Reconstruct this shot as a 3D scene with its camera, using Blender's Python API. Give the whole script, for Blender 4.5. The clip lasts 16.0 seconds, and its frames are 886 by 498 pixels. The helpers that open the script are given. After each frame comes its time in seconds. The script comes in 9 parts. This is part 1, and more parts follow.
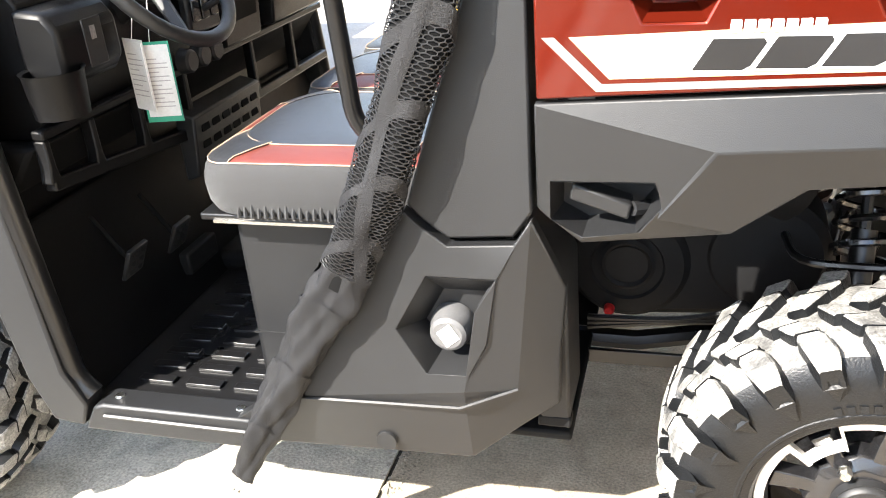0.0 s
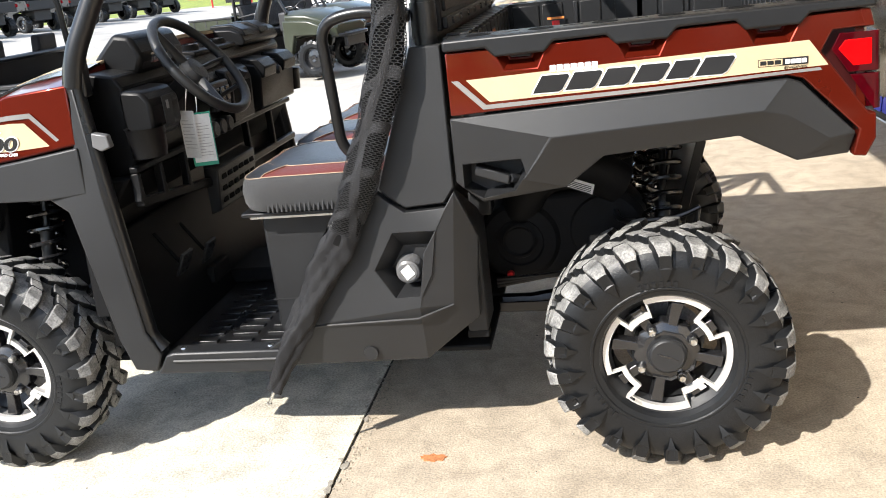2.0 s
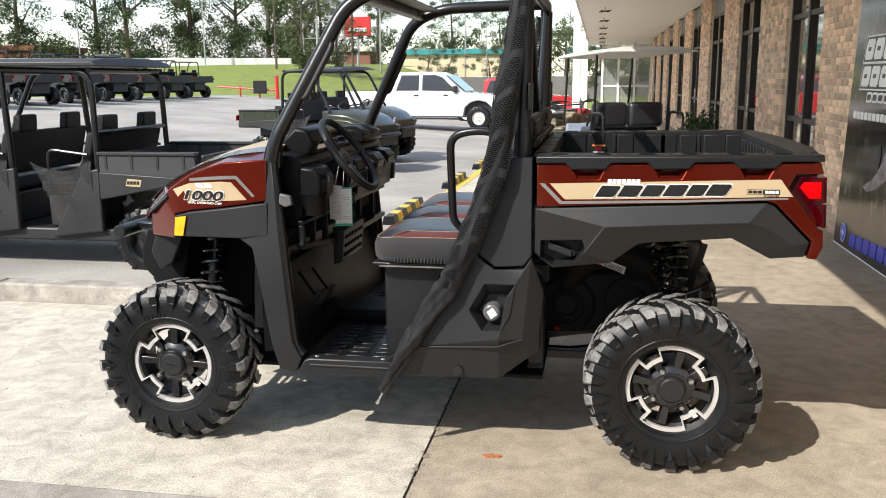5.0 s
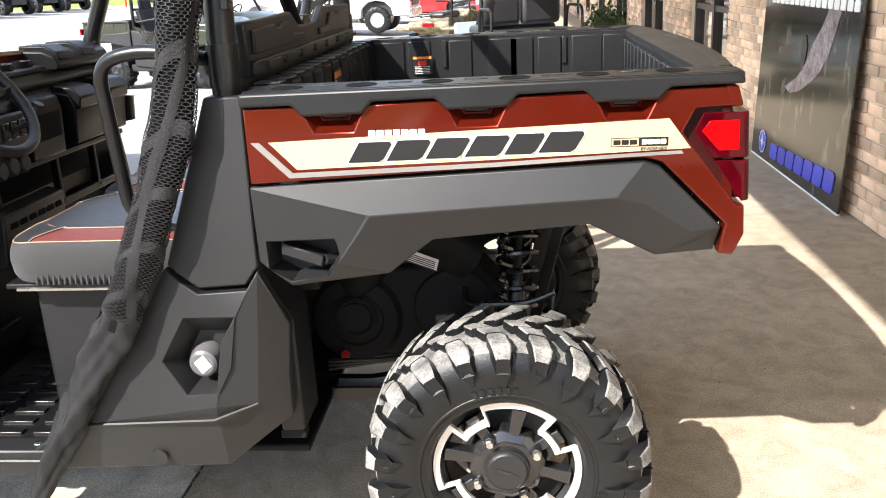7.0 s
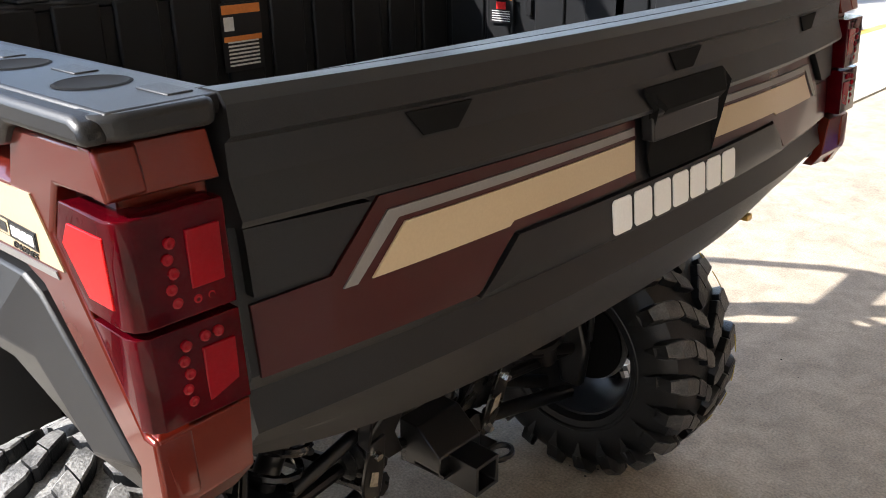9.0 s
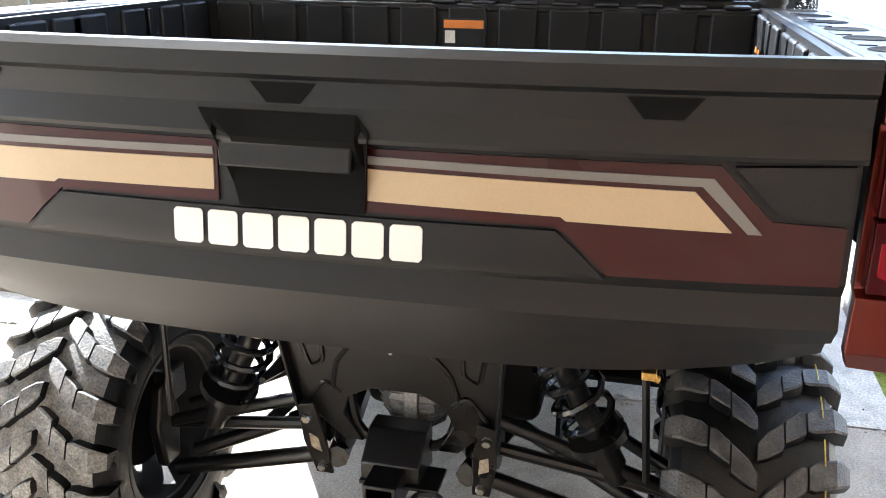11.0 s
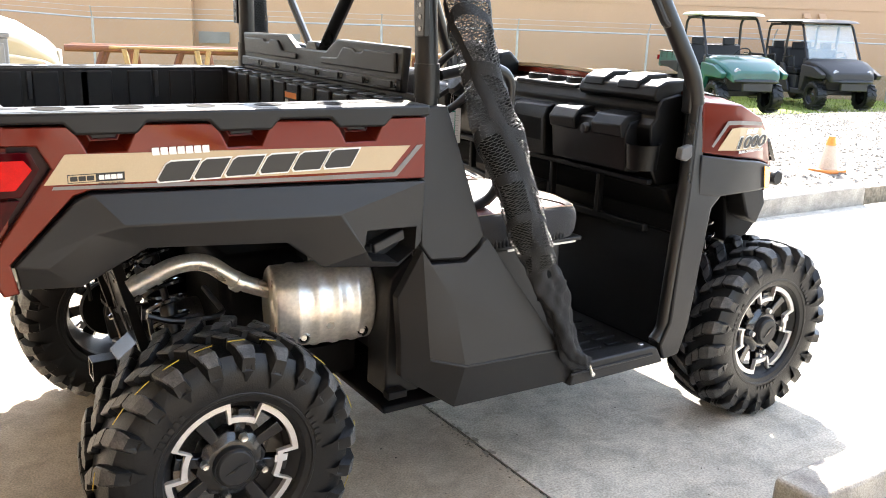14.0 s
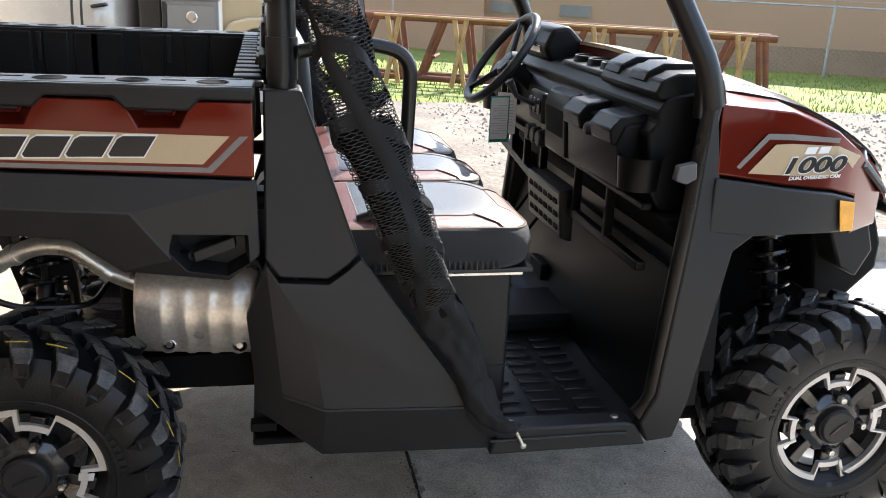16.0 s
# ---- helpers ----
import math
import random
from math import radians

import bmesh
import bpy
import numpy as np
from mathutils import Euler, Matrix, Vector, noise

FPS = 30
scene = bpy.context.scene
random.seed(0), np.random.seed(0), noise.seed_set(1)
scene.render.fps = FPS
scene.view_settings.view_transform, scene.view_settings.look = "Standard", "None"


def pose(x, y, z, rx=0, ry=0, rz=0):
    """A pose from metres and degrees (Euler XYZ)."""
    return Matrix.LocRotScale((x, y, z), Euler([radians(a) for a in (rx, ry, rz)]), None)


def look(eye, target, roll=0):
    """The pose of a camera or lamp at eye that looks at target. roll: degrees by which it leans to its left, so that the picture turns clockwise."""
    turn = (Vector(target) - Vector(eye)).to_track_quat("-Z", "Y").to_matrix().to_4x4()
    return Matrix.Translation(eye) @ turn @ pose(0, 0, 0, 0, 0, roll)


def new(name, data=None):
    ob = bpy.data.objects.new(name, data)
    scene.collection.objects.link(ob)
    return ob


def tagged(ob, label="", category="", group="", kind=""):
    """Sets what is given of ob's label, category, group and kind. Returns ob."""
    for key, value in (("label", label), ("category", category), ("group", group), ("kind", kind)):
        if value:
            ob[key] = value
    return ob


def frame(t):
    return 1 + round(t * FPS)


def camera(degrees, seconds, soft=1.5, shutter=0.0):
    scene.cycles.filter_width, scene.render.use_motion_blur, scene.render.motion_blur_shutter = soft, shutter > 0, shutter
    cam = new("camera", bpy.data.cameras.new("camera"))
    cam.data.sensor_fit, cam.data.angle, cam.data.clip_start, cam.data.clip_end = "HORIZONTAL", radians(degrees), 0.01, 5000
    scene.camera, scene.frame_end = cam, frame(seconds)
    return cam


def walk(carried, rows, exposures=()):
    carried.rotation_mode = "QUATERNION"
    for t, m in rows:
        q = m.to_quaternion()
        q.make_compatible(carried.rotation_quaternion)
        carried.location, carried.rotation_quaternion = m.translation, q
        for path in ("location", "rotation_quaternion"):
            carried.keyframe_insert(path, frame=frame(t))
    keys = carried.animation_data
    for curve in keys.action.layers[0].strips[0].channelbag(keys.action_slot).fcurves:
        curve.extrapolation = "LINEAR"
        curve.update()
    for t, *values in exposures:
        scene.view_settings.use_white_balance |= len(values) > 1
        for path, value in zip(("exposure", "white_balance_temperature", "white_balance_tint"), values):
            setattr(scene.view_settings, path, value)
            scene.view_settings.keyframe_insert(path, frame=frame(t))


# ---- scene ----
cam = camera(54.6, 16.0, soft=1.0)

PATH = [
    (0, (-0.31, -1.982, 1.395), (-0.844, -0.259, 0.531), -4.8),
    (0.5, (-0.122, -2.218, 1.41), (-0.669, -0.454, 0.642), -4.2),
    (1, (0.011, -2.449, 1.4), (-0.522, -0.649, 0.713), -2.9),
    (1.5, (-0.073, -2.725, 1.383), (-0.501, -0.883, 0.733), -5.3),
    (2, (-0.153, -2.961, 1.41), (-0.52, -1.096, 0.789), -6.4),
    (2.5, (-0.151, -3.231, 1.44), (-0.579, -1.362, 0.871), -3.3),
    (3, (-0.204, -3.474, 1.47), (-0.674, -1.588, 1.001), -1.5),
    (3.2, (-0.234, -3.588, 1.469), (-0.694, -1.692, 1.031), -1.6),
    (5.3, (-0.327, -4.005, 1.525), (-0.643, -2.068, 1.138), -0.7),
    (5.5, (-0.342, -3.879, 1.528), (-0.629, -1.944, 1.112), -1.2),
    (6, (-0.284, -3.476, 1.495), (-0.48, -1.546, 1.009), -2.0),
    (6.5, (-0.149, -3.017, 1.483), (-0.322, -1.103, 0.929), -2.2),
    (7, (0.045, -2.523, 1.447), (-0.134, -0.625, 0.841), -2.7),
    (7.5, (0.291, -2.076, 1.428), (-0.031, -0.197, 0.821), -2.6),
    (8, (0.491, -1.679, 1.385), (-0.084, 0.123, 0.736), -3.3),
    (8.5, (0.711, -1.342, 1.359), (-0.159, 0.308, 0.636), -2.8),
    (9, (1.083, -1.055, 1.381), (-0.189, 0.297, 0.636), -0.9),
    (9.2, (1.183, -0.892, 1.372), (-0.246, 0.288, 0.621), -0.7),
    (11.3, (1.516, 0.689, 1.36), (-0.227, -0.03, 0.694), 0.6),
    (11.5, (1.512, 0.864, 1.374), (-0.145, -0.034, 0.703), 0.6),
    (12, (1.365, 1.252, 1.361), (-0.071, 0.036, 0.682), 0.3),
    (12.5, (1.186, 1.676, 1.397), (-0.117, 0.297, 0.766), 0.2),
    (13, (1.063, 2.104, 1.429), (-0.147, 0.629, 0.83), 1.2),
    (13.5, (0.855, 2.364, 1.445), (-0.29, 0.826, 0.878), 2.0),
    (14, (0.641, 2.668, 1.456), (-0.412, 1.051, 0.93), 1.8),
    (14.5, (0.396, 2.933, 1.477), (-0.529, 1.244, 0.937), 1.3),
    (15, (0.064, 2.956, 1.478), (-0.763, 1.222, 0.92), 1.7),
    (15.5, (-0.284, 2.864, 1.484), (-0.929, 1.061, 0.908), 3.0),
    (16, (-0.551, 2.607, 1.473), (-0.947, 0.744, 0.863), 2.6),
]
walk(cam, [(t, look(eye, target, roll)) for t, eye, target, roll in PATH], exposures=[(0.0, 2.82, 6800, 10), (1.5, 2.05, 6600, 10), (2.0, 1.62, 6600, 10), (2.5, 1.25, 6600, 10), (3.0, 0.98, 6600, 10), (5.5, 0.88, 6750, 11), (6.5, 1.65, 6750, 12), (7.0, 1.98, 6750, 12), (7.5, 2.0, 6650, 12), (8.0, 1.9, 6500, 11), (9.0, 1.9, 6350, 12), (11.5, 3.35, 5900, 9), (12.5, 2.78, 6350, 11), (13.0, 2.8, 6600, 11), (14.0, 2.8, 6900, 12), (14.5, 2.95, 6900, 12), (15.0, 2.18, 6900, 12), (15.5, 2.22, 6800, 12), (16.0, 1.84, 6500, 12)])

# ---------------- light ----------------
sun_data = bpy.data.lights.new("sun", "SUN")
sun_data.energy, sun_data.angle, sun_data.color = 3.7, radians(0.55), (1.0, 0.965, 0.91)
sun = new("sun", sun_data)
sun.matrix_world = look((-7.55, -9.5, 10.0), (0, 0, 0))

world = bpy.data.worlds.new("sky")
scene.world = world
world.use_nodes = True
wn, wl = world.node_tree.nodes, world.node_tree.links
sky = wn.new("ShaderNodeTexSky")
sky.sky_type, sky.sun_disc = "NISHITA", False
sky.sun_elevation, sky.sun_rotation = radians(39.5), math.atan2(-7.55, -9.5)
sky.air_density, sky.dust_density = 1.0, 0.5
wtc = wn.new("ShaderNodeTexCoord")
wmap = wn.new("ShaderNodeMapping")
wmap.inputs["Scale"].default_value = (1.6, 1.6, 6.5)
wnoise = wn.new("ShaderNodeTexNoise")
wnoise.inputs["Scale"].default_value, wnoise.inputs["Detail"].default_value = 1.7, 6
wramp = wn.new("ShaderNodeValToRGB")
wramp.color_ramp.elements[0].position, wramp.color_ramp.elements[1].position = 0.43, 0.68
wmix = wn.new("ShaderNodeMixRGB")
wmix.inputs["Color2"].default_value = (3.7, 3.75, 3.8, 1)
wl.new(wtc.outputs["Generated"], wmap.inputs["Vector"])
wl.new(wmap.outputs["Vector"], wnoise.inputs["Vector"])
wl.new(wnoise.outputs["Fac"], wramp.inputs["Fac"])
wl.new(wramp.outputs["Color"], wmix.inputs["Fac"])
wl.new(sky.outputs["Color"], wmix.inputs["Color1"])
wl.new(wmix.outputs["Color"], wn["Background"].inputs["Color"])
wn["Background"].inputs["Strength"].default_value = 0.15

# ---------------- materials ----------------
def mat(name, col, rough=0.5, metal=0.0, col2=None, scale=3.0, fine=120.0, bump=0.0, coat=0.0, spec=0.5,
        contrast=0.25, vary=0.0, rough_vary=0.12, sheen=0.0, mid=0.5, stain=None, coat_rough=0.06):
    """Two scales of noise over a base colour, with a fine relief."""
    m = bpy.data.materials.new(name)
    m.use_nodes = True
    n, l = m.node_tree.nodes, m.node_tree.links
    b = n["Principled BSDF"]
    b.inputs["Roughness"].default_value, b.inputs["Metallic"].default_value = rough, metal
    b.inputs["Specular IOR Level"].default_value = spec
    b.inputs["Coat Weight"].default_value = coat
    b.inputs["Coat Roughness"].default_value = coat_rough
    b.inputs["Sheen Weight"].default_value = sheen
    col2 = col2 or tuple(c * 0.8 for c in col)
    tc = n.new("ShaderNodeTexCoord")
    n1, n2 = n.new("ShaderNodeTexNoise"), n.new("ShaderNodeTexNoise")
    n1.inputs["Scale"].default_value, n1.inputs["Detail"].default_value = scale, 5
    n2.inputs["Scale"].default_value, n2.inputs["Detail"].default_value = fine, 3
    l.new(tc.outputs["Object"], n1.inputs["Vector"])
    l.new(tc.outputs["Object"], n2.inputs["Vector"])
    r = n.new("ShaderNodeValToRGB")
    r.color_ramp.elements[0].position, r.color_ramp.elements[1].position = mid - 0.16, mid + 0.16
    r.color_ramp.elements[0].color, r.color_ramp.elements[1].color = (*col2, 1), (*col, 1)
    l.new(n1.outputs["Fac"], r.inputs["Fac"])
    mr = n.new("ShaderNodeMapRange")
    mr.inputs["From Min"].default_value, mr.inputs["From Max"].default_value = 0.3, 0.7
    mr.inputs["To Min"].default_value, mr.inputs["To Max"].default_value = 1 - contrast, 1 + contrast
    l.new(n2.outputs["Fac"], mr.inputs["Value"])
    mul = n.new("ShaderNodeMixRGB")
    mul.blend_type, mul.inputs["Fac"].default_value = "MULTIPLY", 1.0
    l.new(r.outputs["Color"], mul.inputs["Color1"])
    l.new(mr.outputs["Result"], mul.inputs["Color2"])
    last = mul.outputs["Color"]
    if stain:
        n3, m3, x3 = n.new("ShaderNodeTexNoise"), n.new("ShaderNodeMapRange"), n.new("ShaderNodeMixRGB")
        n3.inputs["Scale"].default_value, n3.inputs["Detail"].default_value, n3.inputs["Roughness"].default_value = stain[0], 9, 0.68
        n3.inputs["Distortion"].default_value = 0.5
        m3.inputs["From Min"].default_value, m3.inputs["From Max"].default_value = 0.36, 0.6
        m3.inputs["To Min"].default_value, m3.inputs["To Max"].default_value = 1 - stain[1], 1.06
        x3.blend_type, x3.inputs["Fac"].default_value = "MULTIPLY", 1.0
        l.new(tc.outputs["Object"], n3.inputs["Vector"])
        l.new(n3.outputs["Fac"], m3.inputs["Value"])
        l.new(last, x3.inputs["Color1"])
        l.new(m3.outputs["Result"], x3.inputs["Color2"])
        last = x3.outputs["Color"]
    if vary:
        info, mv = n.new("ShaderNodeObjectInfo"), n.new("ShaderNodeMapRange")
        geo, add = n.new("ShaderNodeNewGeometry"), n.new("ShaderNodeMath")
        add.operation = "ADD"
        frac = n.new("ShaderNodeMath")
        frac.operation = "FRACT"
        l.new(info.outputs["Random"], add.inputs[0])
        l.new(geo.outputs["Random Per Island"], add.inputs[1])
        l.new(add.outputs[0], frac.inputs[0])
        l.new(frac.outputs[0], mv.inputs["Value"])
        mv.inputs["To Min"].default_value, mv.inputs["To Max"].default_value = 1 - vary, 1 + vary
        m2 = n.new("ShaderNodeMixRGB")
        m2.blend_type, m2.inputs["Fac"].default_value = "MULTIPLY", 1.0
        l.new(last, m2.inputs["Color1"])
        l.new(mv.outputs["Result"], m2.inputs["Color2"])
        last = m2.outputs["Color"]
    l.new(last, b.inputs["Base Color"])
    rr = n.new("ShaderNodeMapRange")
    rr.inputs["From Min"].default_value, rr.inputs["From Max"].default_value = 0.3, 0.7
    rr.inputs["To Min"].default_value, rr.inputs["To Max"].default_value = max(0.02, rough - rough_vary * rough), min(1, rough + rough_vary * rough)
    l.new(n1.outputs["Fac"], rr.inputs["Value"])
    l.new(rr.outputs["Result"], b.inputs["Roughness"])
    if bump:
        bp = n.new("ShaderNodeBump")
        bp.inputs["Strength"].default_value, bp.inputs["Distance"].default_value = bump, 0.004
        l.new(n2.outputs["Fac"], bp.inputs["Height"])
        l.new(bp.outputs["Normal"], b.inputs["Normal"])
    return m


def glass_mat(name, col, rough=0.03, alpha=0.35):
    m = bpy.data.materials.new(name)
    m.use_nodes = True
    b = m.node_tree.nodes["Principled BSDF"]
    b.inputs["Base Color"].default_value = (*col, 1)
    b.inputs["Roughness"].default_value = rough
    b.inputs["Alpha"].default_value = alpha
    b.inputs["Specular IOR Level"].default_value = 0.8
    return m


PLASTIC = mat("black_plastic", (0.0128, 0.0131, 0.014), 0.45, col2=(0.0104, 0.0107, 0.0115), scale=2.5, fine=900, bump=0.14, contrast=0.14, spec=0.42)
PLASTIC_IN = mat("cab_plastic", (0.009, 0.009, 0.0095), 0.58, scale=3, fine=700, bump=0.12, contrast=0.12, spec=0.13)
# black plastic darkened for the shade on the tailgate; bed rails share it
GATE = mat("shade_darkened_plastic", (0.0085, 0.0089, 0.01), 0.4, col2=(0.0068, 0.0071, 0.008), scale=3, fine=700, bump=0.1, contrast=0.14, spec=0.36)
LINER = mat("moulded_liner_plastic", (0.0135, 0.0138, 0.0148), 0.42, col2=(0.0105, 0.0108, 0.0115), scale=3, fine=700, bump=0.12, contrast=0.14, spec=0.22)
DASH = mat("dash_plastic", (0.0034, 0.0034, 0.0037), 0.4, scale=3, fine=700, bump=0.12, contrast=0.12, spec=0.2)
# near-black that paints the shade of hollows and dark inner parts
HOLLOW = mat("matt_shade_black", (0.004, 0.004, 0.0042), 0.8, scale=3, fine=500, contrast=0.12, spec=0.12)
GLOSS_BLACK = mat("gloss_black_paint", (0.012, 0.012, 0.013), 0.22, coat=0.5, scale=4, fine=200, contrast=0.1)
TUBE_BLACK = mat("powder_coated_steel", (0.0075, 0.0075, 0.008), 0.3, scale=4, fine=600, bump=0.06, contrast=0.1, spec=0.45)
PAINT = mat("red_metallic_paint", (0.124, 0.0118, 0.005), 0.3, metal=0.6, col2=(0.108, 0.0102, 0.0043), scale=2, fine=1500, contrast=0.14, coat=0.65, spec=0.05)
# red for the tailgate inlay, taken down to maroon for the shade there
MAROON = mat("shade_darkened_red", (0.042, 0.006, 0.0062), 0.3, col2=(0.036, 0.0052, 0.0054), scale=2, fine=1200, contrast=0.12, coat=0.3, spec=0.2)
TAN = mat("tan_decal", (0.465, 0.36, 0.225), 0.35, col2=(0.445, 0.34, 0.21), scale=3, fine=300, contrast=0.03, coat=0.3)
GREY_DECAL = mat("grey_decal", (0.2, 0.19, 0.18), 0.4, scale=3, fine=300, contrast=0.05)
WHITE_DECAL = mat("white_decal", (0.8, 0.8, 0.78), 0.4, scale=3, fine=300, contrast=0.03, col2=(0.76, 0.76, 0.74))
BLACK_DECAL = mat("black_decal", (0.012, 0.012, 0.013), 0.35, scale=3, fine=300, contrast=0.05)
RUBBER = mat("tyre_rubber", (0.0068, 0.0075, 0.0086), 0.38, col2=(0.005, 0.0055, 0.0062), scale=9, fine=260, bump=0.25, contrast=0.3, spec=0.35)
# one dusty tread in two tones: shade, then sunlight, put into the colour
SHADED_TREAD = mat("shaded_dusty_rubber", (0.085, 0.083, 0.08), 0.5, col2=(0.018, 0.0185, 0.019), scale=26, fine=240, bump=0.5, contrast=0.4, spec=0.6)
SUNLIT_TREAD = mat("sunlit_dusty_rubber", (0.25, 0.245, 0.232), 0.7, col2=(0.085, 0.084, 0.082), scale=22, fine=200, bump=0.5, contrast=0.4, spec=0.4)
ALLOY = mat("machined_aluminium", (0.68, 0.67, 0.655), 0.33, metal=0.5, scale=5, fine=500, contrast=0.1, col2=(0.66, 0.64, 0.61))
CHROME = mat("zinc_bolt", (0.7, 0.69, 0.66), 0.28, metal=1.0, scale=12, fine=300, contrast=0.15)
STEEL = mat("heat_tinted_steel", (0.85, 0.83, 0.79), 0.3, metal=0.7, col2=(0.8, 0.74, 0.64), scale=5, fine=90, contrast=0.12, bump=0.08)
CASTING = mat("cast_aluminium", (0.26, 0.26, 0.265), 0.45, metal=0.9, scale=8, fine=200, bump=0.3)
BRASS = mat("yellow_zinc", (0.7, 0.45, 0.14), 0.35, metal=1.0, scale=8, fine=200)
VINYL = mat("black_vinyl", (0.017, 0.018, 0.0205), 0.38, scale=4, fine=500, bump=0.3, contrast=0.15, coat=0.28, coat_rough=0.36)
VINYL_RED = mat("red_vinyl", (0.115, 0.022, 0.013), 0.4, scale=4, fine=500, bump=0.3, contrast=0.15, spec=0.4, coat=0.28, coat_rough=0.36)
FABRIC = mat("woven_seat_fabric", (0.02, 0.02, 0.021), 0.8, scale=6, fine=1000, bump=0.5, contrast=0.35, sheen=0.1)
THREAD = mat("tan_thread", (0.36, 0.26, 0.18), 0.7, scale=30, fine=900)
NYLON = mat("black_nylon", (0.0085, 0.0085, 0.0098), 0.55, col2=(0.0055, 0.0055, 0.0063), scale=14, fine=700, bump=0.5, contrast=0.3, spec=0.3)
NET = mat("black_net_cord", (0.01, 0.01, 0.011), 0.5, scale=20, fine=500, contrast=0.2)
LENS = mat("red_lens", (0.2, 0.003, 0.008), 0.12, scale=20, fine=400, contrast=0.04, spec=0.2)
LENS_DARK = mat("dark_red_lens", (0.055, 0.0008, 0.003), 0.04, col2=(0.03, 0.0005, 0.002), scale=20, fine=300, contrast=0.03, spec=0.14, rough_vary=0.0)
# recess red with the recess's shade put into the colour
LAMP_RECESS = mat("shaded_recess_red", (0.03, 0.003, 0.003), 0.35, scale=20, fine=300, contrast=0.1, spec=0.25)
REFLECTOR = mat("red_reflector", (0.6, 0.0015, 0.003), 0.18, scale=30, fine=600, contrast=0.1, coat=0.15, spec=0.15)
AMBER = mat("amber_reflector", (0.95, 0.42, 0.015), 0.2, scale=30, fine=600, contrast=0.1, coat=0.5)
AMBER_LINE = mat("yellow_marking", (0.5, 0.36, 0.05), 0.6, scale=30, fine=200, contrast=0.3)
CAP_GREY = mat("grey_cap_plastic", (0.11, 0.11, 0.112), 0.4, scale=12, fine=400, contrast=0.12)
HEADLENS = mat("headlight_lens", (0.35, 0.38, 0.42), 0.06, metal=0.4, scale=20, fine=100, coat=1.0)
PAPER = mat("printed_paper", (0.75, 0.74, 0.72), 0.6, scale=8, fine=200, contrast=0.05)
GREEN_CARD = mat("green_card", (0.02, 0.3, 0.19), 0.5, scale=8, fine=200, contrast=0.05)
ORANGE_DECAL = mat("orange_decal", (0.75, 0.24, 0.05), 0.45, scale=8, fine=200, contrast=0.05)
INK = mat("printed_ink", (0.06, 0.06, 0.06), 0.5, scale=8, fine=200, contrast=0.05)
RED_DOT = mat("red_plastic", (0.6, 0.02, 0.02), 0.4, scale=8, fine=200)
SCREEN = mat("display_glass", (0.05, 0.055, 0.06), 0.08, scale=8, fine=200, contrast=0.05, coat=1.0)


# ---------------- mesh helpers ----------------
def part(name, bm, material, parent=None, label="", bevel=0.0, smooth=35, seg=2):
    """Links a bmesh as one mesh object under its thing."""
    me = bpy.data.meshes.new(name)
    bmesh.ops.recalc_face_normals(bm, faces=bm.faces)
    bm.to_mesh(me)
    bm.free()
    me.materials.append(material)
    if smooth:
        me.polygons.foreach_set("use_smooth", [True] * len(me.polygons))
        me.set_sharp_from_angle(angle=radians(smooth))
    ob = new(name, me)
    if parent:
        ob.parent = parent
    if label:
        tagged(ob, label)
    if bevel:
        bv = ob.modifiers.new("edge", "BEVEL")
        bv.width, bv.segments, bv.limit_method, bv.angle_limit = bevel, seg, "ANGLE", radians(28)
    return ob


def box(x0, x1, y0, y1, z0, z1, bm=None):
    bm = bm or bmesh.new()
    r = bmesh.ops.create_cube(bm, size=1.0)
    for v in r["verts"]:
        v.co = Vector(((x0 + x1) / 2 + v.co.x * (x1 - x0), (y0 + y1) / 2 + v.co.y * (y1 - y0), (z0 + z1) / 2 + v.co.z * (z1 - z0)))
    return bm


def prism(pts, a, b, axis="y", bm=None):
    """A flat outline with depth. axis y: pts are (x, z); axis x: pts are (y, z); axis z: pts are (x, y)."""
    bm = bm or bmesh.new()
    def at(p, d):
        return {"y": (p[0], d, p[1]), "x": (d, p[0], p[1]), "z": (p[0], p[1], d)}[axis]
    lo, hi = [bm.verts.new(at(p, a)) for p in pts], [bm.verts.new(at(p, b)) for p in pts]
    bm.faces.new(lo)
    bm.faces.new(hi[::-1])
    n = len(pts)
    for i in range(n):
        bm.faces.new((lo[i], hi[i], hi[(i + 1) % n], lo[(i + 1) % n]))
    return bm


def shell(verts, faces, off, bm=None):
    """A surface given thickness by the vector off."""
    bm = bm or bmesh.new()
    off = Vector(off)
    f0, f1 = [bm.verts.new(v) for v in verts], [bm.verts.new(Vector(v) + off) for v in verts]
    count = {}
    for f in faces:
        bm.faces.new([f0[i] for i in f])
        bm.faces.new([f1[i] for i in reversed(f)])
        for i in range(len(f)):
            a, b = f[i], f[(i + 1) % len(f)]
            key = (min(a, b), max(a, b))
            count.setdefault(key, []).append((a, b))
    for k, e in count.items():
        if len(e) == 1:
            a, b = e[0]
            bm.faces.new((f0[b], f0[a], f1[a], f1[b]))
    return bm


def fillet(path, r, n=4):
    """Rounds the corners of a polyline."""
    P = [Vector(p) for p in path]
    out = [P[0]]
    for i in range(1, len(P) - 1):
        a, b = (P[i - 1] - P[i]), (P[i + 1] - P[i])
        d = min(r, a.length * 0.48, b.length * 0.48)
        s, e = P[i] + a.normalized() * d, P[i] + b.normalized() * d
        for k in range(n + 1):
            t = k / n
            out.append(s * (1 - t) ** 2 + P[i] * 2 * t * (1 - t) + e * t * t)
    out.append(P[-1])
    return out


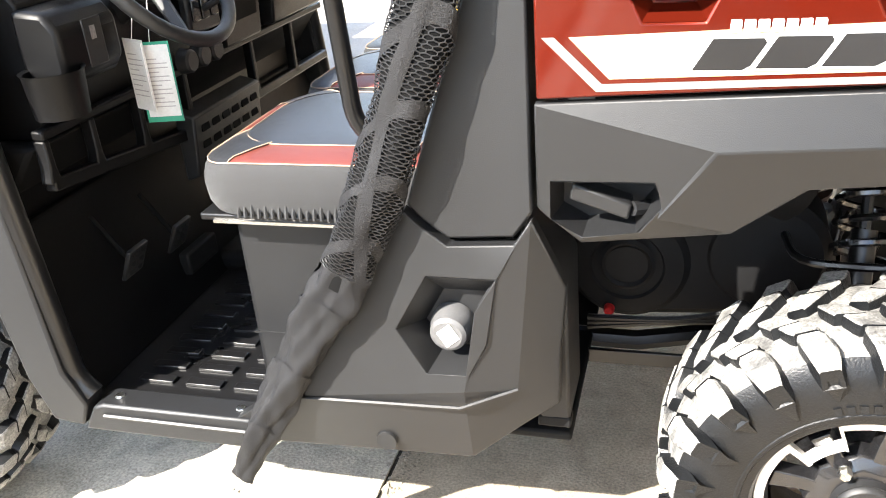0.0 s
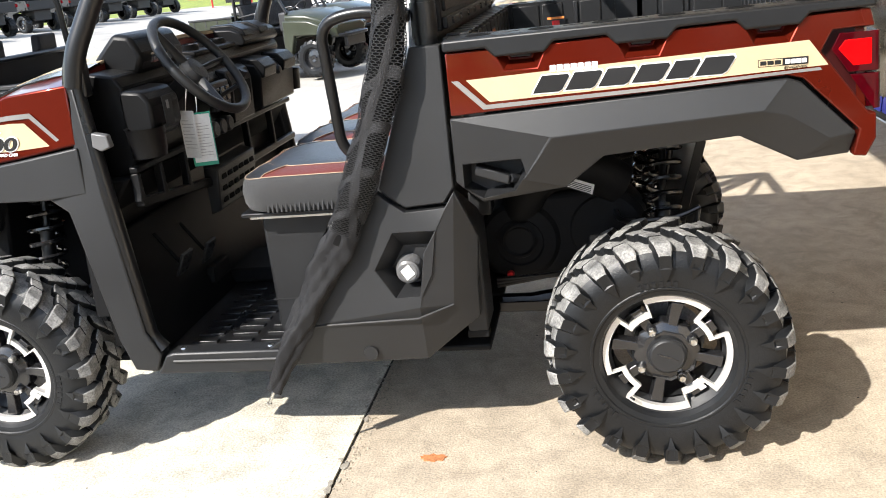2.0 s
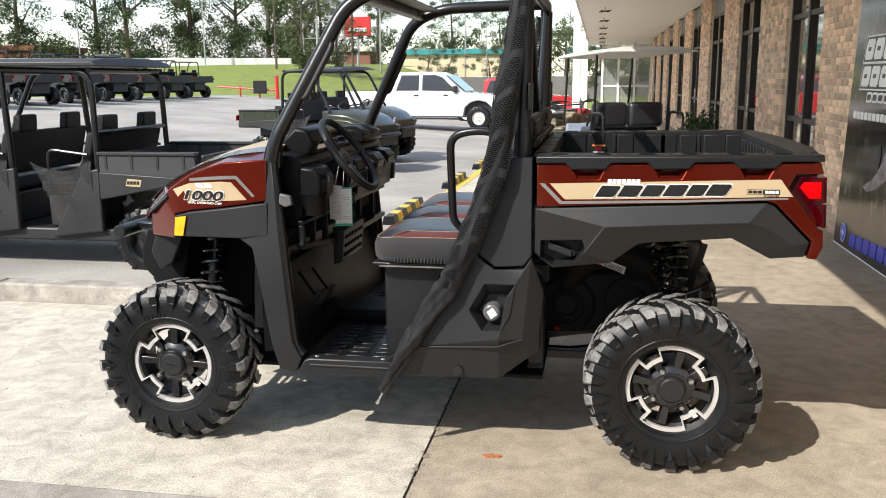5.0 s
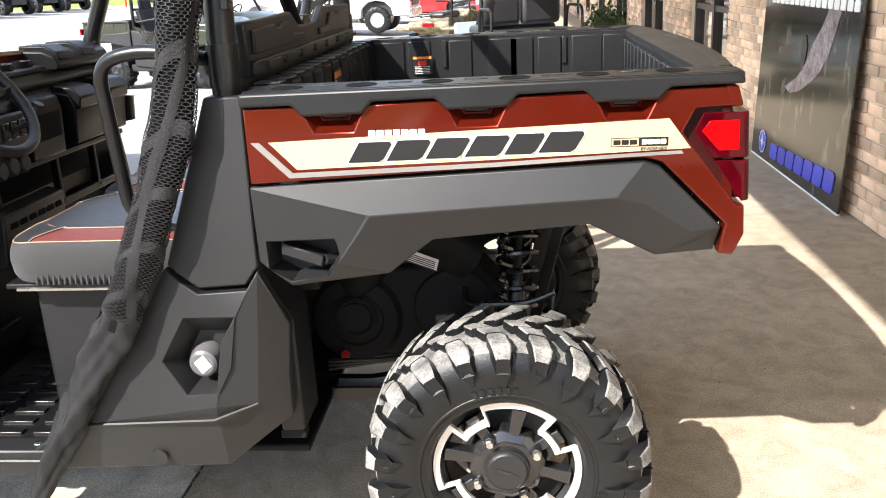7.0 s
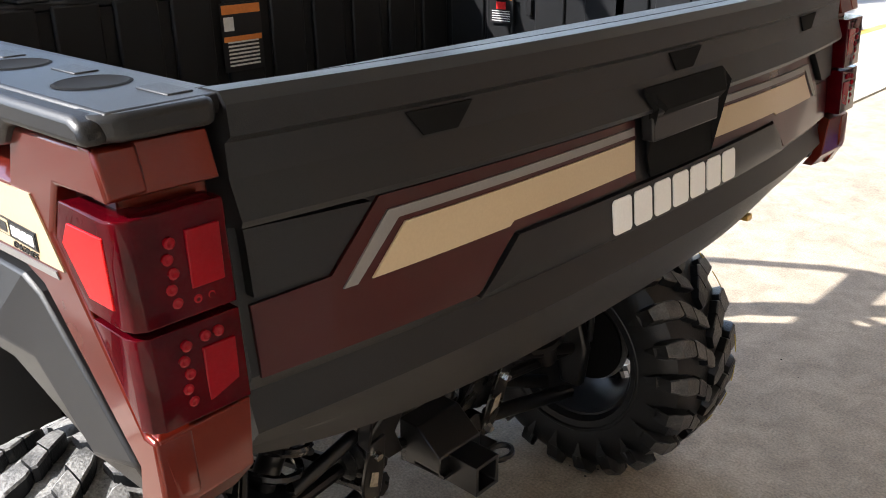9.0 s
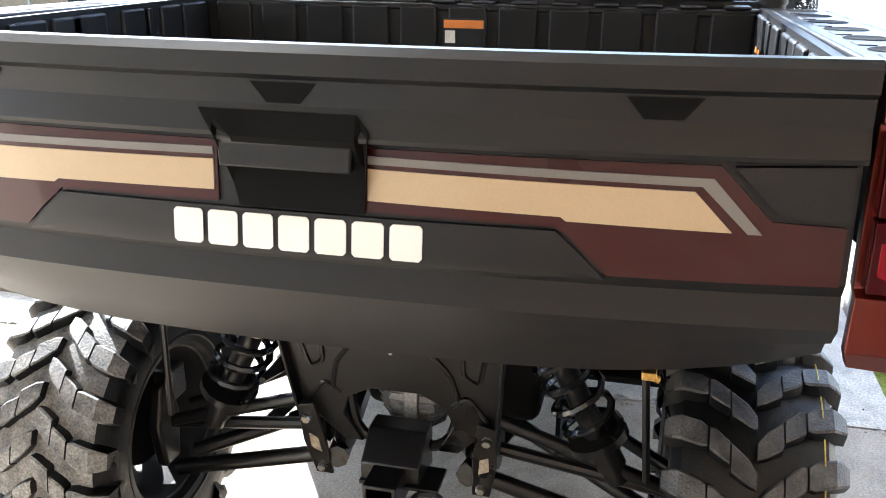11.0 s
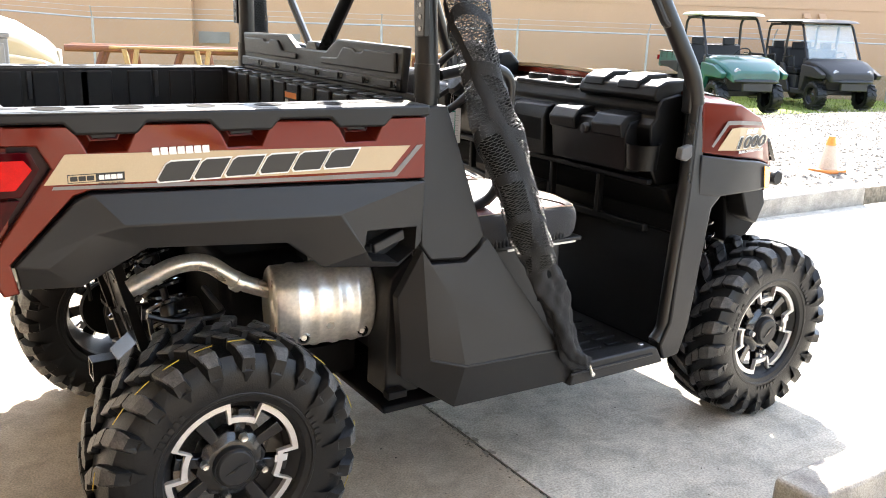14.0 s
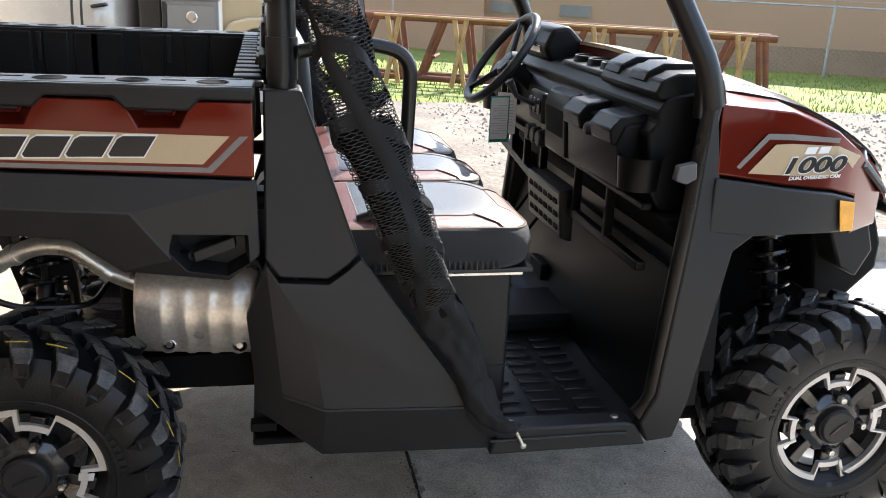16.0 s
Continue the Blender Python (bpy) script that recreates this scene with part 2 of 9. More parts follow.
def tube(path, r, seg=10, closed=False, bm=None, flat=1.0):
    bm = bm or bmesh.new()
    P = [Vector(p) for p in path]
    n = len(P)
    rings = []
    side = None
    for i in range(n):
        if closed:
            d = P[(i + 1) % n] - P[i - 1]
        else:
            d = P[min(i + 1, n - 1)] - P[max(i - 1, 0)]
        d.normalize()
        if side is None:
            side = d.orthogonal().normalized()
        side = (side - d * side.dot(d)).normalized()
        up = d.cross(side)
        rr = r[i] if isinstance(r, (list, tuple)) else r
        rings.append([bm.verts.new(P[i] + (side * math.cos(k * 2 * math.pi / seg) + up * math.sin(k * 2 * math.pi / seg) * flat) * rr) for k in range(seg)])
    for i in range(n if closed else n - 1):
        A, B = rings[i], rings[(i + 1) % n]
        for k in range(seg):
            bm.faces.new((A[k], A[(k + 1) % seg], B[(k + 1) % seg], B[k]))
    if not closed:
        bm.faces.new(rings[0][::-1])
        bm.faces.new(rings[-1])
    return bm


def lathe(profile, seg=40, axis="y", center=(0, 0, 0), bm=None, cap=True):
    """profile: (radius, place along the axis)."""
    bm = bm or bmesh.new()
    c = Vector(center)
    rings = []
    for r, h in profile:
        ring = []
        for k in range(seg):
            a = 2 * math.pi * k / seg
            u, w = r * math.cos(a), r * math.sin(a)
            ring.append(bm.verts.new(c + Vector({"y": (u, h, w), "x": (h, u, w), "z": (u, w, h)}[axis])))
        rings.append(ring)
    for A, B in zip(rings, rings[1:]):
        for k in range(seg):
            bm.faces.new((A[k], A[(k + 1) % seg], B[(k + 1) % seg], B[k]))
    if cap:
        for R in (rings[0], rings[-1][::-1]):
            if (R[0].co - R[1].co).length > 1e-6:
                bm.faces.new(R)
    return bm


def loft(rings, bm=None, close=True, cap=True):
    bm = bm or bmesh.new()
    R = [[bm.verts.new(v) for v in r] for r in rings]
    n = len(R[0])
    for A, B in zip(R, R[1:]):
        for k in range(n if close else n - 1):
            bm.faces.new((A[k], A[(k + 1) % n], B[(k + 1) % n], B[k]))
    if cap and close:
        bm.faces.new(R[0][::-1])
        bm.faces.new(R[-1])
    return bm


def sheet(fn, nu, nv, bm=None):
    """A grid surface of fn(u, v) for u, v from 0 to 1."""
    bm = bm or bmesh.new()
    g = [[bm.verts.new(fn(i / nu, j / nv)) for j in range(nv + 1)] for i in range(nu + 1)]
    for i in range(nu):
        for j in range(nv):
            bm.faces.new((g[i][j], g[i + 1][j], g[i + 1][j + 1], g[i][j + 1]))
    return bm


def thing(name, label, category, group="", at=None, kind=""):
    e = new(name)
    e.empty_display_size = 0.1
    if at is not None:
        e.matrix_world = at
    return tagged(e, label, category, group, kind)


def mirror(s, pts):
    return [(p[0], p[1] * s, p[2]) for p in pts]


def coil(c0, c1, r, wire, turns, bm=None, n=14):
    c0, c1 = Vector(c0), Vector(c1)
    d = (c1 - c0)
    side = d.orthogonal().normalized()
    up = d.normalized().cross(side)
    pts = []
    for i in range(int(turns * n) + 1):
        a = 2 * math.pi * i / n
        t = i / (turns * n)
        pts.append(c0 + d * t + (side * math.cos(a) + up * math.sin(a)) * r)
    return tube(pts, wire, 6, bm=bm)


def lettering(text, width, height, at, material, parent, name="lettering", fat=0.0, lift=0.0006):
    """Raised characters lying in the plane of the matrix at, from its origin towards +x."""
    cu = bpy.data.curves.new(name, "FONT")
    cu.body, cu.size, cu.extrude, cu.offset, cu.shear = text, 1.0, 0.02, fat, 0.25
    tmp = bpy.data.objects.new(name, cu)
    me = bpy.data.meshes.new_from_object(tmp)
    bpy.data.objects.remove(tmp)
    bpy.data.curves.remove(cu)
    xs, ys = [v.co.x for v in me.vertices], [v.co.y for v in me.vertices]
    x0, x1, y0, y1 = min(xs), max(xs), min(ys), max(ys)
    for v in me.vertices:
        v.co = at @ Vector(((v.co.x - x0) / (x1 - x0) * width, (v.co.y - y0) / (y1 - y0) * height, v.co.z / 0.02 * lift))
    me.materials.append(material)
    ob = new(name, me)
    ob.parent = parent
    return ob

# ---------------- setting ----------------
CONC_PALE = mat("pale_concrete", (0.55, 0.512, 0.43), 0.85, col2=(0.46, 0.425, 0.355), scale=2.2, fine=130, bump=0.5, contrast=0.3, stain=(9.0, 0.3))
CONC_TAN = mat("tan_concrete", (0.4, 0.338, 0.26), 0.8, col2=(0.325, 0.272, 0.206), scale=1.6, fine=150, bump=0.4, contrast=0.28, stain=(9.0, 0.24))
CONC_LOT = mat("lot_concrete", (0.37, 0.352, 0.32), 0.88, col2=(0.29, 0.277, 0.255), scale=0.35, fine=60, bump=0.3, contrast=0.15, stain=(0.5, 0.22))
KERB = mat("kerb_concrete", (0.43, 0.4, 0.35), 0.85, col2=(0.3, 0.27, 0.23), scale=3, fine=160, bump=0.6, contrast=0.25, stain=(5.0, 0.4))
SOIL = mat("dark_soil", (0.05, 0.045, 0.035), 0.95, scale=4, fine=60, bump=0.6)
CRUMBLE = mat("crumbled_mortar", (0.3, 0.26, 0.2), 0.95, scale=20, fine=90, bump=0.9, contrast=0.4)
GRAVEL = mat("gravel_ground", (0.25, 0.215, 0.17), 0.95, col2=(0.16, 0.128, 0.094), scale=0.8, fine=34, bump=1.0, contrast=0.4, stain=(1.6, 0.3))
STONE = mat("grey_stones", (0.3, 0.275, 0.24), 0.9, col2=(0.2, 0.18, 0.155), scale=5, fine=80, bump=0.5, vary=0.35)
GRASS = mat("mown_grass", (0.21, 0.25, 0.04), 0.9, col2=(0.13, 0.165, 0.03), scale=1.2, fine=90, bump=0.8, contrast=0.4)
BLADES = mat("grass_blades", (0.2, 0.27, 0.04), 0.75, col2=(0.11, 0.16, 0.03), scale=1.5, fine=50, vary=0.35)
BRICK = mat("tan_brick", (0.76, 0.545, 0.375), 0.85, col2=(0.55, 0.37, 0.245), scale=6, fine=130, bump=0.5, contrast=0.18, vary=0.36)
MORTAR = mat("mortar", (0.74, 0.65, 0.53), 0.95, scale=6, fine=150, bump=0.6, contrast=0.2)
SOFFIT = mat("white_soffit", (0.8, 0.79, 0.76), 0.6, col2=(0.75, 0.74, 0.7), scale=0.8, fine=80, contrast=0.05)
WHITE_PAINT = mat("white_paint", (0.8, 0.79, 0.77), 0.45, scale=1, fine=100, contrast=0.04)
BRONZE = mat("bronze_frame", (0.035, 0.028, 0.024), 0.4, metal=0.3, scale=3, fine=200)
GLASS = mat("window_glass", (0.012, 0.014, 0.016), 0.03, scale=3, fine=200, contrast=0.05, spec=1.0, coat=1.0)
GREYBLUE = mat("grey_panel", (0.2, 0.21, 0.215), 0.5, scale=2, fine=150, contrast=0.08)
YELLOW = mat("yellow_marking", (0.75, 0.5, 0.06), 0.7, col2=(0.6, 0.42, 0.1), scale=4, fine=60, contrast=0.25)
TANWALL = mat("tan_metal_siding", (0.41, 0.245, 0.14), 0.6, col2=(0.385, 0.228, 0.13), scale=0.6, fine=40, contrast=0.06)
GALV = mat("galvanised_steel", (0.42, 0.42, 0.42), 0.45, metal=0.8, scale=6, fine=150)
RUST = mat("rusty_steel", (0.2, 0.075, 0.035), 0.8, col2=(0.11, 0.038, 0.022), scale=5, fine=90, bump=0.4, contrast=0.3)
STAIN = mat("rust_stain", (0.42, 0.16, 0.06), 0.85, scale=30, fine=150, contrast=0.3)


def ground_z(x, y):
    """The lot falls gently away from the vehicle and rises again towards the street."""
    if y > 1.4:
        k = min(1.0, (y - 1.4) / 8.0) * min(1.0, max(0.0, (0.6 - x) / 3.0))
        return k * (-0.0105 * y + 0.062 * min(18.0, max(0.0, -x - 4.0)) * min(1.0, y / 20.0) + 0.066 * max(0.0, min(y, 98.0) - 45.0) * min(1.0, max(0.0, (-x - 10.0) / 15.0)) * (1.0 if y < 150 else 150.0 / y))
    r = math.hypot(x + 0.5, y)
    k = min(1.0, max(0.0, (1.0 - x) / 4.0)) * min(1.0, max(0.0, (1.0 - y) / 3.0))
    return -k * min(1.6, 0.021 * max(0.0, r - 4.5))


def terrain(name, label, x0, x1, y0, y1, step, material, top=0.0, thick=0.12, kind="structure", rough=0.0, category="ground"):
    nx, ny = max(1, round((x1 - x0) / step)), max(1, round((y1 - y0) / step))
    rnd = random.Random(name)
    vs, fs = [], []
    for i in range(nx + 1):
        for j in range(ny + 1):
            x, y = x0 + (x1 - x0) * i / nx, y0 + (y1 - y0) * j / ny
            vs.append((x, y, ground_z(x, y) + top + (rnd.random() - 0.5) * rough))
    for i in range(nx):
        for j in range(ny):
            a = i * (ny + 1) + j
            fs.append((a, a + ny + 1, a + ny + 2, a + 1))
    ob = part(name, shell(vs, fs, (0, 0, -thick)), material, smooth=30)
    return tagged(ob, label, category, kind=kind)


# base sheet to the horizon
def far_ground(u, v):
    x, y = (u - 0.5), (v - 0.5)
    x, y = math.copysign(abs(2 * x) ** 3, x) * 900, math.copysign(abs(2 * y) ** 3, y) * 900
    return (x, y, ground_z(x, y) - 0.06)


tagged(part("ground", sheet(far_ground, 80, 80), GRASS, smooth=30), "wide flat ground of grass and soil reaching the horizon", "ground", kind="structure")

terrain("pavement_apron", "tan stained concrete apron in front of the building", -0.966, 1.99, -9, 48, 0.5, CONC_TAN)
terrain("pavement_drive", "pale sunlit concrete drive slab", -9.5, -0.978, -1.5, 1.25, 0.45, CONC_PALE)
terrain("pavement_drive_west", "pale concrete drive leading away", -40, -9.5, -1.5, 1.25, 2.0, CONC_PALE)
terrain("pavement_walk", "pale concrete walk beside the marked parking line", -2.42, -0.99, 1.42, 48, 0.7, CONC_PALE, top=0.005)
terrain("parking_lot", "wide grey concrete parking lot with tyre marks", -70, -2.425, 1.42, 46, 1.2, CONC_LOT, top=0.0, thick=0.1)
terrain("gravel_yard", "gravel and dirt yard beyond the kerb", -45, -1.25, -7.3, -1.66, 0.5, GRAVEL, top=0.1, thick=0.2, rough=0.02)
terrain("yard_slab", "concrete slab at the yard side", -1.24, -0.99, -9, -1.5, 0.5, CONC_PALE)
terrain("yard_east", "gravel yard beside the building", 2.6, 30, -40, -9, 3, GRAVEL, thick=0.1)
terrain("pavement_south", "concrete slab beyond the apron", -0.98, 12, -40, -9.02, 1.5, CONC_TAN)

# worn joint between the two slabs
rj = random.Random(5)
bm = bmesh.new()
ys = [i * 0.05 - 3.5 for i in range(160)]
prev = None
for y in ys:
    w0, w1 = -0.982 + rj.uniform(-0.004, 0.002), -0.96 + rj.uniform(-0.003, 0.006)
    cur = [bm.verts.new((w0, y, -0.007)), bm.verts.new((w1, y, -0.007))]
    if prev:
        bm.faces.new((prev[0], prev[1], cur[1], cur[0]))
    prev = cur
part_joint = part("joint_fill", bm, SOIL, smooth=0)
tagged(part_joint, "dark dirt in the joint between the slabs", "joint", kind="structure")
bm = bmesh.new()
for i in range(420):
    y = rj.gauss(-0.45, 0.35) if i % 2 else rj.uniform(-2.0, 3.5)
    x = -0.957 + abs(rj.gauss(0, 0.016)) * (1.6 if -0.9 < y < 0.1 else 0.6)
    s = rj.uniform(0.001, 0.0045)
    r = bmesh.ops.create_icosphere(bm, subdivisions=1, radius=s)
    for v in r["verts"]:
        v.co = Vector((x + v.co.x * rj.uniform(0.8, 1.8), y + v.co.y * rj.uniform(0.8, 1.8), 0.001 + v.co.z * 0.6))
tagged(part("concrete_crumbs", bm, CRUMBLE), "crumbs of broken concrete along the joint", "debris", kind="stuff")
bm = bmesh.new()
for i in range(170):
    x, y = rj.uniform(-4.5, 1.9), rj.uniform(-1.45, 1.9)
    s = rj.uniform(0.001, 0.0035)
    r = bmesh.ops.create_icosphere(bm, subdivisions=1, radius=s)
    for v in r["verts"]:
        v.co = Vector((x + v.co.x * 1.5, y + v.co.y, 0.001 + v.co.z * 0.5))
tagged(part("grit", bm, SOIL), "small dark grit and leaf bits on the concrete", "debris", kind="stuff")


def blot(name, label, cx, cy, rx, ry, material, z=0.004, seed=1, lobes=26):
    rb = random.Random(seed)
    pts = []
    for k in range(lobes):
        a = 2 * math.pi * k / lobes
        f = 0.6 + 0.4 * rb.random()
        pts.append((cx + rx * f * math.cos(a), cy + ry * f * math.sin(a)))
    ob = part(name, prism(pts, z - 0.003, z, "z"), material, smooth=0)
    return tagged(ob, label, "stain", kind="structure")


blot("rust_spot", "small orange rust stain on the concrete", -0.69, -0.735, 0.05, 0.024, STAIN, 0.0035, 3)

# kerbs, in cast lengths
def kerb(name, label, x0, x1, y0, y1, h, base=0.0):
    n = max(1, round((x1 - x0) / 1.5))
    top = None
    root = thing(name, label, "kerb", kind="structure")
    for i in range(n):
        a, b = x0 + (x1 - x0) * i / n + 0.004, x0 + (x1 - x0) * (i + 1) / n - 0.004
        z = ground_z((a + b) / 2, (y0 + y1) / 2) + base
        bm = prism([(y0, z - 0.2), (y0 + 0.012, z + h), (y1, z + h + 0.004), (y1, z - 0.2)] if y0 > 0 else [(y0, z - 0.2), (y0, z + h), (y1 - 0.012, z + h), (y1, z - 0.2)], a, b, "x")
        part("kerb_stone", bm, KERB, root, bevel=0.014)
    return root


kerb("kerb_lot", "worn concrete kerb edging the parking lot", -40, -1.5, 1.25, 1.42, 0.13)
kerb("kerb_yard", "worn concrete kerb edging the gravel yard", -6.45, -1.25, -1.66, -1.5, 0.15)

# loose gravel stones
bm = bmesh.new()
rg = random.Random(11)
for i in range(9000):
    if i < 1500:
        x, y = rg.uniform(-24, -3), -7.2 + rg.gauss(0, 0.25)
    else:
        x, y = rg.uniform(-16, -2.2), rg.uniform(-7.2, -1.75)
    s = rg.uniform(0.008, 0.026)
    z = ground_z(x, y) + 0.1
    base = [bm.verts.new((x + s * math.cos(a + rg.random()), y + s * math.sin(a + rg.random()), z)) for a in (0, 1.6, 3.1, 4.7)]
    tip = bm.verts.new((x + s * 0.3, y, z + s * rg.uniform(0.5, 1.1)))
    for k in range(4):
        bm.faces.new((base[k], base[(k + 1) % 4], tip))
tagged(part("loose_stones", bm, STONE, smooth=0), "loose grey stones scattered over the gravel yard", "stones", kind="stuff")

# grass tufts behind the gravel
bm = bmesh.new()
for i in range(15000):
    x = rg.uniform(-26, 4)
    y = rg.uniform(-15.5, -7.2) if i > 4000 else rg.uniform(-8.6, -7.15)
    z = ground_z(x, y) - 0.06
    a, h, w = rg.uniform(0, 6.28), rg.uniform(0.006, 0.022) + 0.06, rg.uniform(0.006, 0.013)
    c, s = math.cos(a), math.sin(a)
    lx, ly = rg.uniform(-0.04, 0.04), rg.uniform(-0.04, 0.04)
    bm.faces.new((bm.verts.new((x - c * w, y - s * w, z)), bm.verts.new((x + c * w, y + s * w, z)), bm.verts.new((x + lx, y + ly, z + h))))
tagged(part("grass", bm, BLADES, smooth=0), "short green mown grass strip", "grass", kind="stuff")

# ---------------- shop building ----------------
WX = 1.985
PIERS = [(-4.2, 5.8)] + [(7.65 + 3.87 * k, 9.45 + 3.87 * k) for k in range(8)]
TOP = 3.2
wall = thing("wall_brick", "tan brick shop wall with tall dark windows between piers", "wall", kind="structure")
bm = bmesh.new()
for a, b in PIERS:
    box(WX + 0.012, WX + 0.3, a, b, -0.6, TOP, bm)
for k in range(8):
    a, b = (5.8 if k == 0 else PIERS[k][1]), PIERS[k + 1][0]
    if k % 2 == 0:
        box(WX + 0.012, WX + 0.3, a, b, -0.6, 0.33, bm)
part("mortar_bed", bm, MORTAR, wall)
bw, bh, gap = 0.194, 0.058, 0.01
brick_me = bpy.data.meshes.new("brick")
bmb = box(0, 0.05, 0, bw, 0, bh)
bmesh.ops.bevel(bmb, geom=[e for e in bmb.edges if abs(e.verts[0].co.x) < 1e-6 and abs(e.verts[1].co.x) < 1e-6], offset=0.004, segments=1, affect="EDGES")
bmb.to_mesh(brick_me)
bmb.free()
brick_me.materials.append(BRICK)
BRICKS = []
rb = random.Random(4)
def lay(a, b, z0, z1):
    row = 0
    z = z0
    while z + bh <= z1:
        y = a + (0 if row % 2 else -(bw + gap) / 2)
        while y < b:
            y0, y1 = max(a, y), min(b, y + bw)
            if y1 - y0 > 0.03:
                BRICKS.append((y0, y1, z, rb.uniform(-0.0025, 0.0025)))
            y += bw + gap
        z += bh + gap
        row += 1
for a, b in PIERS:
    lay(max(a, 0.0), b, 0.004, TOP)
for k in range(8):
    if k % 2 == 0:
        lay((5.8 if k == 0 else PIERS[k][1]) + 0.002, PIERS[k + 1][0] - 0.002, 0.004, 0.26)
near = [q for q in BRICKS if (4.12 < q[0] < 5.6 and q[2] < 2.0 or q[0] < 2.4 and q[0] > 1.2 and q[2] < 1.0) and q[1] - q[0] > 0.19][:300]
near_set = set(near)
for y0, y1, z, d in near:
    ob = new("brick", brick_me)
    ob.parent = wall
    ob.location = (WX + d, y0, z)
bm = bmesh.new()
for q in BRICKS:
    if q in near_set:
        continue
    y0, y1, z, d = q
    vs = [bm.verts.new(p) for p in ((WX + d, y0, z), (WX + d, y1, z), (WX + d, y1, z + bh), (WX + d, y0, z + bh),
                                    (WX + 0.03, y0 - 0.002, z - 0.002), (WX + 0.03, y1 + 0.002, z - 0.002), (WX + 0.03, y1 + 0.002, z + bh + 0.002), (WX + 0.03, y0 - 0.002, z + bh + 0.002))]
    bm.faces.new(vs[:4])
    for k in range(4):
        bm.faces.new((vs[k], vs[k + 4], vs[(k + 1) % 4 + 4], vs[(k + 1) % 4]))
tagged(part("brickwork", bm, BRICK, wall, smooth=0), kind="stuff")

for k in range(8):
    a, b = (5.8 if k == 0 else PIERS[k][1]), PIERS[k + 1][0]
    is_door = k % 2 == 1
    w = thing("door_%d" % k if is_door else "window_%d" % k, "glazed shop door in a dark bronze frame" if is_door else "tall dark shop window in a bronze frame above a brick sill", "door" if is_door else "window", kind="structure")
    z0 = 0.02 if is_door else 0.34
    zt = 2.72
    part("upper_panel", box(WX + 0.1, WX + 0.2, a, b, zt + 0.06, TOP, None), GREYBLUE, w)
    if not is_door:
        part("window_sill", box(WX - 0.035, WX + 0.2, a + 0.003, b - 0.003, 0.266, 0.332), BRICK, w, bevel=0.006)
    fr = [(a, a + 0.07), ((a + b) / 2 - 0.04, (a + b) / 2 + 0.04), (b - 0.07, b)]
    for f0, f1 in fr:
        part("window_frame", box(WX + 0.06, WX + 0.17, f0, f1, z0, zt), BRONZE, w, bevel=0.004)
    for h in ((z0, z0 + 0.07), (0.98, 1.04), (2.2, 2.26), (zt, zt + 0.06)):
        part("rail", box(WX + 0.07, WX + 0.16, a + 0.07, b - 0.07, h[0], h[1]), BRONZE, w, bevel=0.004)
    for p0, p1 in ((a + 0.07, (a + b) / 2 - 0.04), ((a + b) / 2 + 0.04, b - 0.07)):
        part("pane", box(WX + 0.11, WX + 0.12, p0, p1, z0 + 0.07, zt), GLASS, w)
    if is_door:
        part("push_bar", tube([(WX + 0.03, (a + b) / 2 - 0.12, 0.9), (WX + 0.03, (a + b) / 2 - 0.12, 1.25)], 0.012), CHROME, w)
        part("notice", box(WX + 0.1, WX + 0.106, a + 0.35, a + 0.6, 0.75, 1.0), PAPER, w)

# black slab added behind the glass in place of an unlit room
tagged(part("wall_dark_backing", box(WX + 0.31, WX + 0.5, -4.2, 40, -0.6, 4.2), PLASTIC_IN), "near-black slab standing in for the unlit shop interior", "wall", kind="structure")
tagged(part("wall_building", box(WX + 0.51, 15.0, -4.2, 42, -0.9, 4.2), TANWALL), "plain outer walls of the shop building", "wall", kind="structure")
tagged(part("roof", box(WX + 0.3, 15.2, -4.4, 42.2, 4.2, 4.35), SOFFIT), "flat roof of the shop building", "roof", kind="structure")

canopy = thing("canopy", "white flat canopy roof along the shop front", "canopy", kind="structure")
part("soffit", box(-0.82, WX + 0.02, -4.2, 42, 3.205, 3.24), SOFFIT, canopy)
part("fascia", box(-0.86, -0.82, -4.2, 42.04, 3.17, 3.5), WHITE_PAINT, canopy, bevel=0.006)
part("end_fascia", box(-0.82, WX + 0.3, 42.0, 42.04, 3.17, 3.5), WHITE_PAINT, canopy, bevel=0.006)
part("roof_deck", box(-0.82, WX + 0.5, -4.2, 42, 3.24, 3.45), WHITE_PAINT, canopy)
for k in range(12):
    y = -0.6 + 3.7 * k
    bm = tube([(-0.2, y, 3.205), (-0.2, y, 3.12)], 0.008, 6)
    tube([(-0.34, y - 0.05, 3.09), (-0.06, y + 0.05, 3.13)], 0.014, 6, bm=bm)
    tube([(-0.3, y + 0.05, 3.13), (-0.1, y - 0.05, 3.09)], 0.014, 6, bm=bm)
    tagged(part("hanger_hook", bm, BRONZE), "dark metal hook hanging from the white soffit", "hook", "hooks under the canopy")
for k, y in enumerate((24.0, 33.0, 41.5)):
    c = thing("canopy_post", "square white canopy post on the walk", "post", "canopy posts", at=pose(-1.0, y, ground_z(-1, y)))
    part("shaft", box(-0.12, 0.12, -0.12, 0.12, -0.2, 3.6), WHITE_PAINT, c, bevel=0.01)
    part("foot", box(-0.17, 0.17, -0.17, 0.17, -0.25, 0.12), WHITE_PAINT, c, bevel=0.01)

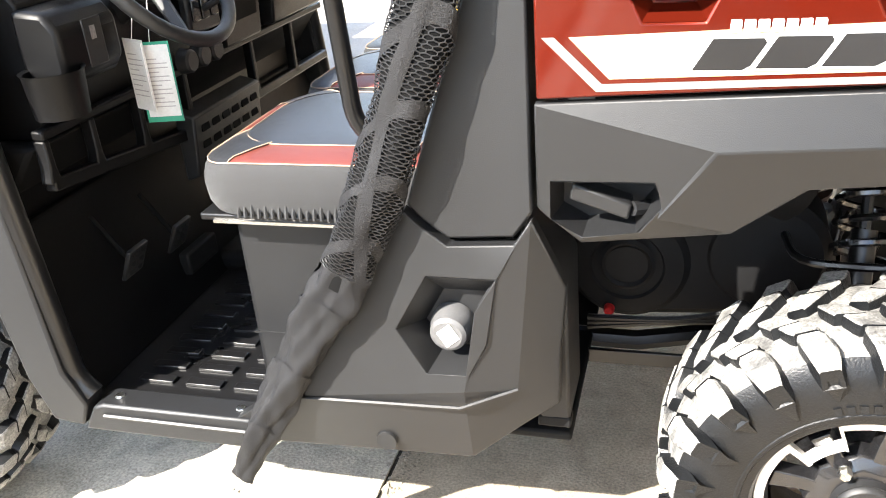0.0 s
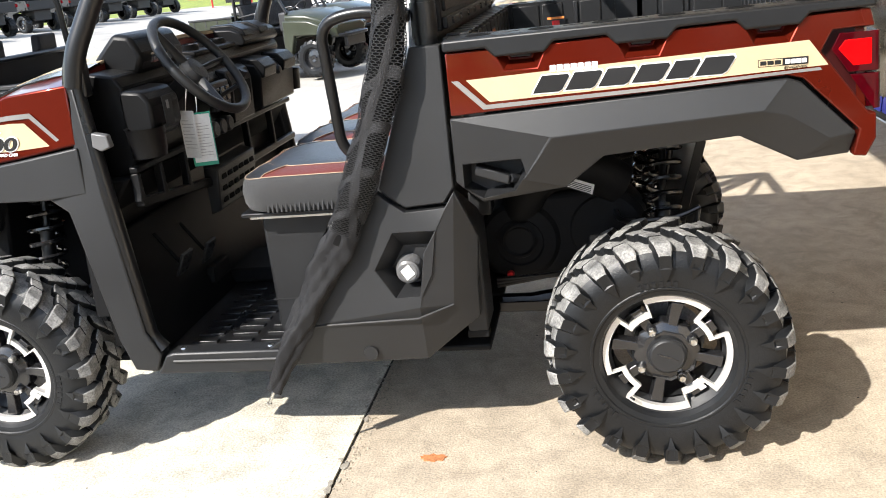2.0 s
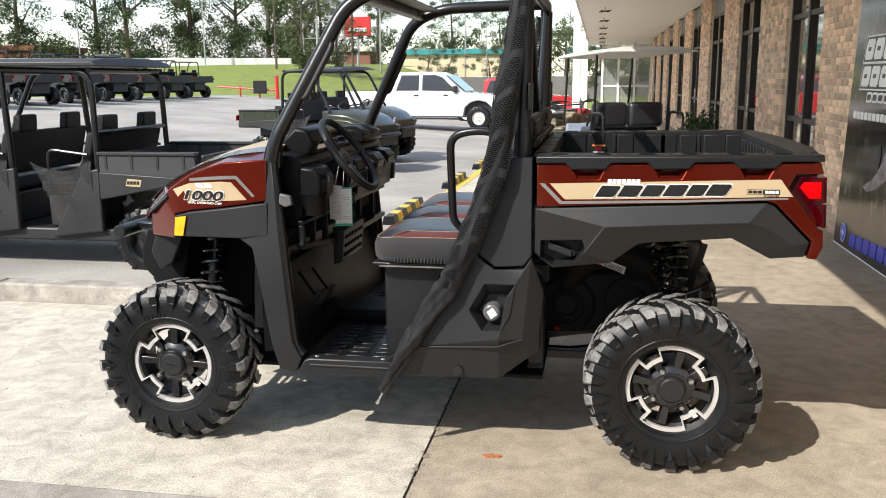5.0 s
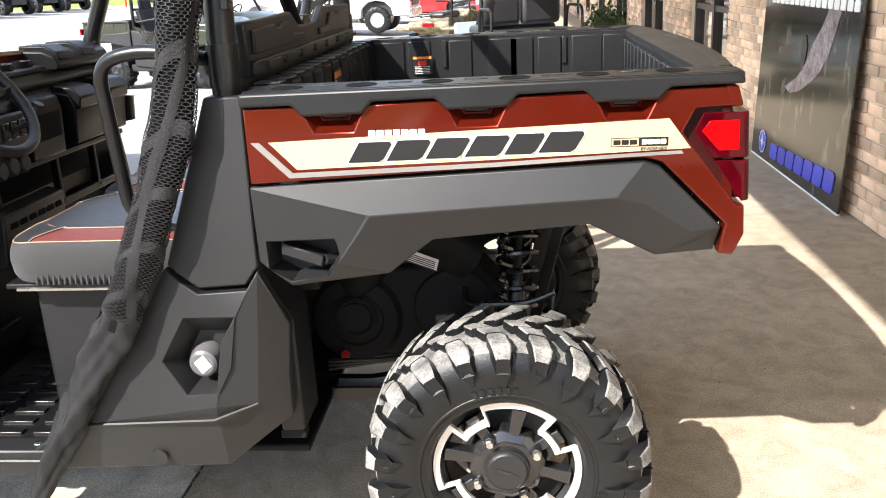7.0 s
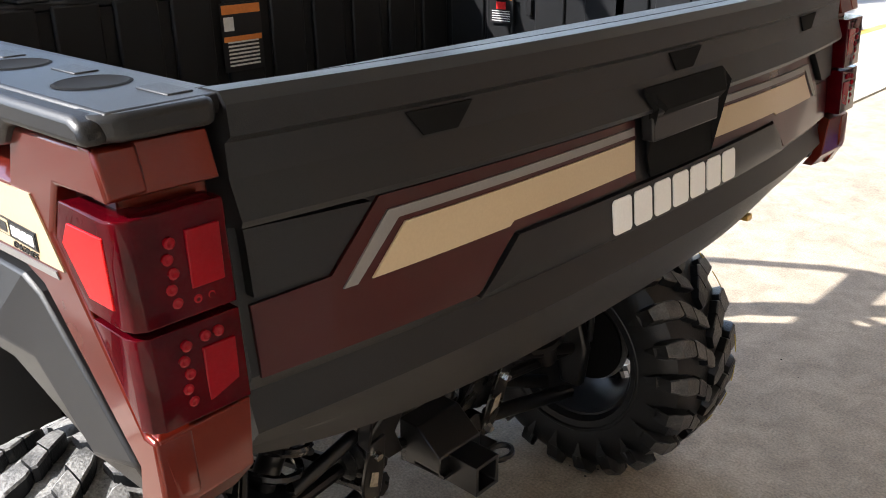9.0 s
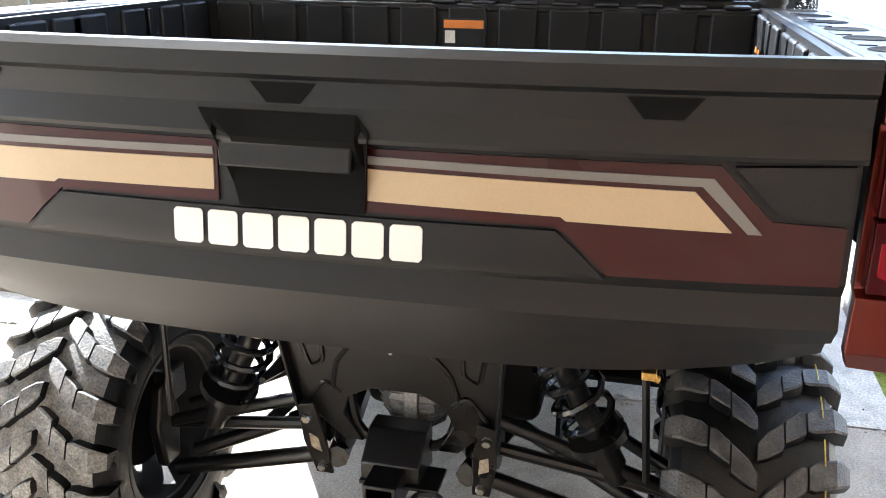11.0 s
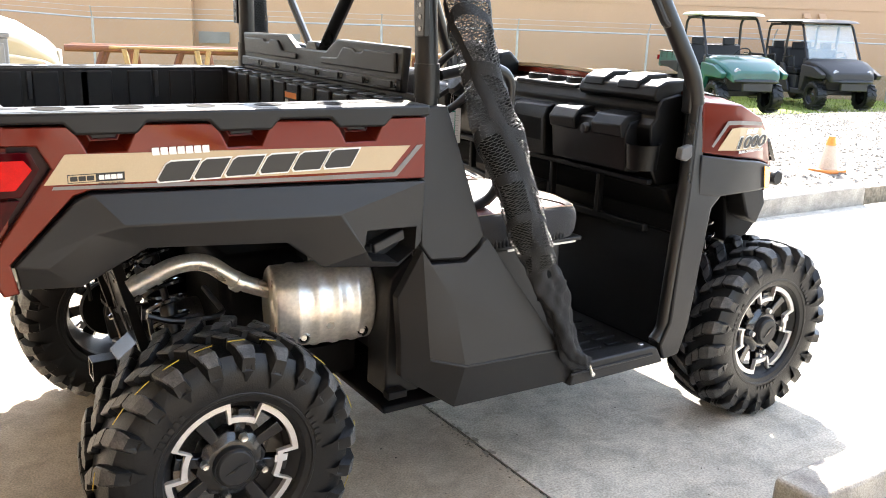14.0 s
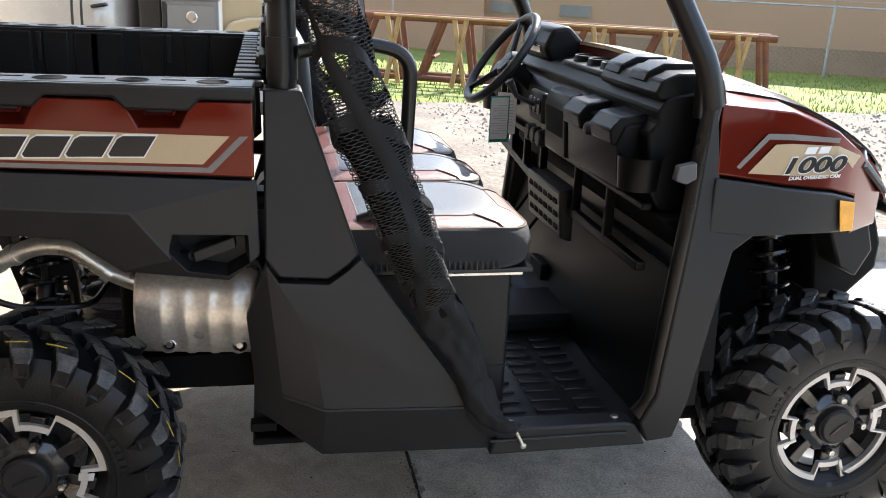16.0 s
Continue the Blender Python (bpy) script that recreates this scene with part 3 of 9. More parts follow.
# glazed porch at the far end of the walk
porch = thing("glass_porch", "white framed glazed porch at the end of the walk", "porch")
for i in range(4):
    part("mullion", box(-0.2 + i * 0.74, -0.1 + i * 0.74, 37.9, 38.0, -0.8, 3.15), WHITE_PAINT, porch)
for z in (-0.3, 1.1, 2.9):
    part("transom", box(-0.1, 2.0, 37.92, 37.98, z, z + 0.1), WHITE_PAINT, porch)
part("pane", box(-0.1, 2.0, 37.945, 37.955, -0.2, 2.9), glass_mat("porch_glass", (0.25, 0.28, 0.25), alpha=0.45), porch)

# ---------------- printed banner ----------------
def banner_mat():
    m = bpy.data.materials.new("printed_banner")
    m.use_nodes = True
    n, l = m.node_tree.nodes, m.node_tree.links
    b = n["Principled BSDF"]
    b.inputs["Roughness"].default_value = 0.13
    b.inputs["Specular IOR Level"].default_value = 0.5
    tc, mp = n.new("ShaderNodeTexCoord"), n.new("ShaderNodeMapping")
    mp.inputs["Scale"].default_value = (1, 3.2, 1.1)
    n1 = n.new("ShaderNodeTexNoise")
    n1.inputs["Scale"].default_value, n1.inputs["Detail"].default_value, n1.inputs["Roughness"].default_value = 2.6, 9, 0.68
    l.new(tc.outputs["Object"], mp.inputs["Vector"])
    l.new(mp.outputs["Vector"], n1.inputs["Vector"])
    r = n.new("ShaderNodeValToRGB")
    e = r.color_ramp.elements
    e[0].position, e[0].color = 0.4, (0.003, 0.003, 0.003, 1)
    e[1].position, e[1].color = 0.76, (0.42, 0.38, 0.34, 1)
    x = e.new(0.54)
    x.color = (0.03, 0.029, 0.018, 1)
    l.new(n1.outputs["Fac"], r.inputs["Fac"])
    sep, ramp2 = n.new("ShaderNodeSeparateXYZ"), n.new("ShaderNodeValToRGB")
    l.new(tc.outputs["Object"], sep.inputs["Vector"])
    e2 = ramp2.color_ramp.elements
    e2[0].position, e2[0].color = 0.0, (0.03, 0.03, 0.03, 1)
    e2[1].position, e2[1].color = 1.0, (0.02, 0.022, 0.025, 1)
    for p, c in ((0.1, (0.04, 0.036, 0.026, 1)), (0.125, (0.1, 0.09, 0.055, 1)), (0.23, (0.09, 0.083, 0.05, 1)), (0.27, (0.016, 0.016, 0.009, 1)), (0.34, (0.05, 0.05, 0.022, 1)), (0.42, (0.012, 0.012, 0.01, 1)), (0.5, (0.1, 0.092, 0.088, 1)), (0.58, (0.03, 0.03, 0.028, 1))):
        x = e2.new(p)
        x.color = c
    dv = n.new("ShaderNodeMath")
    dv.operation, dv.inputs[1].default_value = "DIVIDE", 2.5
    l.new(sep.outputs["Z"], dv.inputs[0])
    l.new(dv.outputs[0], ramp2.inputs["Fac"])
    mx = n.new("ShaderNodeMixRGB")
    mx.inputs["Fac"].default_value = 0.5
    l.new(r.outputs["Color"], mx.inputs["Color1"])
    l.new(ramp2.outputs["Color"], mx.inputs["Color2"])
    l.new(mx.outputs["Color"], b.inputs["Base Color"])
    return m


BLUE_INK = mat("blue_ink", (0.03, 0.05, 0.5), 0.35, scale=4, fine=200, contrast=0.1)
PALE_DUST = mat("pale_printed_dust", (0.3, 0.25, 0.26), 0.2, col2=(0.15, 0.125, 0.12), scale=9, fine=40, contrast=0.3)
# leans back against the wall: parts lie in the plane x = 0 of the banner
banner = thing("banner", "tall printed vinyl banner of a wooded trail leaning on the wall", "banner", at=pose(1.9, 0, 0, 0, 2.0, 0))
part("sheet", box(0.0, 0.012, 2.5, 4.42, 0.012, 2.42), banner_mat(), banner)
part("hem", box(-0.002, 0.014, 2.5, 4.42, 0.0, 0.012), WHITE_DECAL, banner)
part("printed_track", prism([(3.75, 0.6), (3.5, 0.69), (3.36, 0.8), (3.26, 0.93), (3.13, 1.04), (3.05, 1.14), (2.98, 1.27), (2.82, 1.27), (2.84, 1.13), (2.9, 1.0), (2.97, 0.87), (3.08, 0.77), (3.2, 0.7), (3.42, 0.61), (3.62, 0.57)], -0.003, -0.0006, "x"), PALE_DUST, banner)
part("printed_machine", prism([(3.42 + 0.045 * math.cos(k * 0.9) * (1 + 0.5 * (k % 2)), 0.86 + 0.12 * math.sin(k * 0.9)) for k in range(7)], -0.005, -0.0032, "x"), BLACK_DECAL, banner)
part("round_badge", lathe([(0.0, -0.006), (0.085, -0.006), (0.085, -0.001)], 32, "x", (0, 4.135, 0.137)), BLUE_INK, banner)
part("badge_rim", lathe([(0.078, -0.0068), (0.085, -0.0068), (0.085, -0.006), (0.078, -0.006)], 32, "x", (0, 4.135, 0.137), cap=False), WHITE_DECAL, banner)
star = []
for k in range(16):
    a = math.pi * k / 8
    rr = 0.014 if k % 2 else (0.068 if k % 4 == 0 else 0.034)
    star.append((4.135 + rr * math.sin(a), 0.137 + rr * math.cos(a)))
part("badge_star", prism(star, -0.009, -0.0072, "x"), WHITE_DECAL, banner)


def cut_block(y, z, w, h, lean):
    """A block with clipped corners, leaning along the row; y falls along the reading direction."""
    return [(y - a * w - lean * b, z + b * h) for a, b in ((0.12, 0.0), (0.88, 0.0), (1.0, 0.16), (1.0, 0.84), (0.88, 1.0), (0.12, 1.0), (0.0, 0.84), (0.0, 0.16))]


for k in range(7):
    part("blue_bar", prism(cut_block(3.93 - k * 0.19, 0.06 + 0.006 * k, 0.165, 0.11 + 0.004 * k, 0.02), -0.006, -0.001, "x"), BLUE_INK, banner)
for k in range(16):
    part("white_bar", prism(cut_block(4.25 - k * 0.1075, 1.152, 0.085, 0.064, 0.0), -0.006, -0.001, "x"), WHITE_DECAL, banner)
for k in range(7):
    part("outline_bar", prism(cut_block(3.93 - k * 0.152, 1.3, 0.135, 0.085, 0.012), -0.006, -0.001, "x"), WHITE_DECAL, banner)
    part("bar_core", prism(cut_block(3.91 - k * 0.152, 1.318, 0.095, 0.049, 0.008), -0.0075, -0.0062, "x"), BLACK_DECAL, banner)
for row, n0, y0 in ((1.43, 6, 4.13), (1.655, 4, 4.1)):
    part("white_outline", prism([(y0 + 0.05, row - 0.03), (y0 - n0 * 0.245 - 0.03, row - 0.03), (y0 - n0 * 0.245 - 0.07, row + 0.2), (y0 + 0.01, row + 0.2)], -0.004, -0.001, "x"), WHITE_DECAL, banner)
    part("black_shadow", prism([(y0 + 0.035, row - 0.018), (y0 - n0 * 0.245 - 0.015, row - 0.018), (y0 - n0 * 0.245 - 0.055, row + 0.188), (y0 - 0.003, row + 0.188)], -0.006, -0.0045, "x"), BLACK_DECAL, banner)
    for k in range(n0):
        part("bold_bar", prism(cut_block(y0 - k * 0.245, row, 0.215, 0.17, 0.04), -0.009, -0.0065, "x"), WHITE_DECAL, banner)
        part("bar_core", prism(cut_block(y0 - k * 0.245 - 0.075, row + 0.07, 0.075, 0.035, 0.01), -0.0105, -0.0092, "x"), BLACK_DECAL, banner)

# ---------------- parking line and wheel stops ----------------
bm = bmesh.new()
for k in range(17):
    y0, y1 = 4.3 + k * 1.6, 4.3 + (k + 1) * 1.6
    z0, z1 = ground_z(-2.35, y0) + 0.011, ground_z(-2.35, y1) + 0.011
    bm.faces.new([bm.verts.new(p) for p in ((-2.43, y0, z0), (-2.3, y0, z0), (-2.3, y1, z1), (-2.43, y1, z1))])
tagged(part("yellow_line", bm, YELLOW, smooth=0), "worn yellow painted parking line", "marking", kind="structure")
def wheel_stop(y):
    w = thing("wheel_stop", "black rubber wheel stop with yellow stripes beside the yellow line", "wheel stop", "wheel stops along the line", at=pose(-2.5, y, ground_z(-2.5, y) + 0.004))
    sec = [(-0.075, 0), (-0.05, 0.1), (0.05, 0.1), (0.075, 0)]
    L = 1.6
    for k in range(7):
        a, b = -L / 2 + L * k / 7, -L / 2 + L * (k + 1) / 7
        part("stripe" if k % 2 else "block", prism([(x, z) for x, z in sec], a, b), YELLOW if k % 2 else RUBBER, w, bevel=0.006)
for y in (5.7, 9.3, 12.5, 15.7, 19.0, 22.4):
    wheel_stop(y)

# ---------------- crumbled joint edges and grit ----------------
SPALL = mat("spalled_concrete", (0.33, 0.3, 0.25), 0.95, col2=(0.2, 0.18, 0.15), scale=20, fine=300, bump=0.5, contrast=0.3)
rj = random.Random(31)
bm = bmesh.new()
def flake(x, y, r, z):
    n = rj.randint(5, 8)
    k = rj.uniform(0.5, 2.2)
    pts = []
    for q in range(n):
        a = 2 * math.pi * q / n + rj.uniform(-0.25, 0.25)
        w = r * rj.uniform(0.5, 1.15)
        pts.append((x + math.cos(a) * w, y + math.sin(a) * w * k))
    bm.faces.new([bm.verts.new((px, py, z)) for px, py in pts])
for k in range(190):
    y = rj.uniform(-5.0, 1.2)
    side = rj.choice((-1, 1))
    r = rj.choice((0.004, 0.006, 0.008, 0.01, 0.014))
    x = -0.972 + side * (0.006 + r * rj.uniform(0.1, 0.7))
    flake(x, y, r, max(ground_z(x, y), ground_z(-1.0, y)) + 0.0032 + rj.uniform(0, 0.0006))
tagged(part("joint_chips", bm, SPALL, smooth=0), "crumbled dark edges of the slab joint", "joint", kind="stuff")
bm = bmesh.new()
for k in range(260):
    x, y = rj.uniform(-4.5, 1.9), rj.uniform(-3.4, 3.2)
    if y > 1.2 and x < -0.95:
        continue
    r = rj.uniform(0.0015, 0.0042)
    z = ground_z(x, y) + 0.002
    vs = [bm.verts.new((x + dx * r * rj.uniform(0.6, 1.2), y + dy * r * rj.uniform(0.6, 1.4), z + dz * r)) for dx, dy, dz in ((-1, -1, 0), (1, -1, 0), (1, 1, 0), (-1, 1, 0), (0, 0, 0.9))]
    for a, b in ((0, 1), (1, 2), (2, 3), (3, 0)):
        bm.faces.new((vs[a], vs[b], vs[4]))
    bm.faces.new((vs[3], vs[2], vs[1], vs[0]))
tagged(part("grit", bm, SPALL, smooth=0), "fine dark grit scattered over the concrete", "grit", kind="stuff")

# ---------------- the utility vehicle ----------------
utv = thing("utility_vehicle", "red and black utility vehicle with cargo bed parked on concrete", "utility vehicle")


# ---- wheels: axle along y, outer face towards -y ----
def tyre_mesh(half, R=0.343, pitches=20, seed=1):
    h = half
    prof = [(0.178, -0.80 * h), (0.186, -0.9 * h), (0.215, -0.97 * h), (0.255, -1.0 * h), (0.288, -0.965 * h), (0.308, -0.86 * h), (0.318, -0.6 * h), (0.321, 0.0),
            (0.318, 0.6 * h), (0.308, 0.86 * h), (0.288, 0.965 * h), (0.255, 1.0 * h), (0.215, 0.97 * h), (0.186, 0.9 * h), (0.178, 0.80 * h)]
    bm = lathe(prof, 60, "y", cap=False)
    # bead rings and raised sidewall rib
    for s in (-1, 1):
        lathe([(0.2, s * 0.935 * h), (0.203, s * 0.965 * h), (0.209, s * 0.97 * h), (0.212, s * 0.955 * h)], 60, "y", bm=bm, cap=False)
    return bm


def lug_mesh(half, R=0.341, pitches=22, seed=1):
    """Stepped shoulder blocks with wide gaps, and pointed feet down the sidewall."""
    bm = bmesh.new()
    h = half
    rl = random.Random(seed)
    def lug(stations, a0, sgn, skew):
        rings = []
        for y, da, rb, rt, hw in stations:
            c = a0 + da
            ring = []
            for aa, rr in ((c - hw, rb), (c - hw * 0.8, rt - 0.003), (c - hw * 0.66, rt), (c + hw * (0.66 + skew), rt), (c + hw * (0.8 + skew), rt - 0.003), (c + hw, rb)):
                ring.append((rr * math.cos(aa), sgn * y, rr * math.sin(aa)))
            rings.append(ring)
        loft(rings, bm)
    for i in range(pitches):
        for sgn in (-1, 1):
            a = 2 * math.pi * (i + (0.5 if sgn > 0 else 0.0)) / pitches + rl.uniform(-0.006, 0.006)
            long = i % 2 == 0
            foot = 0.0 if long else 0.016
            k = rl.uniform(0.94, 1.05)
            lug([(0.0 * h, 0.2, 0.316, R - 0.003, 0.05), (0.1 * h, 0.165, 0.315, R, 0.078 * k), (0.3 * h, 0.105, 0.315, R, 0.088 * k)], a, sgn, 0.06)
            lug([(0.32 * h, 0.085, 0.315, R, 0.072), (0.5 * h, 0.032, 0.313, R - 0.001, 0.086 * k), (0.56 * h, 0.022, 0.313, R - 0.001, 0.07)], a, sgn, 0.0)
            lug([(0.585 * h, 0.012, 0.312, R - 0.002, 0.064), (0.66 * h, 0.0, 0.31, R - 0.003, 0.084 * k), (0.9 * h, -0.028, 0.298, R - 0.008, 0.086 * k), (1.0 * h, -0.038, 0.285, R - 0.02, 0.078),
                 (1.09 * h, -0.042, 0.268 + foot * 0.4, 0.305 + foot * 0.2, 0.062), (1.08 * h, -0.045, 0.252 + foot, 0.276 + foot, 0.036), (1.0 * h, -0.045, 0.226 + foot, 0.234 + foot, 0.007)], a, sgn, 0.04)
    return bm


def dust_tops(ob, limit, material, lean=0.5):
    """Worn, dusty rubber on the outward faces of the tread, in its sunlit or shaded tone."""
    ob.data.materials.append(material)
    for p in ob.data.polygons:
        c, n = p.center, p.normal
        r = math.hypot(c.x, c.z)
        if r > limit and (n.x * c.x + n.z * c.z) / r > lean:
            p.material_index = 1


def build_wheel(half, parent, dust):
    """A black and machined alloy wheel; the barrel carries the other parts."""
    h = half
    face = -0.62 * h - 0.012
    barrel = part("wheel", lathe([(0.15, face + 0.03), (0.1745, face + 0.004), (0.181, face - 0.004), (0.183, face + 0.008), (0.168, face + 0.03), (0.16, 0.02), (0.172, 0.75 * h), (0.183, 0.8 * h), (0.178, 0.8 * h), (0.15, 0.02), (0.145, face + 0.03)], 56, "y", cap=False),
                  PLASTIC, parent, "black alloy wheel with a machined face and knobbly tyre")
    tyre = part("tyre", tyre_mesh(h), RUBBER, barrel, "black all-terrain tyre")
    if dust is SUNLIT_TREAD:
        dust_tops(tyre, 0.31, SUNLIT_TREAD, 0.6)
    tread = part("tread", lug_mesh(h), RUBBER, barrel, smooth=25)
    dust_tops(tread, 0.285, dust, 0.3 if dust is SUNLIT_TREAD else 0.5)
    tagged(tread, "dusty chevron tread blocks", kind="stuff")
    # raised sidewall marks
    bm = bmesh.new()
    for g in range(3):
        for k in range(6):
            a = g * 2.094 + k * 0.085
            prism([(r * math.cos(a + q), r * math.sin(a + q)) for r, q in ((0.214, 0.0), (0.229, 0.006), (0.229, 0.056), (0.214, 0.05))], -0.972 * h, -1.0 * h, "y", bm)
    tagged(part("sidewall_rib", bm, RUBBER, barrel), "raised sidewall ribs", kind="stuff")
    # machined band that steps inwards four times
    bm = bmesh.new()
    N = 192
    def radii(f):
        if f < 0.62:
            return 0.159, 0.1745
        if f < 0.65 or f > 0.965:
            return 0.118, 0.1745
        return 0.118, 0.133
    y0, y1 = face - 0.004, face + 0.012
    for k in range(N):
        a0, a1 = 2 * math.pi * k / N, 2 * math.pi * (k + 1) / N
        ri, ro = radii(((k + 0.5) / N * 4) % 1.0)
        ring = [(r * math.cos(a), r * math.sin(a)) for r, a in ((ri, a0), (ro, a0), (ro, a1), (ri, a1))]
        prism(ring, y0 + (0.003 if ro < 0.15 else 0), y1, "y", bm)
    bmesh.ops.remove_doubles(bm, verts=bm.verts, dist=1e-5)
    inner = []
    for f in bm.faces:
        angs = [math.atan2(v.co.z, v.co.x) for v in f.verts]
        k = round(angs[0] / (2 * math.pi) * N)
        same = radii(((k + 0.5) / N * 4) % 1.0) == radii(((k - 0.5) / N * 4) % 1.0)
        if same and max(math.cos(q - angs[0]) for q in angs) > 0 and min(math.cos(q - angs[0]) for q in angs) > 0.999999:
            inner.append(f)
    bmesh.ops.delete(bm, geom=inner, context="FACES_ONLY")
    part("machined_ring", bm, ALLOY, barrel, "bright machined rim band", smooth=20)
    # black disc added so the gaps between spokes read as shaded
    part("shade_disc", lathe([(0.0, 0.03), (0.105, 0.03), (0.105, 0.036), (0.0, 0.036)], 30, "y"), HOLLOW, barrel)
    # spokes
    for k in range(8):
        c = (k + 0.57) * math.pi / 4
        w0, w1 = 0.2, 0.14 if k % 2 else 0.1
        rings = []
        for r, w, yy, th in ((0.05, 0.34, face + 0.01, 0.03), (0.1, 0.19, face + 0.014, 0.026), (0.152, 0.15, face + 0.006, 0.026)):
            rings.append([(r * math.cos(c - w), yy + th, r * math.sin(c - w)), (r * math.cos(c - w * 0.7), yy, r * math.sin(c - w * 0.7)), (r * math.cos(c + w * 0.7), yy, r * math.sin(c + w * 0.7)), (r * math.cos(c + w), yy + th, r * math.sin(c + w))])
        part("spoke", loft(rings), GLOSS_BLACK, barrel, bevel=0.002)
    part("hub", lathe([(0.0, face + 0.002), (0.07, face + 0.002), (0.094, face + 0.016), (0.1, face + 0.05), (0.0, face + 0.05)], 8, "y"), GLOSS_BLACK, barrel, bevel=0.004)
    part("hub_cap", lathe([(0.0, face - 0.020), (0.044, face - 0.020), (0.048, face - 0.017), (0.05, face - 0.012), (0.0525, face - 0.012), (0.056, face + 0.006)], 36, "y"), PLASTIC, barrel, "black centre cap")
    part("cap_bar", prism([(-0.03, -0.009), (0.006, 0.006), (0.03, 0.009), (-0.006, -0.006)], face - 0.0225, face - 0.0202), GLOSS_BLACK, barrel)
    for k in range(4):
        a = (k + 0.745) * math.pi / 2
        bm = lathe([(0.0, face - 0.016), (0.009, face - 0.018), (0.0118, face - 0.013), (0.0118, face + 0.01)], 6, "y", (0.08 * math.cos(a), 0, 0.08 * math.sin(a)))
        part("lug_nut", bm, CHROME, barrel, "zinc lug nut")
        part("lug_boss", lathe([(0.012, face - 0.002), (0.015, face + 0.012)], 12, "y", (0.08 * math.cos(a), 0, 0.08 * math.sin(a))), GLOSS_BLACK, barrel)
    part("brake_disc", lathe([(0.05, 0.012), (0.112, 0.012), (0.112, 0.018), (0.05, 0.018)], 36, "y"), CASTING, barrel)
    part("sticker", prism([(0.108, -0.03), (0.14, -0.036), (0.146, -0.018), (0.112, -0.012)], face + 0.0005, face + 0.004), PAPER, barrel, "white paper sticker on the rim")
    part("valve", tube([(0.0, face - 0.004, -0.166), (0.0, face - 0.03, -0.155)], 0.004, 6), RUBBER, barrel)
    return barrel


rear_half, front_half = 0.134, 0.116
# left wheels take the sunlit tread tone, right wheels the shaded one
w_rl = build_wheel(rear_half, utv, SUNLIT_TREAD)
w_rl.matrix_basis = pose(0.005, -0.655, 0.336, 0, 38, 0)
w_rr = build_wheel(rear_half, utv, SHADED_TREAD)
w_rr.matrix_basis = pose(0.005, 0.655, 0.336, 0, -5, 180)
# yellow paint line left on the shoulder of one tyre
for k in range(26):
    if k % 7 != 4:
        a = 2 * math.pi * k / 26
        bm = tube([(0.3395 * math.cos(a + q), -0.76 * rear_half, 0.3395 * math.sin(a + q)) for q in (-0.075, -0.025, 0.02, 0.055)], 0.0013, 5)
        part("paint_line", bm, AMBER_LINE, w_rr, "thin yellow paint line")
w_fl = build_wheel(front_half, utv, SUNLIT_TREAD)
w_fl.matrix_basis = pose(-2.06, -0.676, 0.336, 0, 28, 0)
build_wheel(front_half, utv, SHADED_TREAD).matrix_basis = pose(-2.068, 0.676, 0.336, 0, -21, 180)


# ---- decal shapes ----
def decal(name, pts, s, y, material, lift=0.0015, parent=None, label=""):
    return part(name, prism(pts, s * y, s * (y + lift)), material, parent or utv, label, smooth=0)


def word_blocks(x0, x1, z0, h, widths, s, y, face_mat, edge_mat, edge, slant, parent, gapf=0.12, lift=0.0012, rise=0.0):
    """Plain leaning blocks with clipped corners, standing for a word mark."""
    unit = (x1 - x0) / sum(widths)
    x = x0
    for k, wk in enumerate(widths):
        w = unit * wk
        a, b = x, x + w * (1 - gapf)
        x += w
        dz = rise * k
        def at(u, v):
            return (a + (b - a) * u + slant * v, z0 + dz + h * v)
        face = [at(*q) for q in ((0.0, 0.0), (0.9, 0.0), (1.0, 0.14), (1.0, 0.86), (0.9, 1.0), (0.0, 1.0))]
        if edge_mat:
            decal("block_outline", [at(*q) for q in ((-edge / w, -edge / h), (0.92, -edge / h), (1 + edge / w, 0.1), (1 + edge / w, 0.9), (0.92, 1 + edge / h), (-edge / w, 1 + edge / h))], s, y, edge_mat, lift, parent)
        top = y + (lift + 0.0005 if edge_mat else 0)
        decal("word_block", face, s, top, face_mat, lift, parent)


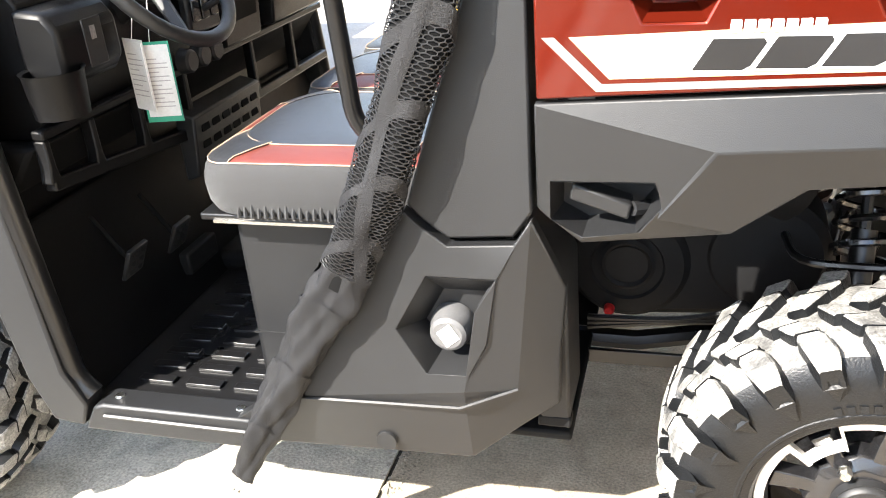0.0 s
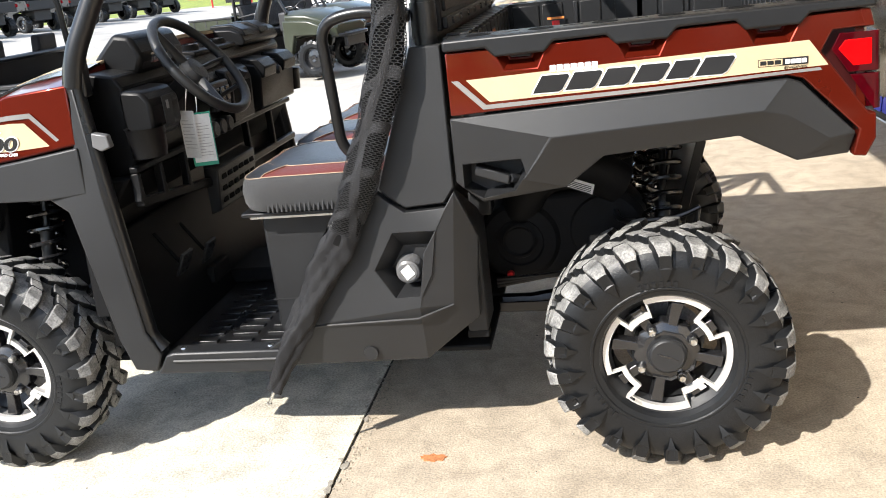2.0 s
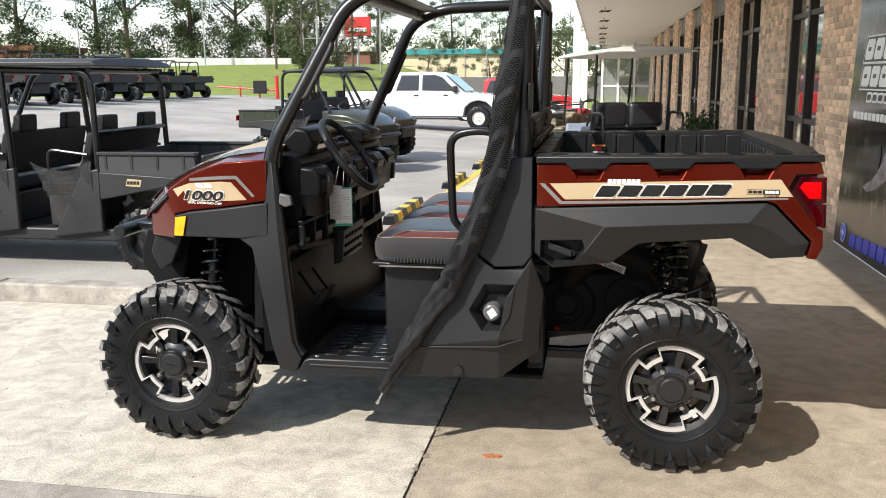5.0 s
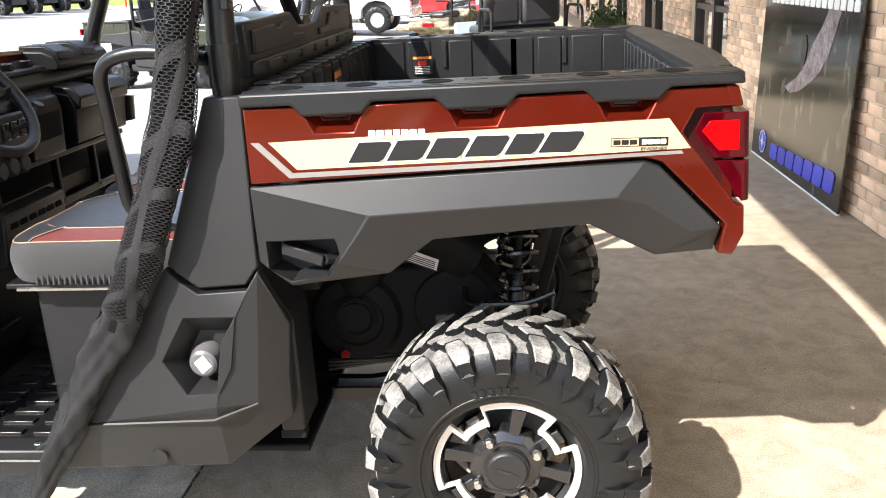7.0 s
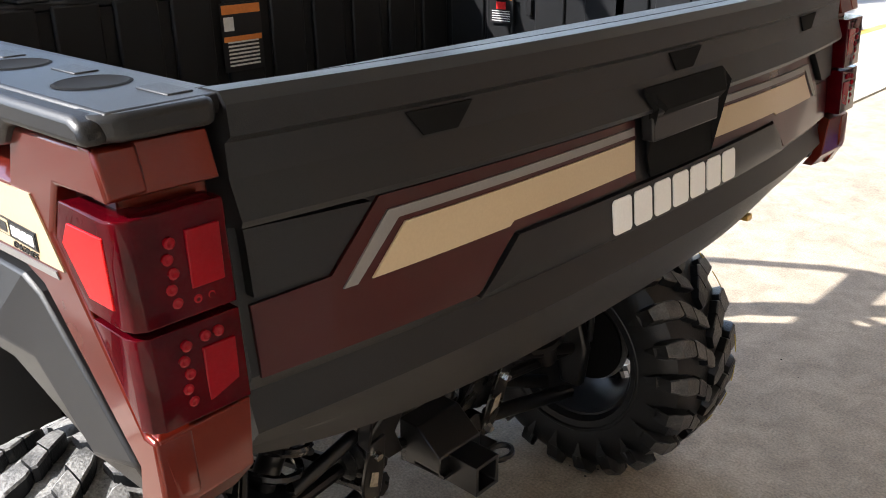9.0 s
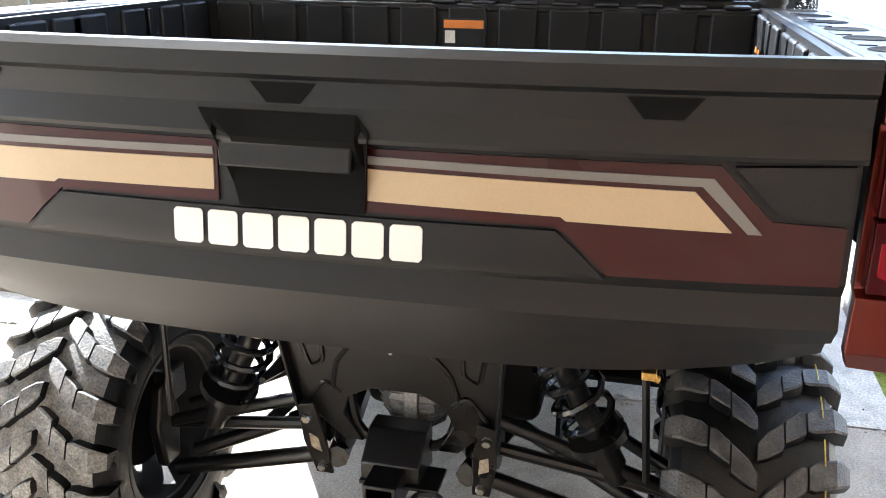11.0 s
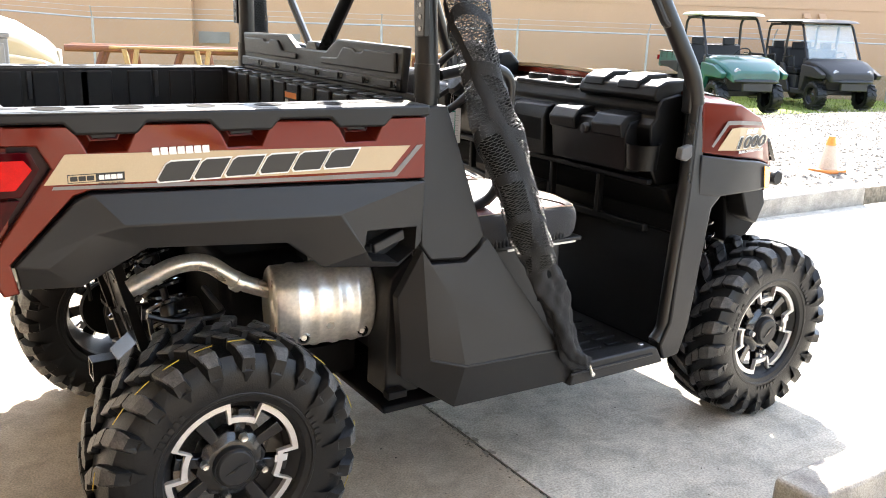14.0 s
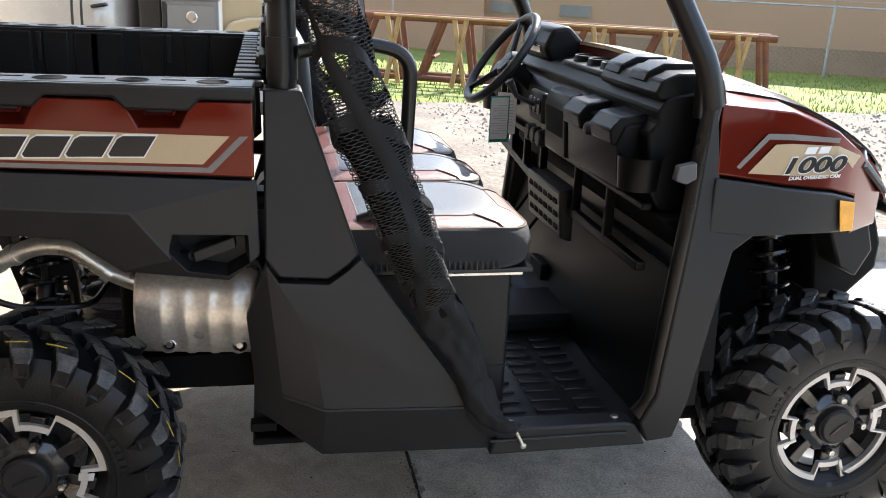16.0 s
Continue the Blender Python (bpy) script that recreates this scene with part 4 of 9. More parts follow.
# ---- cargo bed ----
TABS = [(-0.412, -0.255), (-0.115, 0.04), (0.185, 0.34)]
for s in (-1, 1):
    side = "near" if s < 0 else "far"
    # painted panel with notches under the rail tabs
    top = [(-0.522, 1.203)]
    for a, b in TABS:
        za = 1.203 + 0.016 * (a + 0.52)
        top += [(a + 0.012, za), (a + 0.038, 1.15 + 0.014 * (a + 0.4)), (b - 0.038, 1.15 + 0.014 * (a + 0.4)), (b - 0.012, za)]
    pts = top + [(0.478, 1.218), (0.49, 1.178), (0.398, 1.175), (0.374, 1.128), (0.486, 0.974), (0.502, 0.974), (0.505, 0.912), (0.484, 0.868), (0.453, 0.872), (0.466, 0.935), (0.335, 1.068), (0.3, 1.078), (-0.522, 1.043)]
    body = part("bed_side_panel", prism(pts, s * 0.786, s * 0.75), PAINT, utv, "glossy metallic red bed side panel", bevel=0.004)
    for a, b in TABS:
        z0 = 1.15 + 0.014 * (a + 0.4)
        zt = 1.205 + 0.016 * (a + 0.52)
        # sloping recess and dark vent
        v = mirror(s, [(a + 0.008, 0.785, zt), (b - 0.008, 0.785, zt), (b - 0.036, 0.785, z0), (a + 0.036, 0.785, z0),
                       (a + 0.03, 0.757, zt), (b - 0.03, 0.757, zt), (b - 0.05, 0.757, z0 + 0.02), (a + 0.05, 0.757, z0 + 0.02)])
        part("panel_recess", shell(v, [(0, 3, 7, 4), (3, 2, 6, 7), (2, 1, 5, 6), (4, 7, 6, 5)], (0, -s * 0.006, 0)), PAINT, body)
        part("vent", prism([(a + 0.034, zt), (b - 0.034, zt), (b - 0.054, z0 + 0.024), (a + 0.054, z0 + 0.024)], s * 0.755, s * 0.7605), PLASTIC, body, bevel=0.001)
        fr = [(a + 0.034, zt), (a + 0.054, z0 + 0.024), (b - 0.054, z0 + 0.024), (b - 0.034, zt)]
        part("vent_trim", tube([(p[0], s * 0.762, p[1]) for p in fr], 0.0028, 6), LENS_DARK, body)
    # stripes
    decal("grey_stripe", [(-0.512, 1.132), (-0.494, 1.132), (-0.428, 1.066), (0.0, 1.077), (0.27, 1.088), (0.372, 1.0915), (0.376, 1.085), (0.27, 1.081), (0.0, 1.068), (-0.436, 1.055)], s, 0.786, GREY_DECAL, parent=body)
    decal("tan_stripe", [(-0.474, 1.132), (0.346, 1.157), (0.390, 1.096), (0.0, 1.083), (-0.418, 1.073)], s, 0.786, TAN, parent=body)
    lean = 0.026 if s < 0 else -0.026
    wide = [1.05, 1.05, 1.05, 1.05, 0.9, 1.05]
    x0, x1 = (-0.308, 0.166) if s < 0 else (-0.302, 0.176)
    word_blocks(x0, x1, 1.0855 if s < 0 else 1.09, 0.042, wide, s, 0.7878, BLACK_DECAL, WHITE_DECAL, 0.0035, lean, body, rise=0.002 if s < 0 else -0.0006)
    x0, x1 = (-0.262, -0.142) if s < 0 else (0.046, 0.174)
    word_blocks(x0, x1, 1.135 if s < 0 else 1.145, 0.0165, [1.0] * 7, s, 0.788, WHITE_DECAL, None, 0, 0.001, body, gapf=0.16)
    # engine badge: an open box and a filled one
    xm = 0.288
    z0 = 1.104 if s < 0 else 1.098
    for xa, xb, m in ((0.231, xm, TAN), (xm, 0.345, BLACK_DECAL)) if s < 0 else ((xm, 0.345, TAN), (0.231, xm, BLACK_DECAL)):
        decal("badge_box", [(xa, z0 - 0.0015), (xb, z0 - 0.0015), (xb, z0 + 0.0165), (xa, z0 + 0.0165)], s, 0.7876, BLACK_DECAL, 0.0008, body)
        decal("badge_field", [(xa + 0.0015, z0), (xb - 0.0015, z0), (xb - 0.0015, z0 + 0.015), (xa + 0.0015, z0 + 0.015)], s, 0.7886, m, 0.0004, body)
        word_blocks(xa + 0.005, xb - 0.003, z0 + 0.0025, 0.01, [1.0] * (3 if m is TAN else 4), s, 0.7892, BLACK_DECAL if m is TAN else WHITE_DECAL, None, 0, 0.0, body, lift=0.0004)
    m = Matrix(((1, 0, 0, 0.29), (0, 0, -1, -0.7884), (0, 1, 0, z0 - 0.0095), (0, 0, 0, 1))) if s < 0 else Matrix(((-1, 0, 0, 0.286), (0, 0, 1, 0.7884), (0, 1, 0, z0 - 0.0095), (0, 0, 0, 1)))
    lettering("ENGINES", 0.053, 0.006, m, BLACK_DECAL, body)
    # black lower fascia, folded
    V = mirror(s, [(-0.526, 0.784, 1.036), (0.3, 0.79, 1.071), (0.33, 0.79, 1.06), (0.458, 0.785, 0.93), (0.449, 0.765, 0.874), (0.33, 0.76, 0.862), (0.19, 0.778, 0.938), (-0.14, 0.778, 0.911),
                   (-0.24, 0.765, 0.832), (-0.462, 0.755, 0.802), (-0.53, 0.76, 0.862), (-0.27, 0.812, 0.974), (0.24, 0.812, 1.0), (-0.345, 0.798, 0.868),
                   (-0.506, 0.775, 0.912), (-0.352, 0.795, 0.922), (-0.338, 0.79, 0.885), (-0.377, 0.772, 0.832), (-0.46, 0.76, 0.815), (-0.508, 0.765, 0.845), (0.4, 0.795, 0.92), (0.3, 0.795, 0.985)])
    F = [(0, 1, 12, 11), (1, 2, 21, 12), (2, 3, 20, 21), (3, 4, 5, 20), (21, 20, 5, 6), (12, 21, 6), (11, 12, 6, 7), (11, 7, 8, 13),
         (0, 11, 15, 14), (11, 13, 16, 15), (13, 8, 17, 16), (8, 9, 18, 17), (9, 10, 19, 18), (10, 0, 14, 19)]
    fas = part("bed_fascia", shell(V, F, (0, -s * 0.02, 0)), PLASTIC, utv, "folded black plastic bed fascia", bevel=0.004, smooth=20)
    pk = [V[i] for i in (14, 15, 16, 17, 18, 19)]
    pin = [(p[0] * 0.86 - 0.06, s * 0.695, (p[2] - 0.868) * 0.8 + 0.866) for p in pk]
    part("latch_pocket", shell(pk + pin, [(i, (i + 1) % 6, 6 + (i + 1) % 6, 6 + i) for i in range(6)] + [(6, 7, 8, 9, 10, 11)], (0, -s * 0.004, 0)), PLASTIC, fas, smooth=20)
    lev = [(-0.475, 0.905), (-0.385, 0.872), (-0.39, 0.846), (-0.48, 0.878)]
    part("latch_lever", prism(lev, s * 0.76, s * 0.715), PLASTIC, fas, "black release lever", bevel=0.004)
    part("latch_pivot", tube([(-0.385, s * 0.75, 0.862), (-0.352, s * 0.72, 0.855)], 0.012, 8), PLASTIC, fas)
    # rail cap with tabs
    rail = [(-0.526, 1.234), (0.47, 1.244), (0.486, 1.238), (0.49, 1.222)]
    for a, b in TABS[::-1]:
        z = 1.206 + 0.016 * (b + 0.52)
        rail += [(b + 0.006, z), (b - 0.016, z - 0.024), (a + 0.016, z - 0.026), (a - 0.006, z - 0.002)]
    rail += [(-0.526, 1.206)]
    cap = part("bed_rail", prism(rail, s * 0.797, s * 0.775), GATE, utv, "black plastic bed rail cap", bevel=0.006)
    top_pts = [(-0.526, 1.2345), (0.486, 1.2445), (0.486, 1.228), (-0.526, 1.22)]
    part("rail_top", prism(top_pts, s * 0.776, s * 0.665), GATE, cap, bevel=0.004)
    for k in range(6):
        x = -0.44 + k * 0.16
        z = 1.2345 + 0.0099 * (x + 0.526)
        # uncut hole: a black disc gives its inner shade
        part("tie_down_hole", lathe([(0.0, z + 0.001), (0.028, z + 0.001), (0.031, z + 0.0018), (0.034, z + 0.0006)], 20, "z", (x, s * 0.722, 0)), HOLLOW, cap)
        part("tie_down_pad", box(x + 0.055, x + 0.105, s * 0.70 - 0.012, s * 0.70 + 0.012, z, z + 0.0025), PLASTIC, cap, bevel=0.002)
    # inner wall of the bed with ribs
    inner = part("bed_inner_side", box(-0.5, 0.47, s * 0.655 - 0.008, s * 0.655 + 0.008, 0.945, 1.236), LINER, utv, "ribbed black bed liner side")
    xs = [-0.47, -0.35, -0.2, -0.06, 0.02, 0.12, 0.24, 0.35]
    for k, x in enumerate(xs):
        w = 0.085 if k % 3 else 0.11
        part("liner_panel", box(x, x + w, s * 0.646 - 0.006, s * 0.646 + 0.006, 0.955, 1.226), LINER, inner, bevel=0.005)
    for x in (-0.215, 0.215):
        part("liner_slot", box(x - 0.008, x + 0.008, s * 0.6395 - 0.003, s * 0.6395 + 0.003, 1.13, 1.225), BLACK_DECAL, inner, bevel=0.002)

bed_floor = part("bed_floor", box(-0.5, 0.44, -0.66, 0.66, 0.925, 0.945), LINER, utv, "black ribbed bed floor")
for k in range(11):
    y = -0.6 + k * 0.12
    part("floor_rib", box(-0.48, 0.46, y - 0.02, y + 0.02, 0.945, 0.955), LINER, bed_floor, bevel=0.004)
bed_front = part("bed_front_wall", box(-0.51, -0.492, -0.655, 0.655, 0.945, 1.215), LINER, utv, "ribbed black front wall of the bed")
for k in range(11):
    y = -0.62 + k * 0.117
    part("liner_panel", box(-0.494, -0.482, y, y + 0.09, 0.955, 1.225), LINER, bed_front, bevel=0.005)
part("front_lip", box(-0.545, -0.492, -0.66, 0.66, 1.216, 1.232), PLASTIC, bed_front, bevel=0.004)
for k in range(14):
    y = -0.6 + k * 0.0925
    part("lip_tooth", box(-0.54, -0.478, y - 0.028, y + 0.028, 1.2325, 1.239), PLASTIC, bed_front, bevel=0.003)


def warning_label(parent, fn, w, h, lines, pictogram):
    """fn(u, v, lift) gives a place on the label's plane."""
    def quad(name, u0, u1, v0, v1, lift, m):
        a = [fn(u0, v0, lift), fn(u1, v0, lift), fn(u1, v1, lift), fn(u0, v1, lift)]
        b = [fn(u0, v0, lift - 0.001), fn(u1, v0, lift - 0.001), fn(u1, v1, lift - 0.001), fn(u0, v1, lift - 0.001)]
        bm = loft([b, a])
        return part(name, bm, m, parent, smooth=0)
    lab = quad("warning_label", 0, w, 0, h, 0.0015, BLACK_DECAL)
    tagged(lab, "black warning label with an orange heading")
    quad("label_heading", 0.003, w - 0.003, h * 0.84, h * 0.97, 0.003, ORANGE_DECAL).parent = lab
    for k in range(lines):
        v = h * (0.08 + 0.34 * k / max(1, lines - 1))
        quad("text_bar", w * 0.12, w * 0.88, v, v + h * 0.025, 0.003, PAPER).parent = lab
    if pictogram:
        quad("pictogram", w * 0.3, w * 0.7, h * 0.5, h * 0.76, 0.003, RED_DOT).parent = lab
    else:
        quad("label_heading", 0.003, w - 0.003, h * 0.44, h * 0.52, 0.003, ORANGE_DECAL).parent = lab
        quad("pictogram", w * 0.06, w * 0.3, h * 0.6, h * 0.8, 0.003, PAPER).parent = lab


warning_label(utv, lambda u, v, d: (-0.332 + u, 0.6335 - d, 1.107 + v), 0.073, 0.067, 5, True)
warning_label(utv, lambda u, v, d: (-0.481 + d, -0.047 + u, 1.06 + v), 0.1, 0.14, 7, False)

# ---- tailgate ----
def gate_x(y):
    return 0.528 - 0.045 * (abs(y) / 0.68) ** 2.4


GY = [-0.68 + 1.36 * k / 24 for k in range(25)]
skin_line = [(0.013, 1.236), (0.015, 1.21), (0.005, 1.203), (0.006, 1.172), (0.019, 1.138), (0.017, 1.132), (-0.008, 1.127), (-0.006, 1.118), (0.0, 1.05), (0.007, 0.985), (-0.004, 0.966), (0.008, 0.926), (-0.014, 0.885), (-0.034, 0.85), (-0.06, 0.815)]
prof = [(-0.045, 1.238), (-0.02, 1.246), (0.004, 1.246)] + skin_line + [(-0.085, 0.81), (-0.08, 0.87), (-0.06, 1.0), (-0.055, 1.2)]
# the gate's shade is put into this plastic's colour
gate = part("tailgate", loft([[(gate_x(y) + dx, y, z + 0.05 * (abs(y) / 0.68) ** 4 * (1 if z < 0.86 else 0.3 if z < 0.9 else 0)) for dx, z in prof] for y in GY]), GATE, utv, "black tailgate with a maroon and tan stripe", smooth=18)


def gate_patch(name, pts, lift, material, n=14, label="", thick=0.0025):
    """A patch on the gate's outer skin; pts: (y, z) outline, cut into upright strips."""
    ys = sorted({p[0] for p in pts})
    grid = []
    y0, y1 = ys[0], ys[-1]
    cuts = sorted(set([y0 + (y1 - y0) * k / n for k in range(n + 1)] + ys))
    def span(y):
        zs = []
        m = len(pts)
        for i in range(m):
            (ya, za), (yb, zb) = pts[i], pts[(i + 1) % m]
            if min(ya, yb) - 1e-9 <= y <= max(ya, yb) + 1e-9:
                if abs(ya - yb) < 1e-9:
                    zs += [za, zb]
                else:
                    zs.append(za + (zb - za) * (y - ya) / (yb - ya))
        return min(zs), max(zs)
    def skin(y, z):
        for (d0, z0), (d1, z1) in zip(skin_line, skin_line[1:]):
            if z1 <= z <= z0:
                return gate_x(y) + d0 + (d1 - d0) * (z0 - z) / (z0 - z1)
        return gate_x(y)
    vs, fs = [], []
    rows = 4
    for y in cuts:
        a, b = span(y)
        for k in range(rows + 1):
            z = a + (b - a) * k / rows
            vs.append((skin(y, z) + lift, y, z))
    for i in range(len(cuts) - 1):
        for k in range(rows):
            q = i * (rows + 1) + k
            fs.append((q, q + rows + 1, q + rows + 2, q + 1))
    return part(name, shell(vs, fs, (-thick, 0, 0)), material, gate, label, smooth=20)


for s in (-1, 1):
    o = lambda L: [(p[0] * s, p[1]) for p in L]
    gate_patch("red_inlay", o([(0.1, 1.122), (0.525, 1.122), (0.588, 1.058), (0.672, 1.054), (0.672, 0.983), (0.405, 0.983), (0.375, 1.012), (0.342, 1.04), (0.1, 1.042)]), 0.004, MAROON, label="glossy inlay in red darkened for shade", thick=0.008)
    gate_patch("grey_stripe", o([(0.105, 1.113), (0.518, 1.107), (0.578, 1.043), (0.562, 1.043), (0.506, 1.097), (0.105, 1.103)]), 0.0062, GREY_DECAL)
    gate_patch("tan_stripe", o([(0.105, 1.097), (0.498, 1.091), (0.544, 1.044), (0.352, 1.048), (0.345, 1.053), (0.105, 1.057)]), 0.0062, TAN)
    # notches are flat patches, coloured as dark as a shaded opening
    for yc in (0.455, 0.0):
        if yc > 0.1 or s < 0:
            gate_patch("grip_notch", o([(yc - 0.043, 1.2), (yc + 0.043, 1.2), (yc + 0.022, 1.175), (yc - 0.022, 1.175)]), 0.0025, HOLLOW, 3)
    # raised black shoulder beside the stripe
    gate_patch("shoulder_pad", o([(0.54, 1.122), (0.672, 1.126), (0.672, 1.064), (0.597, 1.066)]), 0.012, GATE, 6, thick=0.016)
# recess not sunk in; its shade is a black patch on the skin
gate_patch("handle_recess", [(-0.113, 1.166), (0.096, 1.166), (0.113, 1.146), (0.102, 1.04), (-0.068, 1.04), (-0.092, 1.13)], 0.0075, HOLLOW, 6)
HR = [(0.008, 1.155), (0.022, 1.13), (0.018, 1.126), (0.02, 1.093)]
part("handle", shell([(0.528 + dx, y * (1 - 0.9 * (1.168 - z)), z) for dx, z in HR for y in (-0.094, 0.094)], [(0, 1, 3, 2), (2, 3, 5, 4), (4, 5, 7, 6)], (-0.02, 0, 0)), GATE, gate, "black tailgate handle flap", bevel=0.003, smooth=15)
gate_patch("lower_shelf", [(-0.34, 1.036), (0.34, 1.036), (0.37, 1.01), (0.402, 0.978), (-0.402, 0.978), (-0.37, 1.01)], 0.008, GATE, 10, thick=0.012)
for k in range(7):
    a, w = -0.163 + k * 0.0498, 0.042
    pts = [(a + 0.004, 0.985), (a + w - 0.004, 0.985), (a + w, 0.989), (a + w, 1.027), (a + w - 0.004, 1.031), (a + 0.004, 1.031), (a, 1.027), (a, 0.989)]
    gate_patch("white_block", pts, 0.0105, WHITE_DECAL, 2, thick=0.002)
part("gate_liner", box(0.425, 0.435, -0.64, 0.64, 0.96, 1.22), LINER, gate)
for k in range(15):
    y = -0.6 + k * 0.082
    part("gate_rib", box(0.415, 0.426, y, y + 0.05, 0.97, 1.21), LINER, gate, bevel=0.003)
part("gate_top", loft([[(0.43, y, 1.2), (0.43, y, 1.236), (gate_x(y) - 0.03, y, 1.2445), (gate_x(y) - 0.03, y, 1.2)] for y in GY]), PLASTIC, gate, smooth=25)

# ---- tail corners and lamps ----
for s in (-1, 1):
    V = mirror(s, [(0.474, 0.7865, 1.218), (0.48, 0.69, 1.218), (0.492, 0.69, 1.178), (0.488, 0.7865, 1.178), (0.47, 0.77, 1.174), (0.47, 0.69, 1.174), (0.482, 0.69, 0.98), (0.482, 0.768, 0.98),
                   (0.502, 0.782, 0.974), (0.5, 0.69, 0.974), (0.494, 0.69, 0.9), (0.506, 0.772, 0.905), (0.474, 0.7, 0.872), (0.481, 0.768, 0.872)])
    part("tail_corner", shell(V, [(0, 1, 2, 3), (3, 2, 5, 4), (4, 5, 6, 7), (7, 6, 9, 8), (8, 9, 10, 11), (11, 10, 12, 13)], (-0.02, 0, 0)), PAINT, utv, "metallic red tail corner", bevel=0.003, smooth=20)
    part("rail_corner", shell(mirror(s, [(0.44, 0.7965, 1.2425), (0.478, 0.788, 1.243), (0.494, 0.768, 1.2435), (0.497, 0.69, 1.244), (0.44, 0.665, 1.243)]), [(0, 1, 2, 3, 4)], (0, 0, -0.022)), GATE, utv, "black bed rail corner", bevel=0.006)
    # lamp wrapped round the corner; its recess floor is red darkened for shade
    hs = [(0.37, 1.18), (0.466, 1.18), (0.47, 0.985), (0.37, 1.128)]
    lamp = part("tail_lamp", prism(hs, s * 0.752, s * 0.766), LAMP_RECESS, utv, "red tail lamp in a dark red recess", bevel=0.003)
    def lens(name, rows, material, label=""):
        rings = []
        for x0, z in rows:
            k = (1.155 - z) * 0.05
            outer = [(x0, 0.7905), (0.487 + k, 0.791), (0.497 + k, 0.787), (0.503 + k, 0.778), (0.5045 + k, 0.697)]
            inner = [(0.476 + k, 0.697), (0.476 + k, 0.755), (0.467 + k, 0.76), (0.457 + k, 0.762), (x0 + 0.006, 0.762)]
            rings.append([(x, s * y, z) for x, y in outer + inner])
        return part(name, loft(rings), material, lamp, label, bevel=0.002, smooth=40)
    lens("upper_lens", [(0.434, 1.0745), (0.395, 1.13), (0.411, 1.166)], LENS_DARK, "glossy crimson lens")
    lens("lower_lens", [(0.493, 0.985), (0.437, 1.069)], LENS_DARK, "glossy crimson lens")
    part("reflector", prism([(0.424, 1.15), (0.482, 1.151), (0.484, 1.091), (0.444, 1.09), (0.41, 1.13)], s * 0.789, s * 0.7925), REFLECTOR, lamp, "bright red reflector", bevel=0.001)
    # light guides and cups behind the rear of each lens
    for z0, z1, low in ((1.084, 1.148, True), (0.996, 1.06, False)):
        kk = 0.5042 + (1.155 - (z0 + z1) / 2) * 0.05
        za, zb = (z0 + 0.014, z1) if low else (z0, z1 - 0.014)
        part("light_guide", box(kk - 0.004, kk + 0.0012, min(s * 0.705, s * 0.736), max(s * 0.705, s * 0.736), za, zb), LENS, lamp, "red light guide", bevel=0.001)
        cups = [(0.75 + 0.0035 * (j % 2), z0 + 0.006 + j * 0.0128) for j in range(5)] + [(0.732 - j * 0.0125, z0 + 0.004 if low else z1 - 0.004) for j in range(2)]
        for y, z in cups:
            part("led", lathe([(0.0, 0.0006), (0.003, 0.0014), (0.005, 0.0006), (0.005, -0.002)], 10, "x", (kk, s * y, z), cap=False), LENS, lamp)

# ---- cab rear bulkhead ----
part("rear_bulkhead", box(-0.59, -0.565, -0.68, 0.68, 0.8, 1.245), PLASTIC, utv, "black cab bulkhead")
up = part("headboard", prism([(-0.6, 1.245), (0.6, 1.245), (0.62, 1.37), (0.2, 1.375), (0.12, 1.335), (-0.12, 1.335), (-0.2, 1.375), (-0.62, 1.37)], -0.575, -0.55, "x"), PLASTIC, utv, "moulded black headboard behind the seats", bevel=0.006)
part("headboard_step", prism([(-0.6, 1.25), (0.6, 1.25), (0.6, 1.283), (-0.6, 1.283)], -0.551, -0.535, "x"), PLASTIC, up, bevel=0.004)
for k in range(7):
    y = -0.52 + k * 0.165
    part("step_pad", box(-0.5365, -0.529, y, y + 0.11, 1.258, 1.277), PLASTIC, up, bevel=0.002)
    part("rivet", lathe([(0, -0.527), (0.006, -0.527), (0.008, -0.53)], 8, "x", (0, y + 0.135, 1.267)), GLOSS_BLACK, up)
for s in (-1, 1):
    part("headboard_panel", prism([(s * 0.58, 1.296), (s * 0.58, 1.352), (s * 0.4, 1.354), (s * 0.38, 1.344), (s * 0.34, 1.344), (s * 0.32, 1.354), (s * 0.26, 1.354), (s * 0.22, 1.32), (s * 0.1, 1.316), (s * 0.1, 1.296)], -0.5515, -0.541, "x"), PLASTIC, up, bevel=0.004)

